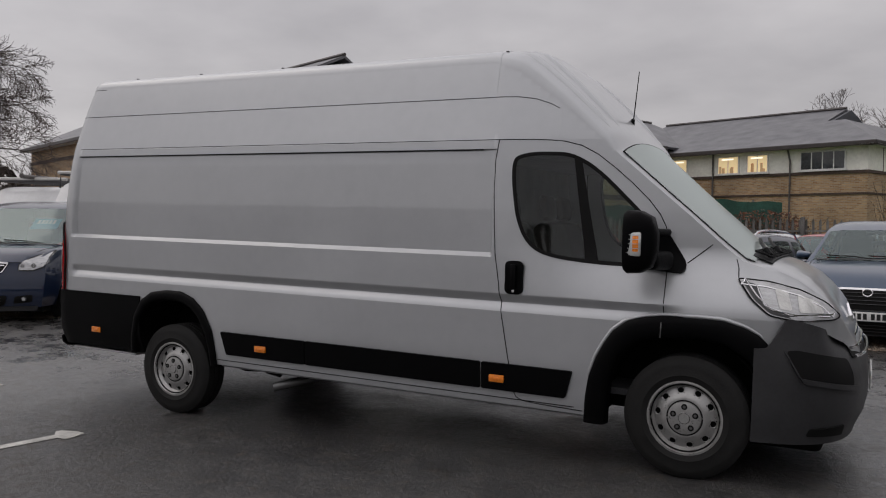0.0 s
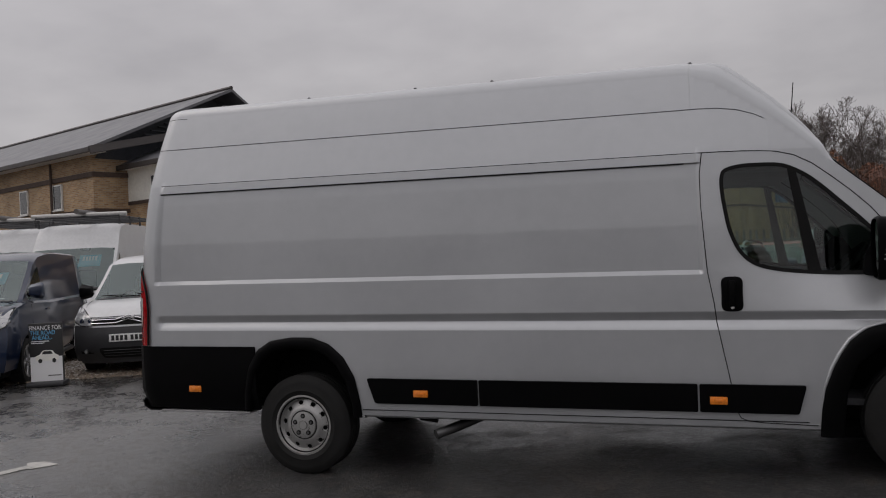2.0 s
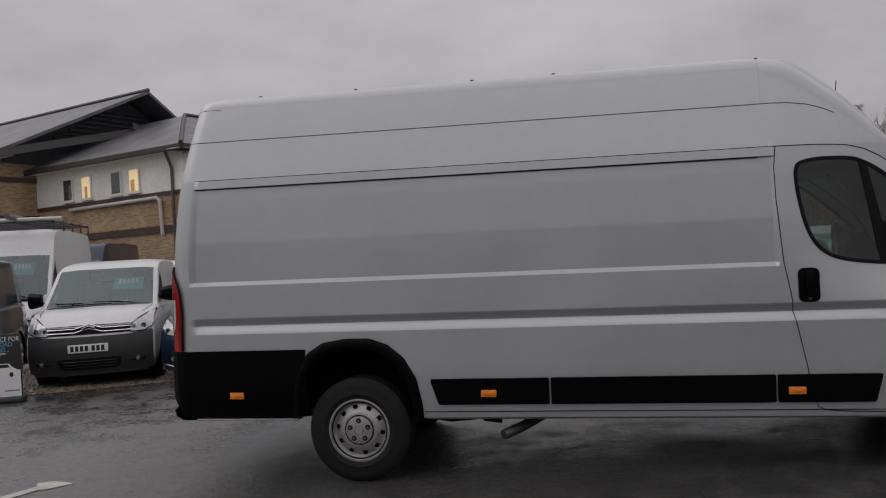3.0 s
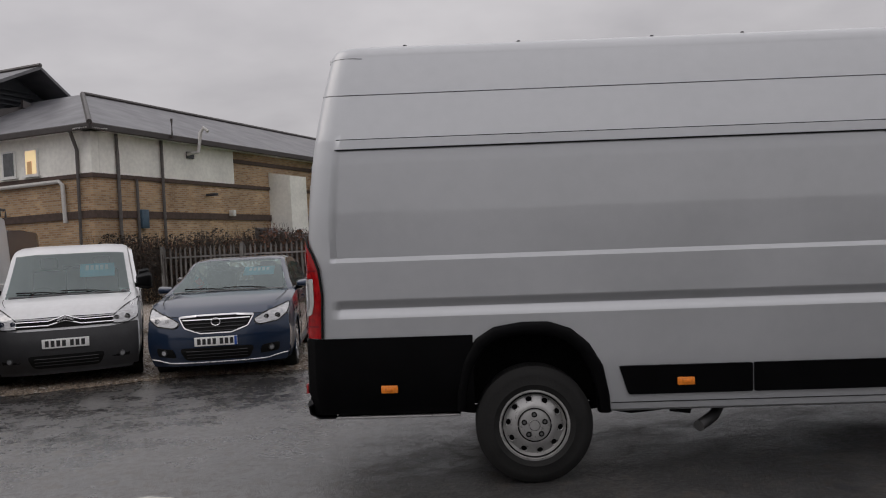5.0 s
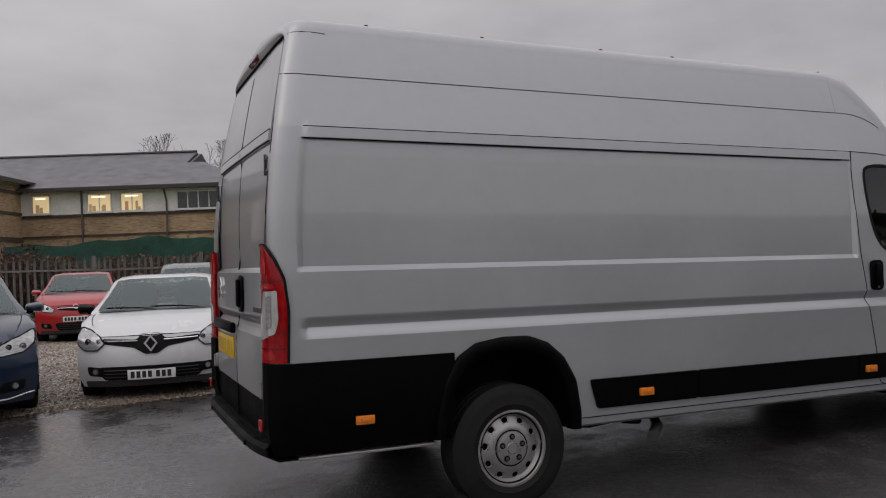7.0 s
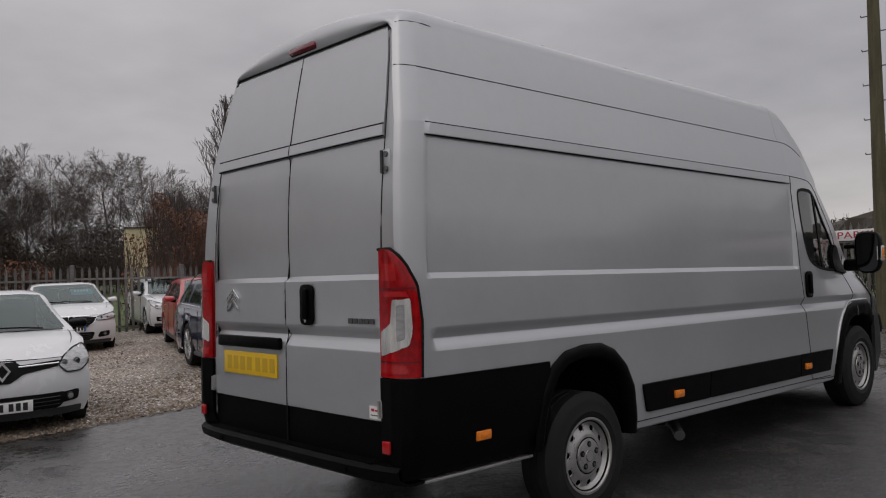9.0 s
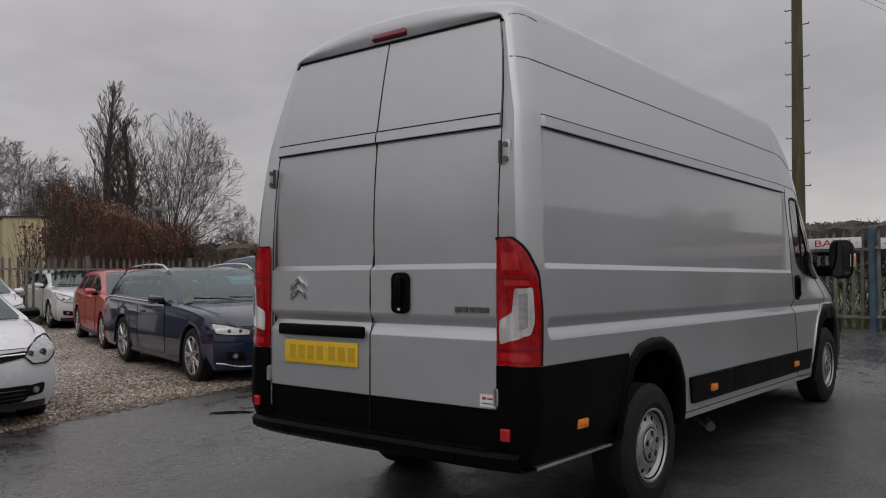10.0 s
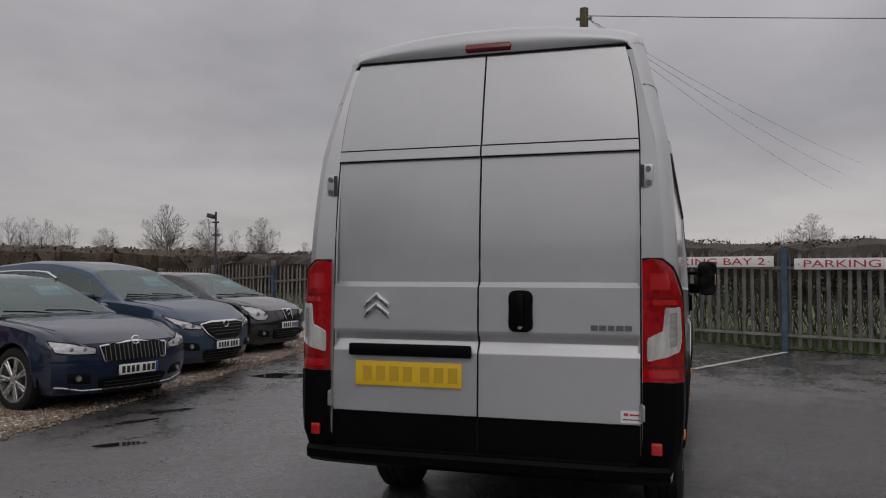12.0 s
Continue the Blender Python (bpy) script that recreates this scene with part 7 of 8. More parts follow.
def build_building():
    b = empty("office_building", BUILDING, "two-storey buff brick building with white cladding and slate roofs", "building")

    def wall(x0, x1, y0, y1, z0, z1, mat, name="wall", label=""):
        return part(name, box(min(x0, x1), max(x0, x1), min(y0, y1), max(y0, y1), z0, z1), mat, b, label, smooth=0)
    # brick bodies
    wall(-8.6, 0, 0.0, 0.35, -0.3, 4.45, BRICK, label="buff brick wall")
    wall(-0.35, 0, 0.35, 7.5, -0.3, 4.45, BRICK)
    wall(-0.35, 0, 7.5, 20.9, -0.3, 5.9, BRICK)
    wall(-0.35, 10.6, 20.9, 21.25, -0.3, 4.30, BRICK)
    wall(10.25, 10.6, 21.25, 33.5, -0.3, 4.30, BRICK)
    wall(-36, -8.6, -1.6, -1.25, -0.3, 6.6, BRICK)
    wall(-8.95, -8.6, -1.25, 9.5, -0.3, 6.6, BRICK)
    wall(-36, -8.95, 9.15, 9.5, -0.3, 6.6, BRICK)
    wall(-9.4, -9.05, 9.5, 33.5, -0.3, 5.9, BRICK)
    wall(-9.05, 10.25, 33.15, 33.5, -0.3, 5.7, BRICK)
    # white upper storey
    wall(-8.6, 0.03, -0.03, 0.30, 4.47, 6.0, CLADDING, "cladding", "off-white upper cladding")
    wall(-0.30, 0.03, 0.31, 7.5, 4.47, 6.0, CLADDING, "cladding")
    wall(0.0, 10.63, 20.87, 21.2, 4.32, 5.65, CLADDING, "cladding")
    wall(10.3, 10.63, 21.21, 33.4, 4.32, 5.65, CLADDING, "cladding")
    # brown bands, a little proud
    for z0, z1 in ((4.38, 4.52), (3.05, 3.30)):
        wall(-8.6, 0.06, -0.06, 0.02, z0, z1, BROWN_BAND, "band", "dark brown brick band")
        wall(-0.02, 0.06, 0.02, 20.9, z0, z1, BROWN_BAND, "band")
    for z0, z1 in ((4.22, 4.36), (3.25, 3.34)):
        wall(0.06, 10.66, 20.83, 20.9, z0, z1, BROWN_BAND, "band")
        wall(10.58, 10.66, 20.9, 33.4, z0, z1, BROWN_BAND, "band")
    wall(0.0, 0.07, 7.5, 20.88, 5.40, 5.55, BROWN_BAND, "band")
    for z0, z1 in ((5.55, 5.75), (4.05, 4.22)):
        wall(-36, -8.54, -1.66, -1.58, z0, z1, BROWN_BAND, "band")
        wall(-8.62, -8.54, -1.58, 0, z0, z1, BROWN_BAND, "band")

    def roof(name, quads, label=""):
        bm = bmesh.new()
        for q in quads: bm.faces.new([bm.verts.new(p) for p in q])
        bmesh.ops.remove_doubles(bm, verts=bm.verts, dist=0.001)
        return part(name, thicken(bm, 0.12), SLATE, b, label, smooth=0)
    # low wing: hip at the corner, ridge along the long wing
    e = 6.02
    roof("roof", [[(0.55, -0.55, e), (0.55, 26.5, e), (-4.7, 26.5, 8.3), (-4.7, 4.4, 8.3)],
                  [(0.55, -0.55, e), (-4.7, 4.4, 8.3), (-9.6, 4.4, 8.3), (-9.6, -0.55, e)],
                  [(-4.7, 4.4, 8.3), (-4.7, 26.5, 8.3), (-9.9, 26.5, e), (-9.9, 4.4, 8.3)]], "wet grey slate roof")
    # back wing with a gablet
    e2, zr, yr, xr = 5.62, 8.12, 27.2, 7.1
    zg = 7.25
    yg = (zr - zg) / (zr - e2) * (yr - 20.35)
    roof("roof", [[(-4.0, 20.35, e2), (11.2, 20.35, e2), (xr + 0.9, yr - yg, zg), (xr, yr - yg, zg), (xr, yr, zr), (-4.0, yr, zr)],
                  [(11.2, 20.35, e2), (11.2, 34, e2), (xr + 0.9, yr + yg, zg), (xr + 0.9, yr - yg, zg)],
                  [(-4.0, 34, e2), (11.2, 34, e2), (xr + 0.9, yr + yg, zg), (xr, yr + yg, zg), (xr, yr, zr), (-4.0, yr, zr)]], "wet grey slate roof")
    part("gablet", prism([(yr - yg, zg - 0.05), (yr + yg, zg - 0.05), (yr, zr - 0.1)], xr + 0.1, xr + 0.25, "yz"), LOUVRE, b, "dark louvred gablet", smooth=0)
    # high gabled block
    roof("roof", [[(-36, -2.3, 6.6), (-7.6, -2.3, 6.6), (-6.3, 3.9, 9.55), (-36, 3.9, 9.55)],
                  [(-36, 10.1, 6.6), (-7.6, 10.1, 6.6), (-6.3, 3.9, 9.55), (-36, 3.9, 9.55)]], "wet grey slate roof of the higher block")
    bm = bmesh.new()
    bm.faces.new([bm.verts.new(p) for p in ((-8.55, -1.5, 6.3), (-8.55, 9.4, 6.3), (-8.3, 8.6, 7.25), (-7.9, 3.9, 9.35), (-8.3, -0.8, 7.2))])
    part("gable_wall", thicken(bm, 0.1), LOUVRE, b, "dark clad gable end", smooth=0)
    for i in range(9):
        z = 7.2 + i * 0.19
        h = (9.35 - z) / 2.3 * 4.0
        part("louvre", box(-8.12 + i * 0.03, -8.02 + i * 0.03, 3.9 - h, min(3.9 + h, 8), z, z + 0.05), LOUVRE, b, m=None, smooth=0)
    for y0, y1 in ((-2.3, 3.9), (10.1, 3.9)):
        part("barge_board", prism([(0, -0.30), (0, 0.02), (1, 0.02), (1, -0.30)], -0.04, 0.04), FASCIA, b, "dark barge board", smooth=0,
             m=Matrix(((-7.6 * 0 + 1.3, 1, 0, -7.6), (y1 - y0, 0, 0, y0), (2.95, 0, 1, 6.62), (0, 0, 0, 1))))
    # gutters and fascias
    for a, c, z in (((0.5, -0.5), (0.5, 20.3), 5.93), ((-8.6, -0.5), (0.5, -0.5), 5.93), ((0.6, 20.3), (11.15, 20.3), 5.53), ((11.15, 20.3), (11.15, 33.5), 5.53), ((-36, -2.28), (-7.6, -2.28), 6.5)):
        x0, x1, y0, y1 = min(a[0], c[0]) - 0.05, max(a[0], c[0]) + 0.05, min(a[1], c[1]) - 0.05, max(a[1], c[1]) + 0.05
        part("gutter", box(x0, x1, y0, y1, z - 0.1, z + 0.12, 0.03), FASCIA, b, "dark brown gutter", smooth=0)
        if abs(a[0] - c[0]) > abs(a[1] - c[1]): part("soffit", box(x0, x1, y0 + 0.1, y0 + 0.75, z - 0.06, z - 0.02), UPVC, b, smooth=0)
        elif a[0] > 5: part("soffit", box(x0 - 0.65, x1 - 0.1, y0, y1, z - 0.06, z - 0.02), UPVC, b, smooth=0)
        else: part("soffit", box(x0 - 0.65, x1 - 0.1, y0, y1, z - 0.06, z - 0.02), UPVC, b, smooth=0)
    for pts in ([(-4.7, 4.4, 8.33), (-4.7, 26.5, 8.33)], [(-4.0, 27.2, 8.15), (7.1, 27.2, 8.15)], [(-36, 3.9, 9.58), (-6.3, 3.9, 9.58)], [(0.55, -0.55, 6.05), (-4.7, 4.4, 8.33)]):
        part("ridge_tile", tube(pts, 0.09, 6), FASCIA, b, "dark ridge tiles")

    def window(axis, at, face, z0, z1, w, panes, lit):
        """A framed window let into a wall; axis: the way it runs."""
        o = Matrix.Translation((at, face, 0)) if axis == "x" else Matrix.Translation((face, at, 0)) @ Matrix.Rotation(radians(90), 4, "Z")
        f = part("window", box(-w / 2, w / 2, -0.05, 0.02, z0, z1), UPVC, b, "white framed window, " + ("lit from inside" if lit else "unlit"), smooth=0, m=o)
        step_w = (w - 0.08) / panes
        for i in range(panes):
            x = -w / 2 + 0.04 + i * step_w
            part("pane", box(x + 0.03, x + step_w - 0.03, -0.058, -0.052, z0 + 0.06, z1 - 0.06), PANE_LIT if lit else PANE_DARK, f, smooth=0)
            if lit:
                rnd = random.Random(int(at * 10 + i))
                for _ in range(2):
                    q = x + 0.05 + rnd.random() * (step_w - 0.3)
                    hgt = rnd.uniform(0.12, 0.5) * (z1 - z0)
                    part("room_furniture", box(q, q + rnd.uniform(0.08, 0.2), -0.064, -0.06, z0 + 0.06, z0 + 0.06 + hgt), ROOM, f, smooth=0)
        if lit and w > 0.8: part("strip_lamp", box(-w * 0.3, w * 0.25, -0.064, -0.06, z1 - 0.20, z1 - 0.13), STRIP_LIGHT, f, smooth=0)
        part("window_sill", box(-w / 2 - 0.06, w / 2 + 0.06, -0.12, 0.0, z0 - 0.05, z0), UPVC, f, smooth=0)
    for at, lit in ((-6.5, False), (-5.36, True), (-3.6, False), (-2.57, True)): window("x", at, -0.04, 4.62, 5.52, 0.62, 1, lit)
    for at, w, n, lit in ((1.0, 0.9, 1, True), (3.8, 1.2, 2, True), (5.38, 1.15, 2, True), (8.6, 2.15, 4, False)): window("x", at, 20.86, 4.42, 5.34, w, n, lit)
    for at in (15.6, 17.4): window("y", at, 0.045, 4.15, 5.15, 0.85, 1, False)
    for at in (-11.5, -14.6, -17.8, -22, -26): window("x", at, -1.62, 4.35, 5.45, 0.75, 1, False)
    window("y", 32.3, 10.64, 4.42, 5.34, 0.8, 1, False)
    bf = part("window", box(10.64, 10.70, 26.7, 28.9, 3.55, 5.62), BLUE_WINDOW, b, "tall blue framed window", smooth=0)
    for y0, y1 in ((26.95, 27.75), (27.85, 28.65)): part("pane", box(10.702, 10.71, y0, y1, 4.35, 5.52), PANE_DARK, bf, smooth=0)
    part("window_rail", box(10.702, 10.74, 26.7, 28.9, 4.2, 4.28), BLUE_WINDOW, bf, smooth=0)
    for y in (22.6, 25.0): part("cladding_joint", box(10.632, 10.645, y, y + 0.06, 4.37, 5.6), BROWN_BAND, b, smooth=0)
    # rendered lift tower on the long wing
    bm = prism([(0.0, 1.9), (0.0, 5.15), (1.1, 4.95), (1.1, 1.9)], 10.0, 11.3)
    part("rendered_bay", bm, CLADDING, b, "grey and white rendered bay", smooth=0)
    part("porch_roof", prism([(0, 2.0), (0, 2.75), (2.4, 2.1), (2.4, 1.9)], 8.8, 11.5), SLATE, b, smooth=0)
    # pipes
    for pts, r, mat in (
        ([(0.12, 1.0, 5.9), (0.10, 1.05, 5.2), (0.10, 1.05, 0)], 0.06, PIPE_GREY),
        ([(0.12, 3.2, 6.0), (0.62, 3.2, 5.95), (0.62, 3.2, 6.6)], 0.05, PIPE_GREY), ([(0.10, 3.2, 5.95), (0.10, 3.2, 0)], 0.055, PIPE_GREY),
        ([(0.09, 1.9, 4.4), (0.09, 1.9, 0)], 0.05, PIPE_GREY), ([(0.1, 13.6, 5.6), (0.1, 13.6, 0)], 0.05, PIPE_GREY), ([(0.45, 16.6, 5.9), (0.1, 16.6, 5.6), (0.1, 16.6, 0)], 0.05, PIPE_GREY),
        ([(-0.4, -0.45, 5.9), (-0.5, -0.10, 5.3), (-0.55, -0.09, 0)], 0.06, PIPE_GREY),
        ([(-6.4, -0.10, 4.28), (-1.35, -0.10, 4.32), (-1.2, -0.10, 4.2), (-1.15, -0.10, 2.95)], 0.07, PIPE_WHITE),
        ([(2.95, 20.80, 5.6), (2.95, 20.80, 0)], 0.05, PIPE_GREY), ([(6.9, 20.80, 5.6), (7.05, 20.80, 4.9), (7.05, 20.80, 0)], 0.05, PIPE_GREY), ([(10.74, 26.4, 5.55), (10.74, 25.5, 4.4), (10.74, 25.5, 0)], 0.06, BROWN_BAND), ([(10.74, 31.9, 5.55), (10.74, 31.0, 4.3), (10.74, 31.0, 0)], 0.06, BROWN_BAND),
        ([(-11.9, -1.72, 6.4), (-11.95, -1.70, 0)], 0.06, BROWN_BAND)):
        part("downpipe", tube(pts, r, 8), mat, b, "white waste pipe" if mat is PIPE_WHITE else "")
    part("flue", tube([(0.1, 4.6, 5.5), (0.55, 4.7, 5.55), (0.62, 4.75, 6.25), (0.75, 4.8, 6.45), (0.9, 4.85, 6.3)], 0.07, 8), PIPE_WHITE, b)
    part("vent_grille", box(0.04, 0.09, 4.6, 5.0, 5.35, 5.6), LOUVRE, b)
    part("meter_box", box(0.06, 0.2, 1.95, 2.3, 2.7, 3.35, 0.02), BLUE_POST, b, "blue-grey wall cabinet")
    part("wall_light", box(0.05, 0.55, 5.6, 5.75, 3.95, 4.05, 0.02), LOUVRE, b)
    part("camera_bracket", box(0.05, 0.3, 7.0, 7.15, 3.2, 3.45, 0.02), UPVC, b)
    part("floodlight", box(0.05, 0.5, 13.3, 13.9, 4.5, 4.75, 0.03), UPVC, b)


build_building()


# ---- cream hut beyond the fence ----
def build_hut():
    h = empty("cream_hut", Matrix.Translation((10.0, 46.7, 0.75)) @ Matrix.Rotation(radians(-20), 4, "Z"), "cream rendered flat-roofed hut beyond the fence", "hut")
    cream = material("cream_render", (0.55, 0.47, 0.30), 0.8, vary=0.1, scale=1)
    part("wall", box(-1.35, 1.35, -1.5, 1.5, -1.2, 3.5), cream, h, smooth=0)
    part("roof", box(-1.42, 1.42, -1.57, 1.57, 3.5, 3.58), FASCIA, h, smooth=0)
    w = part("window", box(0.35, 1.05, -1.54, -1.49, 2.1, 3.1), UPVC, h, smooth=0)
    part("pane", box(0.41, 0.99, -1.56, -1.545, 2.16, 3.04), PANE_DARK, w, smooth=0)


build_hut()


# ---- fences ----
def pale_mesh(h, name):
    """W-section pale with a pointed top."""
    prof = [(-0.034, 0.0), (-0.026, 0.012), (-0.012, 0.012), (0, 0.002), (0.012, 0.012), (0.026, 0.012), (0.034, 0.0)]
    V, F = [], []
    for z, k in ((0, 1), (h - 0.10, 1), (h, 0.12)):
        for x, y in prof: V.append((x * k, y, z - (0.03 * abs(x) / 0.034 if z == h else 0)))
    n = len(prof)
    for r in range(2):
        for i in range(n - 1): F.append((r * n + i, r * n + i + 1, (r + 1) * n + i + 1, (r + 1) * n + i))
    me = bpy.data.meshes.new(name)
    me.from_pydata(V, [], F)
    me.materials.append(GALV)
    return me


def build_fence(name, a, d, bays, label, post_mat, h=1.95, pitch=0.160, bay=2.75, signs=None):
    d = Vector(d).normalized()
    turn = math.atan2(d[1], d[0])
    f = empty(name, Matrix.Translation((a[0], a[1], 0)) @ Matrix.Rotation(turn, 4, "Z"), label, "fence")
    f["kind"] = "structure"
    me = pale_mesh(h - 0.06, name + "_pale")
    rnd = random.Random(len(name))

    def gz(s):
        """Foot of the fence: it falls away towards the far corner."""
        x, y = a[0] + d[0] * s, a[1] + d[1] * s
        return ground_z(x, y) - 0.62 * step(12, 27, x * 0.8 + y * 0.7)
    for i in range(bays + 1):
        s = i * bay
        part("post", box(s - 0.05, s + 0.05, -0.03, 0.07, gz(s) - 0.2, gz(s) + h + 0.02, 0.006), post_mat, f, smooth=0)
        if i < bays:
            for z in (0.24, h - 0.36):
                part("rail", prism([(-0.012, -0.025), (0.012, -0.025), (0.012, 0.025), (-0.012, 0.025)], 0, bay, "yz"), GALV, f, smooth=0,
                     m=Matrix.Translation((s, 0.02, (gz(s) + gz(s + bay)) / 2 + z)) @ Matrix.Rotation(-math.atan2(gz(s + bay) - gz(s), bay), 4, "Y"))
            n = int(bay / pitch)
            for k in range(n):
                x = s + (k + 0.5) * bay / n
                o = new("pale", me)
                o.parent = f
                o.matrix_basis = Matrix.Translation((x, -0.012, gz(x) + 0.06)) @ Matrix.Rotation(radians(rnd.gauss(0, 0.5)), 4, "Y") @ Matrix.Rotation(math.pi, 4, "Z")
    return f


# front fence with bay signs: runs from beside the gate to the far corner
FD = Vector((0.338, 0.941)).normalized()
FA = Vector((5.34, 3.28)) - FD * 2.75 * 3
build_fence("palisade_fence_front", FA, FD, 8, "weathered galvanised palisade fence with blue posts", BLUE_POST, 1.80)
FB = FA + FD * 2.75 * 8
build_fence("palisade_fence_side", FB, FD, 2, "weathered galvanised palisade fence", GALV, 1.95)
FC = FB + FD * 2.75 * 2
BD = (Vector((-16.5, 25.9)) - FC).normalized()
build_fence("palisade_fence_back", FC, BD, 10, "grey galvanised palisade fence behind the cars", GALV, 1.86, pitch=0.170)


def build_sign(i, text):
    s = (i + 0.5) * 2.75
    p = FA + FD * s
    sg = empty("bay_sign", Matrix.Translation((p[0] - FD[1] * 0.06, p[1] + FD[0] * 0.06, ground_z(p[0], p[1]) + 1.555)) @ Matrix.Rotation(math.atan2(FD[1], FD[0]), 4, "Z") @ Matrix.Rotation(math.pi, 4, "Z"),
               "white board with red lettering reading " + text.lower(), "sign", "bay signs on the fence")
    part("board", box(-1.20, 1.20, -0.012, 0.004, -0.098, 0.098, 0.004), WHITE_PLATE, sg)
    lettering(text, 0.18, RED_PRINT, sg, Matrix.Translation((0, -0.0135, -0.004)) @ Matrix.Rotation(radians(90), 4, "X"), squeeze=1.66)
    for x in (-1.12, 1.12): part("fixing", rod((x, -0.02, 0), (x, 0.01, 0), 0.012), NUT, sg)


for i, text in ((4, "PARKING BAY 1"), (3, "PARKING BAY 2"), (2, "PARKING BAY 3")):
    build_sign(i, text)


# ---- poles and wires ----
def build_pole():
    m = Matrix.Translation((5.85, 7.0, ground_z(5.85, 7.0))) @ Matrix.Rotation(radians(0.7), 4, "X")
    p = empty("telegraph_pole", m, "greenish weathered wooden telegraph pole with steps", "pole")
    part("pole", tube([(0, 0, -0.1), (0, 0, 3), (0, 0, 6.65)], 0.12, 14, radii=[0.125, 0.11, 0.085]), POLE_WOOD, p, smooth=60)
    for i in range(12):
        z, s = 2.6 + i * 0.29, 1 if i % 2 else -1
        part("step_iron", tube([(0, s * 0.07, z), (0, s * 0.20, z), (0, s * 0.205, z + 0.03)], 0.011, 6), NUT, p)
    part("top_bracket", box(-0.03, 0.03, -0.16, 0.16, 6.42, 6.47, 0.005), NUT, p)
    top = m @ Vector((0, 0, 6.5))
    for j, (e, sag) in enumerate((((12.0, -30, 6.4), 0.5), ((26, -1.5, 6.0), 0.2), ((26.5, -1.0, 5.6), 0.2), ((27.5, -0.5, 5.2), 0.25))):
        a, b = top, Vector(e)
        pts = [a.lerp(b, k / 14) - Vector((0, 0, sag * 4 * (k / 14) * (1 - k / 14))) for k in range(15)]
        tagged(part("overhead_wire", tube(pts, 0.009 if j == 0 else 0.0035, 5), CABLE), "thin dark overhead wire", "wire", "overhead wires")


def build_flood_pole():
    p = empty("floodlight_pole", Matrix.Translation((10.66, 18.58, ground_z(10.66, 18.58))), "dark floodlight pole by the fence", "floodlight")
    part("pole", tube([(0, 0, 0), (0, 0, 3.12)], 0.032, 8), LOUVRE, p)
    part("lamp_head", box(-0.09, 0.07, 0.04, 0.28, -0.06, 0.07, 0.02), LOUVRE, p, m=Matrix.Translation((0, 0, 2.95)) @ Matrix.Rotation(radians(14), 4, "X"))
    part("bracket", box(-0.02, 0.02, -0.10, 0.12, 2.78, 2.83), LOUVRE, p)
    part("bracket", box(-0.02, 0.02, -0.12, 0.10, 2.40, 2.45), LOUVRE, p)
    q = empty("lamp_column", Matrix.Translation((6.2, 28.6, 0.3)), "thin grey lamp column behind the fence", "lamp post")
    part("column", tube([(0, 0, 0), (0, 0, 3.9)], 0.06, 8, radii=[0.07, 0.05]), GALV, q)
    part("lantern", box(-0.08, 0.3, -0.08, 0.08, 3.25, 3.4, 0.03), GALV, q)


build_pole()
build_flood_pole()


# ---- pavement board ----
def build_board():
    p = (-10.78, 8.42)
    s = empty("advert_board", Matrix.Translation((p[0], p[1], ground_z(*p))) @ Matrix.Rotation(radians(26), 4, "Z") @ Matrix.Diagonal((0.78, 1, 0.95, 1)), "black and white finance advert board on a dark base", "sign board")
    part("base", box(-0.31, 0.31, -0.16, 0.16, 0.0, 0.07, 0.03), DARK_TRIM, s, "rounded weighted base")
    pn = part("panel", box(-0.28, 0.28, -0.02, 0.02, 0.05, 0.90, 0.01), INK, s, "black poster panel")
    part("poster_lower", box(-0.265, 0.265, -0.023, -0.021, 0.07, 0.42), WHITE_PRINT, pn, "pale lower poster")
    face = lambda x, z: Matrix.Translation((x, -0.0225, z)) @ Matrix.Rotation(radians(90), 4, "X")
    lettering("FINANCE FOR", 0.085, WHITE_PRINT, pn, face(0.0, 0.83), extrude=0.001)
    lettering("THE ROAD", 0.085, LIGHT_BLUE_PRINT, pn, face(-0.045, 0.76), extrude=0.001)
    lettering("AHEAD...", 0.085, LIGHT_BLUE_PRINT, pn, face(-0.055, 0.69), extrude=0.001)
    for z, w in ((0.635, 0.30), (0.61, 0.22)): part("print_bar", box(-0.24, -0.24 + w, -0.024, -0.022, z, z + 0.012), WHITE_PRINT, pn)
    part("car_picture", prism(rounded([(-0.17, 0.36), (0.20, 0.36), (0.21, 0.43), (0.15, 0.455), (0.10, 0.51), (-0.05, 0.51), (-0.11, 0.45), (-0.18, 0.43)], 0.02), -0.0255, -0.0235), CLADDING, pn, "printed pale car shape", smooth=0)
    for x in (-0.10, 0.13): part("picture_wheel", rod((x, -0.027, 0.36), (x, -0.0245, 0.36), 0.032, 0.032, 16), INK, pn)
    part("picture_glass", prism(rounded([(-0.07, 0.455), (0.11, 0.455), (0.085, 0.497), (-0.04, 0.497)], 0.01), -0.0268, -0.0256), INK, pn, smooth=0)
    part("print_bar", box(0.02, 0.24, -0.0245, -0.0225, 0.14, 0.155), GALV, pn)


build_board()


# ---- puddles ----
WATER = material("puddle_water", (0.012, 0.012, 0.013), 0.04, spec=0.5)


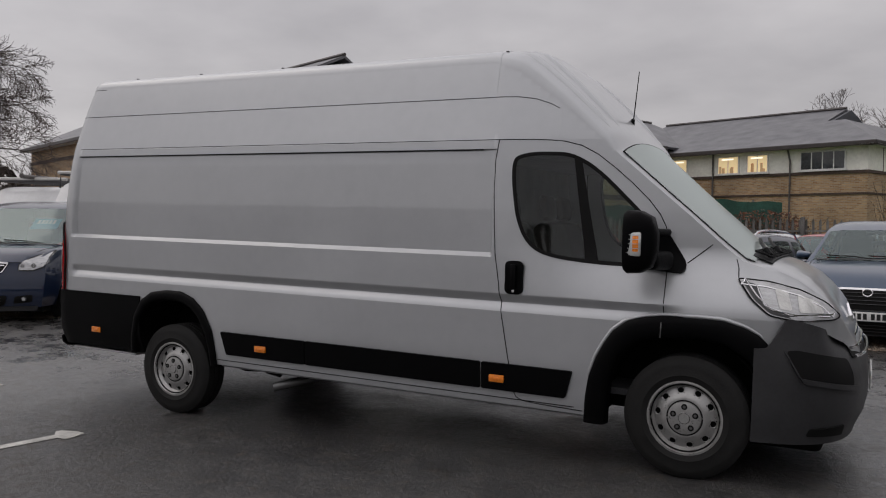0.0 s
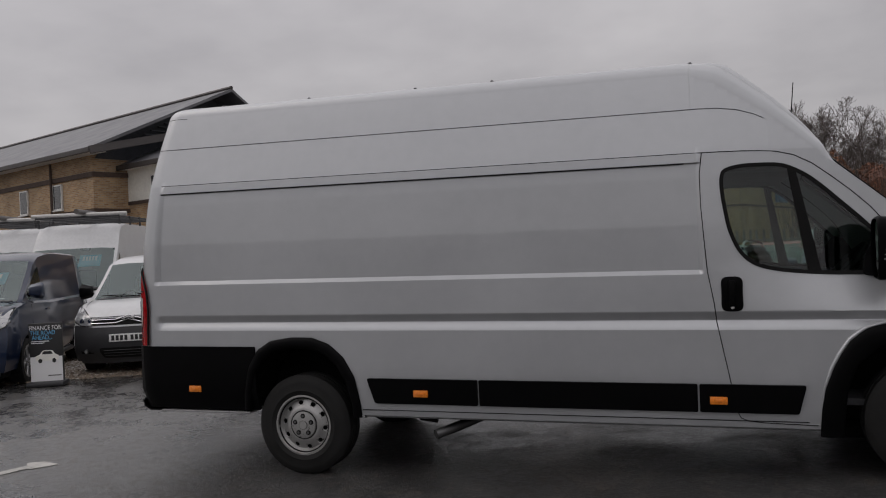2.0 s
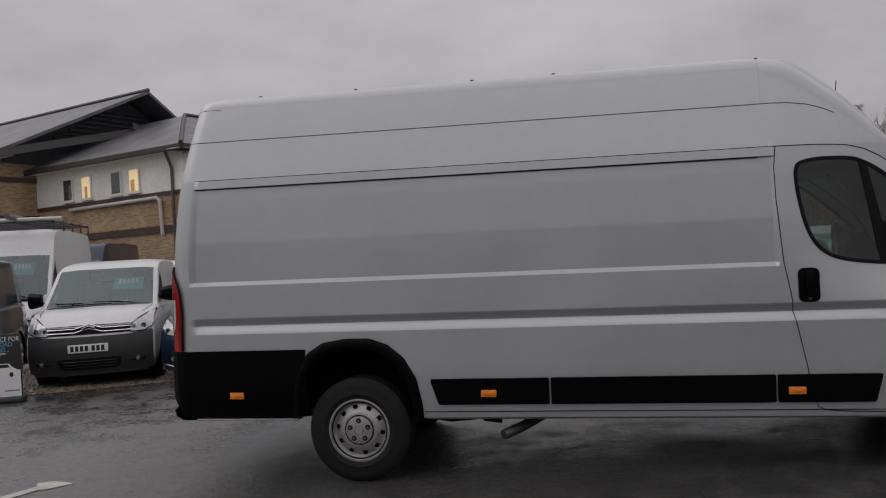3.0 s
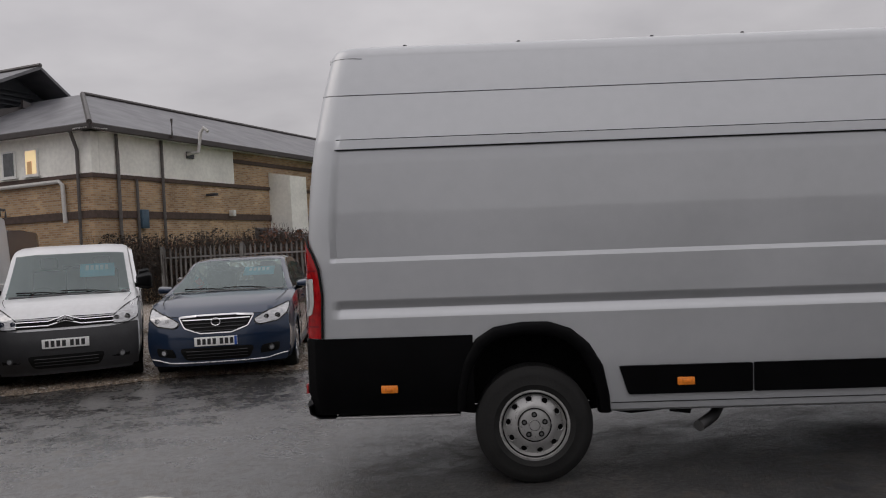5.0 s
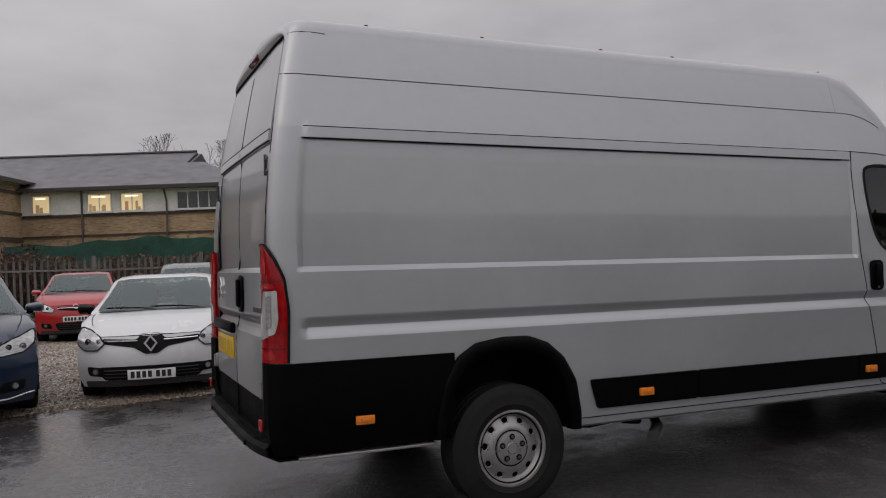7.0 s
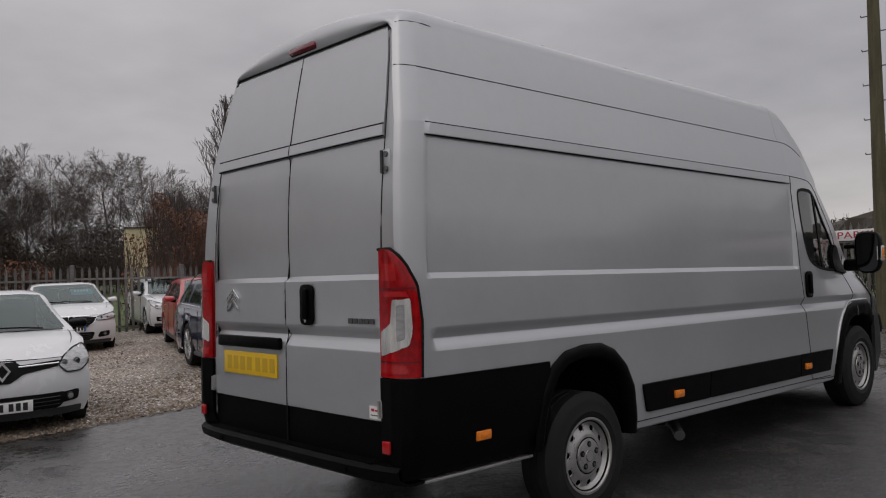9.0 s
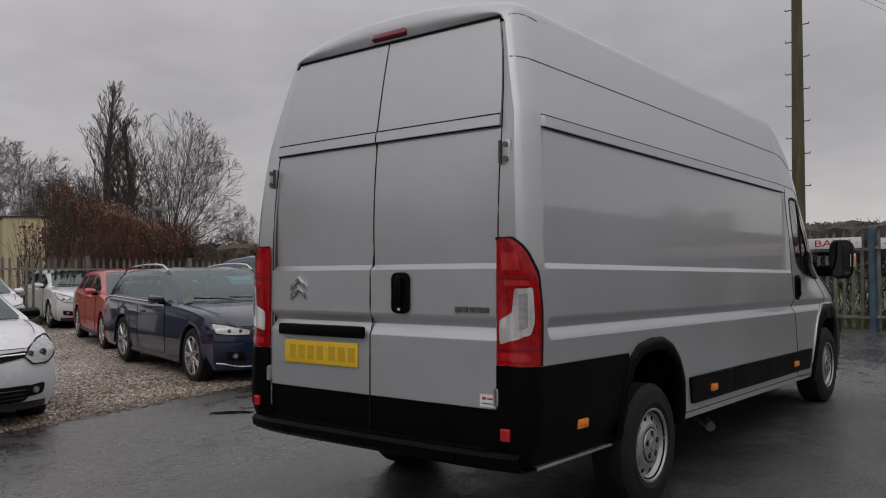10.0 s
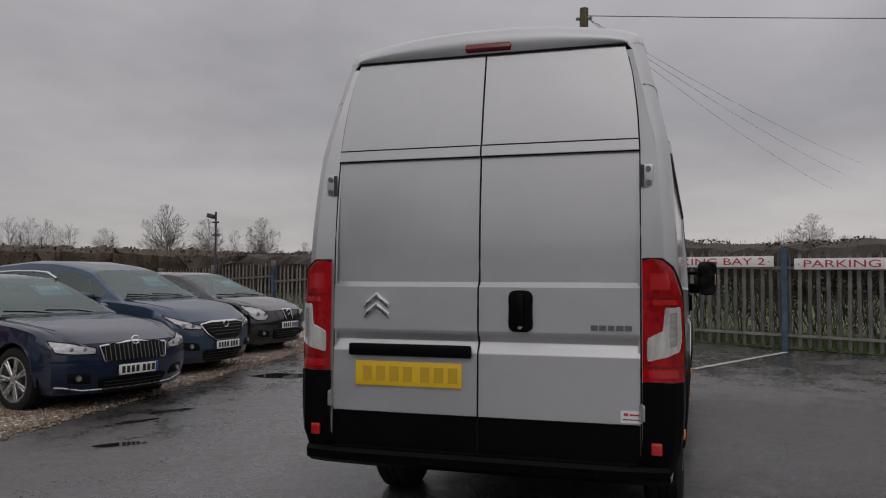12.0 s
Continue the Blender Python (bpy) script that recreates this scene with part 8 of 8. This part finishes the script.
def puddle(x, y, rx, ry, turn, seed):
    rnd = random.Random(seed)
    pts = []
    for k in range(26):
        a = 2 * math.pi * k / 26
        r = 1 + 0.28 * noise.noise((math.cos(a) * 1.6 + seed, math.sin(a) * 1.6, 0))
        pts.append((rx * r * math.cos(a), ry * r * math.sin(a)))
    bm = bmesh.new()
    c, s = math.cos(radians(turn)), math.sin(radians(turn))
    bm.faces.new([bm.verts.new((x + c * a - s * b, y + s * a + c * b, ground_z(x + c * a - s * b, y + s * a + c * b) + 0.003)) for a, b in pts])
    tagged(part("puddle", bm, WATER, smooth=0), "shallow dark puddle on the asphalt", "puddle", kind="structure")


for q in ((-0.30, 10.27, 0.26, 0.40, 0, 1), (-3.02, 10.06, 0.28, 0.07, -36, 3), (-4.54, 9.49, 0.20, 0.085, -50, 2), (-3.62, 10.04, 0.24, 0.06, -30, 6)):
    puddle(*q)

# ---- trees and hedges ----
TREE_MODES = {
    # trunk part, lean of the limbs, lean of the twigs, upward pull, where limbs start
    "dome": (0.24, (0.0, 1.30), (0.30, 0.85), 0.02, 0.60),
    "poplar": (0.94, (0.18, 0.44), (0.12, 0.35), 0.05, 0.06),
    "tall": (0.72, (0.35, 0.95), (0.35, 0.80), 0.07, 0.35),
    "weeping": (0.70, (0.5, 1.15), (0.40, 0.95), -0.13, 0.25),
}


def tree_mesh(seed, height, spread, mode, counts, trunk, thin):
    """Vertices and faces of the wood and of the fine twigs of a bare tree."""
    rnd = random.Random(seed)
    wood, twigs = ([], []), ([], [])
    part_t, lean0, lean1, rise, start = TREE_MODES[mode]
    last = len(counts)

    def limb(a, b, r0, r1, store, sides):
        V, F = store
        d = (b - a).normalized()
        u = d.orthogonal().normalized()
        w = d.cross(u)
        i = len(V)
        for p, r in ((a, r0), (b, r1)):
            for k in range(sides):
                q = 2 * math.pi * k / sides
                V.append(tuple(p + r * (math.cos(q) * u + math.sin(q) * w)))
        for k in range(sides): F.append((i + k, i + (k + 1) % sides, i + sides + (k + 1) % sides, i + sides + k))

    def shoot(p, d, length, r, level):
        segs = 6 if level == 0 else 5 if level == 1 else 3 if level == 2 else 2 if level < last else 1
        pts, q = [(p, d, r)], p
        for s in range(segs):
            d = (d + Vector((rnd.gauss(0, 1), rnd.gauss(0, 1), rnd.gauss(0, 0.7))) * (0.03 if level == 0 else 0.12 if mode != "dome" else 0.07) + Vector((0, 0, rise if level else 0))).normalized()
            e = q + d * (length / segs)
            rb = max(thin * (1 if level < last else 0.6), r * (1 - 0.8 * (s + 1) / segs) if level else r * (1 - 0.6 * (s + 1) / segs))
            limb(q, e, max(thin, pts[-1][2]), rb, wood if level < 2 else twigs, 7 if level < 2 else 3)
            q = e
            pts.append((q, d, rb))
        return pts

    def along(pts, t):
        f = t * (len(pts) - 1)
        i = min(len(pts) - 2, int(f))
        return pts[i][0].lerp(pts[i + 1][0], f - i), pts[i + 1][1], pts[i + 1][2]

    def inside(p): return (p.x ** 2 + p.y ** 2) / (height * 0.5 * spread) ** 2 + ((p.z - 0.42 * height) / (0.58 * height)) ** 2 < 1

    def branch(pts, level, length):
        n = counts[level]
        for k in range(n):
            t = start + (1 - start) * (k + rnd.random()) / n if level == 0 else 0.18 + 0.82 * (k + rnd.random()) / n
            p, d, r = along(pts, min(1, t))
            side = d.orthogonal().normalized()
            side.rotate(Matrix.Rotation(k * 2.4 + rnd.uniform(-0.6, 0.6), 3, d))
            if level == 0:
                f = (k + 0.5) / n
                a = lean0[1] - (lean0[1] - lean0[0]) * (f if mode != "dome" else f ** 1.6)
                a += rnd.uniform(-0.1, 0.1)
            else: a = rnd.uniform(*lean1)
            nd = (d * math.cos(a) + side * math.sin(a)).normalized()
            if level == 0:
                up, out = max(0.25, 1 - p.z / height) * height, height * 0.5 * spread
                reach = 1 / math.sqrt((nd.z / up) ** 2 + ((1 - min(1, nd.z ** 2)) / out ** 2))
                m = reach * rnd.uniform(0.72, 1.0) if mode != "poplar" else height * 0.40 * (1.05 - 0.78 * t) * rnd.uniform(0.75, 1.1)
            else: m = length * rnd.uniform(0.7, 1.15) * (1.12 - 0.62 * t)
            if mode == "dome" and level:
                while m > 0.12 * length and not inside(p + nd * m): m *= 0.8
            sub = shoot(p, nd, m, max(thin, r * (0.5 if level == 0 else 0.6)), level + 1)
            if level + 1 < last: branch(sub, level + 1, max(m, 0.4 * length) * (0.54 if level == 0 else 0.62 if level == 1 else 0.72))
    main = shoot(Vector((0, 0, -0.2)), Vector((rnd.gauss(0, 0.02), rnd.gauss(0, 0.02), 1)), height * part_t, trunk, 0)
    branch(main, 0, 0)
    k = height / max(v[2] for v in twigs[0])
    for st in (wood, twigs): st[0][:] = [(x * k, y * k, z * k) for x, y, z in st[0]]
    return wood, twigs


def make_tree(name, seed, at, height, spread, mode, label, counts, trunk=0.16, thin=0.008, twig=None, group=""):
    wood, twigs = tree_mesh(seed, height, spread, mode, counts, trunk, thin)
    t = empty(name, Matrix.Translation((at[0], at[1], ground_z(*at) - 0.05)), label, "tree", group)
    raw("trunk", *wood, BARK if twig is None else twig, t, smooth=True)
    raw("crown", *twigs, twig or TWIG, t, "bare winter twigs")
    return t


WOOD = "bare trees beyond the fence"
rt = random.Random(9)
make_tree("bare_tree", 3, (-30.6, 16.8), 11.0, 0.72, "weeping", "bare drooping tree beside the vans", (26, 15, 10, 5), 0.20, 0.008)
w1 = make_tree("bare_tree", 11, (4.5, 58), 10.4, 0.85, "tall", "tall bare winter tree", (13, 9, 7, 4), 0.15, 0.010, group=WOOD)
w2 = make_tree("bare_tree", 23, (8.0, 61), 10.6, 1.05, "dome", "tall bare spreading winter tree", (13, 9, 7, 4), 0.16, 0.010, group=WOOD)
w3 = make_tree("bare_birch", 31, (11.5, 57), 9.8, 0.55, "weeping", "slender bare birch tree", (14, 9, 7, 4), 0.10, 0.009, group=WOOD)
pop = make_tree("bare_poplar", 47, (19.3, 55.5), 14.3, 0.30, "poplar", "tall narrow bare poplar", (40, 7, 5, 3), 0.22, 0.009, group=WOOD)
make_tree("bare_tree", 53, (22.6, 53.5), 12.2, 0.98, "dome", "broad bare tree with spreading limbs", (15, 11, 8, 5), 0.26, 0.010, group=WOOD)
copy_thing(pop, Matrix.Translation((20.6, 55.2, ground_z(20.6, 55.2))) @ Matrix.Rotation(2.0, 4, "Z") @ Matrix.Diagonal((1.1, 1.1, 0.84, 1)))
for i in range(20):
    src = (w1, w2, w3, w2)[i % 4]
    x = -2.5 + i * 1.45 + rt.uniform(-0.8, 0.8)
    y = 57 + rt.uniform(-3, 11)
    s = rt.uniform(0.78, 1.05) * (1 - 0.28 * step(10, 22, x))
    copy_thing(src, Matrix.Translation((x, y, ground_z(x, y) - 0.05)) @ Matrix.Rotation(rt.uniform(0, 6.28), 4, "Z") @ Matrix.Diagonal((s, s, s, 1)))
# far line of trees: direction, distance and size of each
f1 = make_tree("far_tree", 61, (69.8, 64.3), 9.2, 0.72, "dome", "distant bare round-headed tree", (26, 10, 7, 3), 0.20, 0.0075, TWIG_FAR, "distant trees")
f2 = make_tree("far_tree", 67, (60.0, 82.0), 9.0, 0.34, "dome", "distant bare slender tree", (20, 8, 6, 3), 0.12, 0.0075, TWIG_FAR, "distant trees")
for yaw, dist, k, src in ((43.6, 112, 0.95, f2), (44.8, 118, 1.0, f2), (45.9, 110, 0.92, f2), (47.3, 116, 0.9, f2), (49.3, 100, 0.72, f1), (55.7, 101, 0.88, f1), (57.3, 106, 0.80, f2),
                          (59.1, 100, 0.90, f1), (96.1, 100, 0.92, f1), (94.7, 104, 0.76, f1), (98.3, 110, 0.7, f1), (42.3, 110, 0.9, f2), (44.2, 114, 0.86, f2), (46.6, 112, 0.82, f2), (40.9, 112, 0.88, f2), (39.5, 112, 0.9, f1), (37.5, 100, 1.0, f1), (62.2, 105, 0.6, f1), (67, 110, 0.5, f1), (97, 75, 0.55, f1)):
    x, y = -10 + dist * math.sin(radians(yaw)), 4 + dist * math.cos(radians(yaw))
    copy_thing(src, Matrix.Translation((x, y, 0.2)) @ Matrix.Rotation(yaw, 4, "Z") @ Matrix.Diagonal((k, k, k, 1)))


def hedge(name, a, b, depth, h0, h1, mat, leaf, count, label, seed, twigs=0, size=0.05, ragged=0.35, bottom=0.0, core=None):
    """Leaves and twigs filling a ragged bank from a to b."""
    rnd = random.Random(seed)
    a, b = Vector(a), Vector(b)
    d = (b - a).normalized()
    nn = Vector((-d[1], d[0]))
    V, F = [], []
    TV, TF = [], []

    def top(s):
        return h0 + (h1 - h0) * s + ragged * (noise.noise((s * (b - a).length * 0.45, seed, 0)) + 0.5 * noise.noise((s * (b - a).length * 1.7, seed, 3)))
    for _ in range(count):
        s, w = rnd.random(), rnd.uniform(-0.5, 0.5)
        t = top(s) * (1 - 0.25 * (2 * w) ** 2)
        z = bottom + (t - bottom) * (1 - rnd.random() ** 1.5 * 0.98)
        p = a.lerp(b, s) + nn * (w * depth)
        c = Vector((p[0], p[1], ground_z(p[0], p[1]) + z))
        u = Vector((rnd.gauss(0, 1), rnd.gauss(0, 1), rnd.gauss(0, 0.7))).normalized() * size * rnd.uniform(0.5, 1.2)
        v = u.orthogonal().normalized() * u.length * 0.6
        v.rotate(Matrix.Rotation(rnd.uniform(0, 6.28), 3, u.normalized()))
        i = len(V)
        V += [tuple(c - u), tuple(c + v), tuple(c + u), tuple(c - v)]
        F.append((i, i + 1, i + 2, i + 3))
    for _ in range(twigs):
        s, w = rnd.random(), rnd.uniform(-0.5, 0.5)
        p = a.lerp(b, s) + nn * (w * depth)
        z0 = rnd.uniform(0, 0.6) * top(s)
        p0 = Vector((p[0], p[1], ground_z(p[0], p[1]) + z0))
        p1 = p0 + Vector((rnd.gauss(0, 0.28), rnd.gauss(0, 0.28), (top(s) - z0) * rnd.uniform(0.5, 1.05)))
        u = (p1 - p0).orthogonal().normalized() * rnd.uniform(0.004, 0.012)
        w2 = (p1 - p0).normalized().cross(u)
        i = len(TV)
        for q, k in ((p0, 1), (p1, 0.4)): TV += [tuple(q + u * k), tuple(q - u * 0.5 * k + w2 * 0.87 * k), tuple(q - u * 0.5 * k - w2 * 0.87 * k)]
        TF += [(i, i + 1, i + 4, i + 3), (i + 1, i + 2, i + 5, i + 4), (i + 2, i, i + 3, i + 5)]
    if core is not None:
        # dense heart of the hedge
        steps = max(8, int((b - a).length / 0.35))
        prof = [(-0.36, 0), (-0.42, 0.5), (-0.34, 0.86), (-0.12, 1), (0.12, 1), (0.34, 0.86), (0.42, 0.5), (0.36, 0)]
        i0 = len(V)
        for j in range(steps + 1):
            s = j / steps
            for w, k in prof:
                p = a.lerp(b, s) + nn * (w * depth)
                z = core + (top(s) * 0.97 - core) * k * min(1, 0.15 + min(s, 1 - s) * (b - a).length / 0.9)
                V.append((p[0] + 0.1 * rnd.gauss(0, 1) * size / 0.05, p[1] + rnd.gauss(0, 0.05), ground_z(p[0], p[1]) + z + rnd.gauss(0, 0.035)))
        for j in range(steps):
            for k in range(7): F.append((i0 + j * 8 + k, i0 + j * 8 + k + 1, i0 + j * 8 + k + 9, i0 + j * 8 + k + 8))
            F.append((i0 + j * 8 + 7, i0 + j * 8, i0 + j * 8 + 8, i0 + j * 8 + 15))
    n = len(V)
    me = bpy.data.meshes.new(name)
    me.from_pydata(V + TV, [], F + [tuple(k + n for k in f) for f in TF])
    me.materials.append(leaf)
    me.materials.append(mat)
    me.polygons.foreach_set("material_index", [0] * len(F) + [1] * len(TF))
    return tagged(new(name, me), label, "hedge", kind="stuff")


bk = lambda s, off: tuple(FC + BD * s + Vector((BD[1], -BD[0])) * off)
fr = lambda s, off: tuple(FA + FD * s + Vector((FD[1], -FD[0])) * off)
hedge("beech_hedge", bk(14.0, 1.3), bk(29.5, 1.3), 1.3, 1.8, 2.15, HEDGE_TWIG, BEECH, 13000, "brown-leaved beech hedge behind the fence", 5, 2600, 0.055, 0.5)
hedge("tall_beech_hedge", bk(7.1, 3.0), bk(10.95, 2.6), 2.4, 2.7, 3.6, HEDGE_TWIG, BEECH, 24000, "tall brown beech trees behind the fence", 6, 2600, 0.045, 0.9, core=0.9)
hedge("corner_hedge", bk(11.3, 2.0), bk(12.1, 2.0), 0.9, 2.5, 2.6, HEDGE_TWIG, BEECH, 420, "brown beech bush behind the fence", 16, 90, 0.06, 0.6)
hedge("yard_hedge", (-17.5, 26.2), (-8.5, 26.6), 1.2, 2.3, 2.2, HEDGE_TWIG, HEDGE_LEAF, 9000, "dull brown hedge in front of the brick wall", 7, 2000, 0.05, 0.5)
hedge("field_hedge", fr(-14, 2.6), fr(27, 2.6), 2.2, 2.2, 1.92, HEDGE_TWIG, HEDGE_LEAF, 120000, "dense dark winter hedge behind the fence", 8, 5000, 0.030, 0.14, bottom=0.9, core=1.2)
hedge("field_hedge_ivy", fr(-6, 1.2), fr(22, 1.2), 0.9, 1.35, 1.2, HEDGE_TWIG, IVY, 4200, "dark green undergrowth behind the pales", 12, 2200, 0.05, 0.6)
hedge("far_hedge", (16, 40), (40, 14), 3, 2.3, 2.3, HEDGE_TWIG, HEDGE_LEAF, 14000, "dark distant field hedge", 10, 2500, 0.10, 0.3, core=0.4)
hedge("far_wood_edge", (14, 100), (95, 62), 8, 4.0, 3.1, HEDGE_TWIG, HEDGE_LEAF, 30000, "dark distant wood edge", 11, 4500, 0.22, 0.8, core=0.4)
hedge("wood_understorey", (-4, 54), (22.5, 51.5), 5, 3.8, 3.4, HEDGE_TWIG, HEDGE_LEAF, 5000, "dark brown undergrowth below the trees", 13, 4500, 0.12, 1.6)


def build_grass():
    rnd = random.Random(3)
    V, F = [], []
    for _ in range(14000):
        s, o = rnd.uniform(-6, 22), rnd.uniform(0.12, 1.9)
        p = fr(s, o)
        z = ground_z(*p)
        h, a = rnd.uniform(0.08, 0.30), rnd.uniform(0, 6.28)
        dx, dy = 0.012 * math.cos(a), 0.012 * math.sin(a)
        i = len(V)
        V += [(p[0] - dx, p[1] - dy, z), (p[0] + dx, p[1] + dy, z), (p[0] + rnd.gauss(0, 0.05), p[1] + rnd.gauss(0, 0.05), z + h)]
        F.append((i, i + 1, i + 2))
    tagged(raw("grass", V, F, GRASS), "rough green grass behind the fence", "grass", kind="stuff")
    bm = grid(lambda s, o: (*fr(s, o), ground_z(*fr(s, o)) + 0.01 + 0.008 * o), [-30 + 3 * i for i in range(31)], [0.1, 1, 2.5, 6, 40, 120])
    tagged(part("field", bm, FIELD, smooth=180), "rough grass field beyond the fence", "field", kind="structure")
    bm = grid(lambda s, o: (*bk(s, o), ground_z(*bk(s, o)) + 0.01 + 0.006 * o), [-8 + 3 * i for i in range(13)], [0.3, 1, 3, 8, 30, 90])
    tagged(part("field_back", bm, FIELD, smooth=180), "rough ground beyond the back fence", "field", kind="structure")


build_grass()


def build_net():
    bm = bmesh.new()
    xs = [-10 + 0.5 * i for i in range(15)]
    f = lambda x, k: (x, 31.0 - 0.12 * x + 0.10 * math.sin(x * 2.1) * (1 - k), 0.2 + k * (2.35 + 0.10 * math.sin(x * 0.9) + 0.06 * math.sin(x * 3.3)))
    n = tagged(part("green_netting", thicken(grid(f, xs, [0, 0.25, 0.5, 0.75, 1]), 0.01), GREEN_NET, smooth=60), "dark green windbreak netting", "netting")
    for x in xs[::4]: part("net_post", rod((x, 31.05 - 0.12 * x, 0.1), (x, 31.05 - 0.12 * x, 2.65), 0.035), GALV, n)


build_net()

hedge("evergreen_belt", (43, -25), (48.5, -12.5), 6, 7.2, 6.4, HEDGE_TWIG, IVY, 9000, "dark evergreen trees across the field", 21, 600, 0.42, 2.2)
hedge("field_far_hedge", (30, 2), (48, -60), 3, 2.6, 2.6, HEDGE_TWIG, HEDGE_LEAF, 9000, "dark far field hedge", 22, 1500, 0.25, 0.6)
# unseen banks, added to darken what the van and cars reflect
hedge("western_trees", (-62, -45), (-58, 70), 8, 4.6, 5.2, HEDGE_TWIG, HEDGE_LEAF, 9000, "unseen dark bank west of the yard, added for reflections", 23, 1500, 0.55, 1.6)
hedge("southern_trees", (-62, -46), (44, -44), 8, 4.6, 5.2, HEDGE_TWIG, HEDGE_LEAF, 9000, "unseen dark bank south of the yard, added for reflections", 24, 1500, 0.5, 2.0)
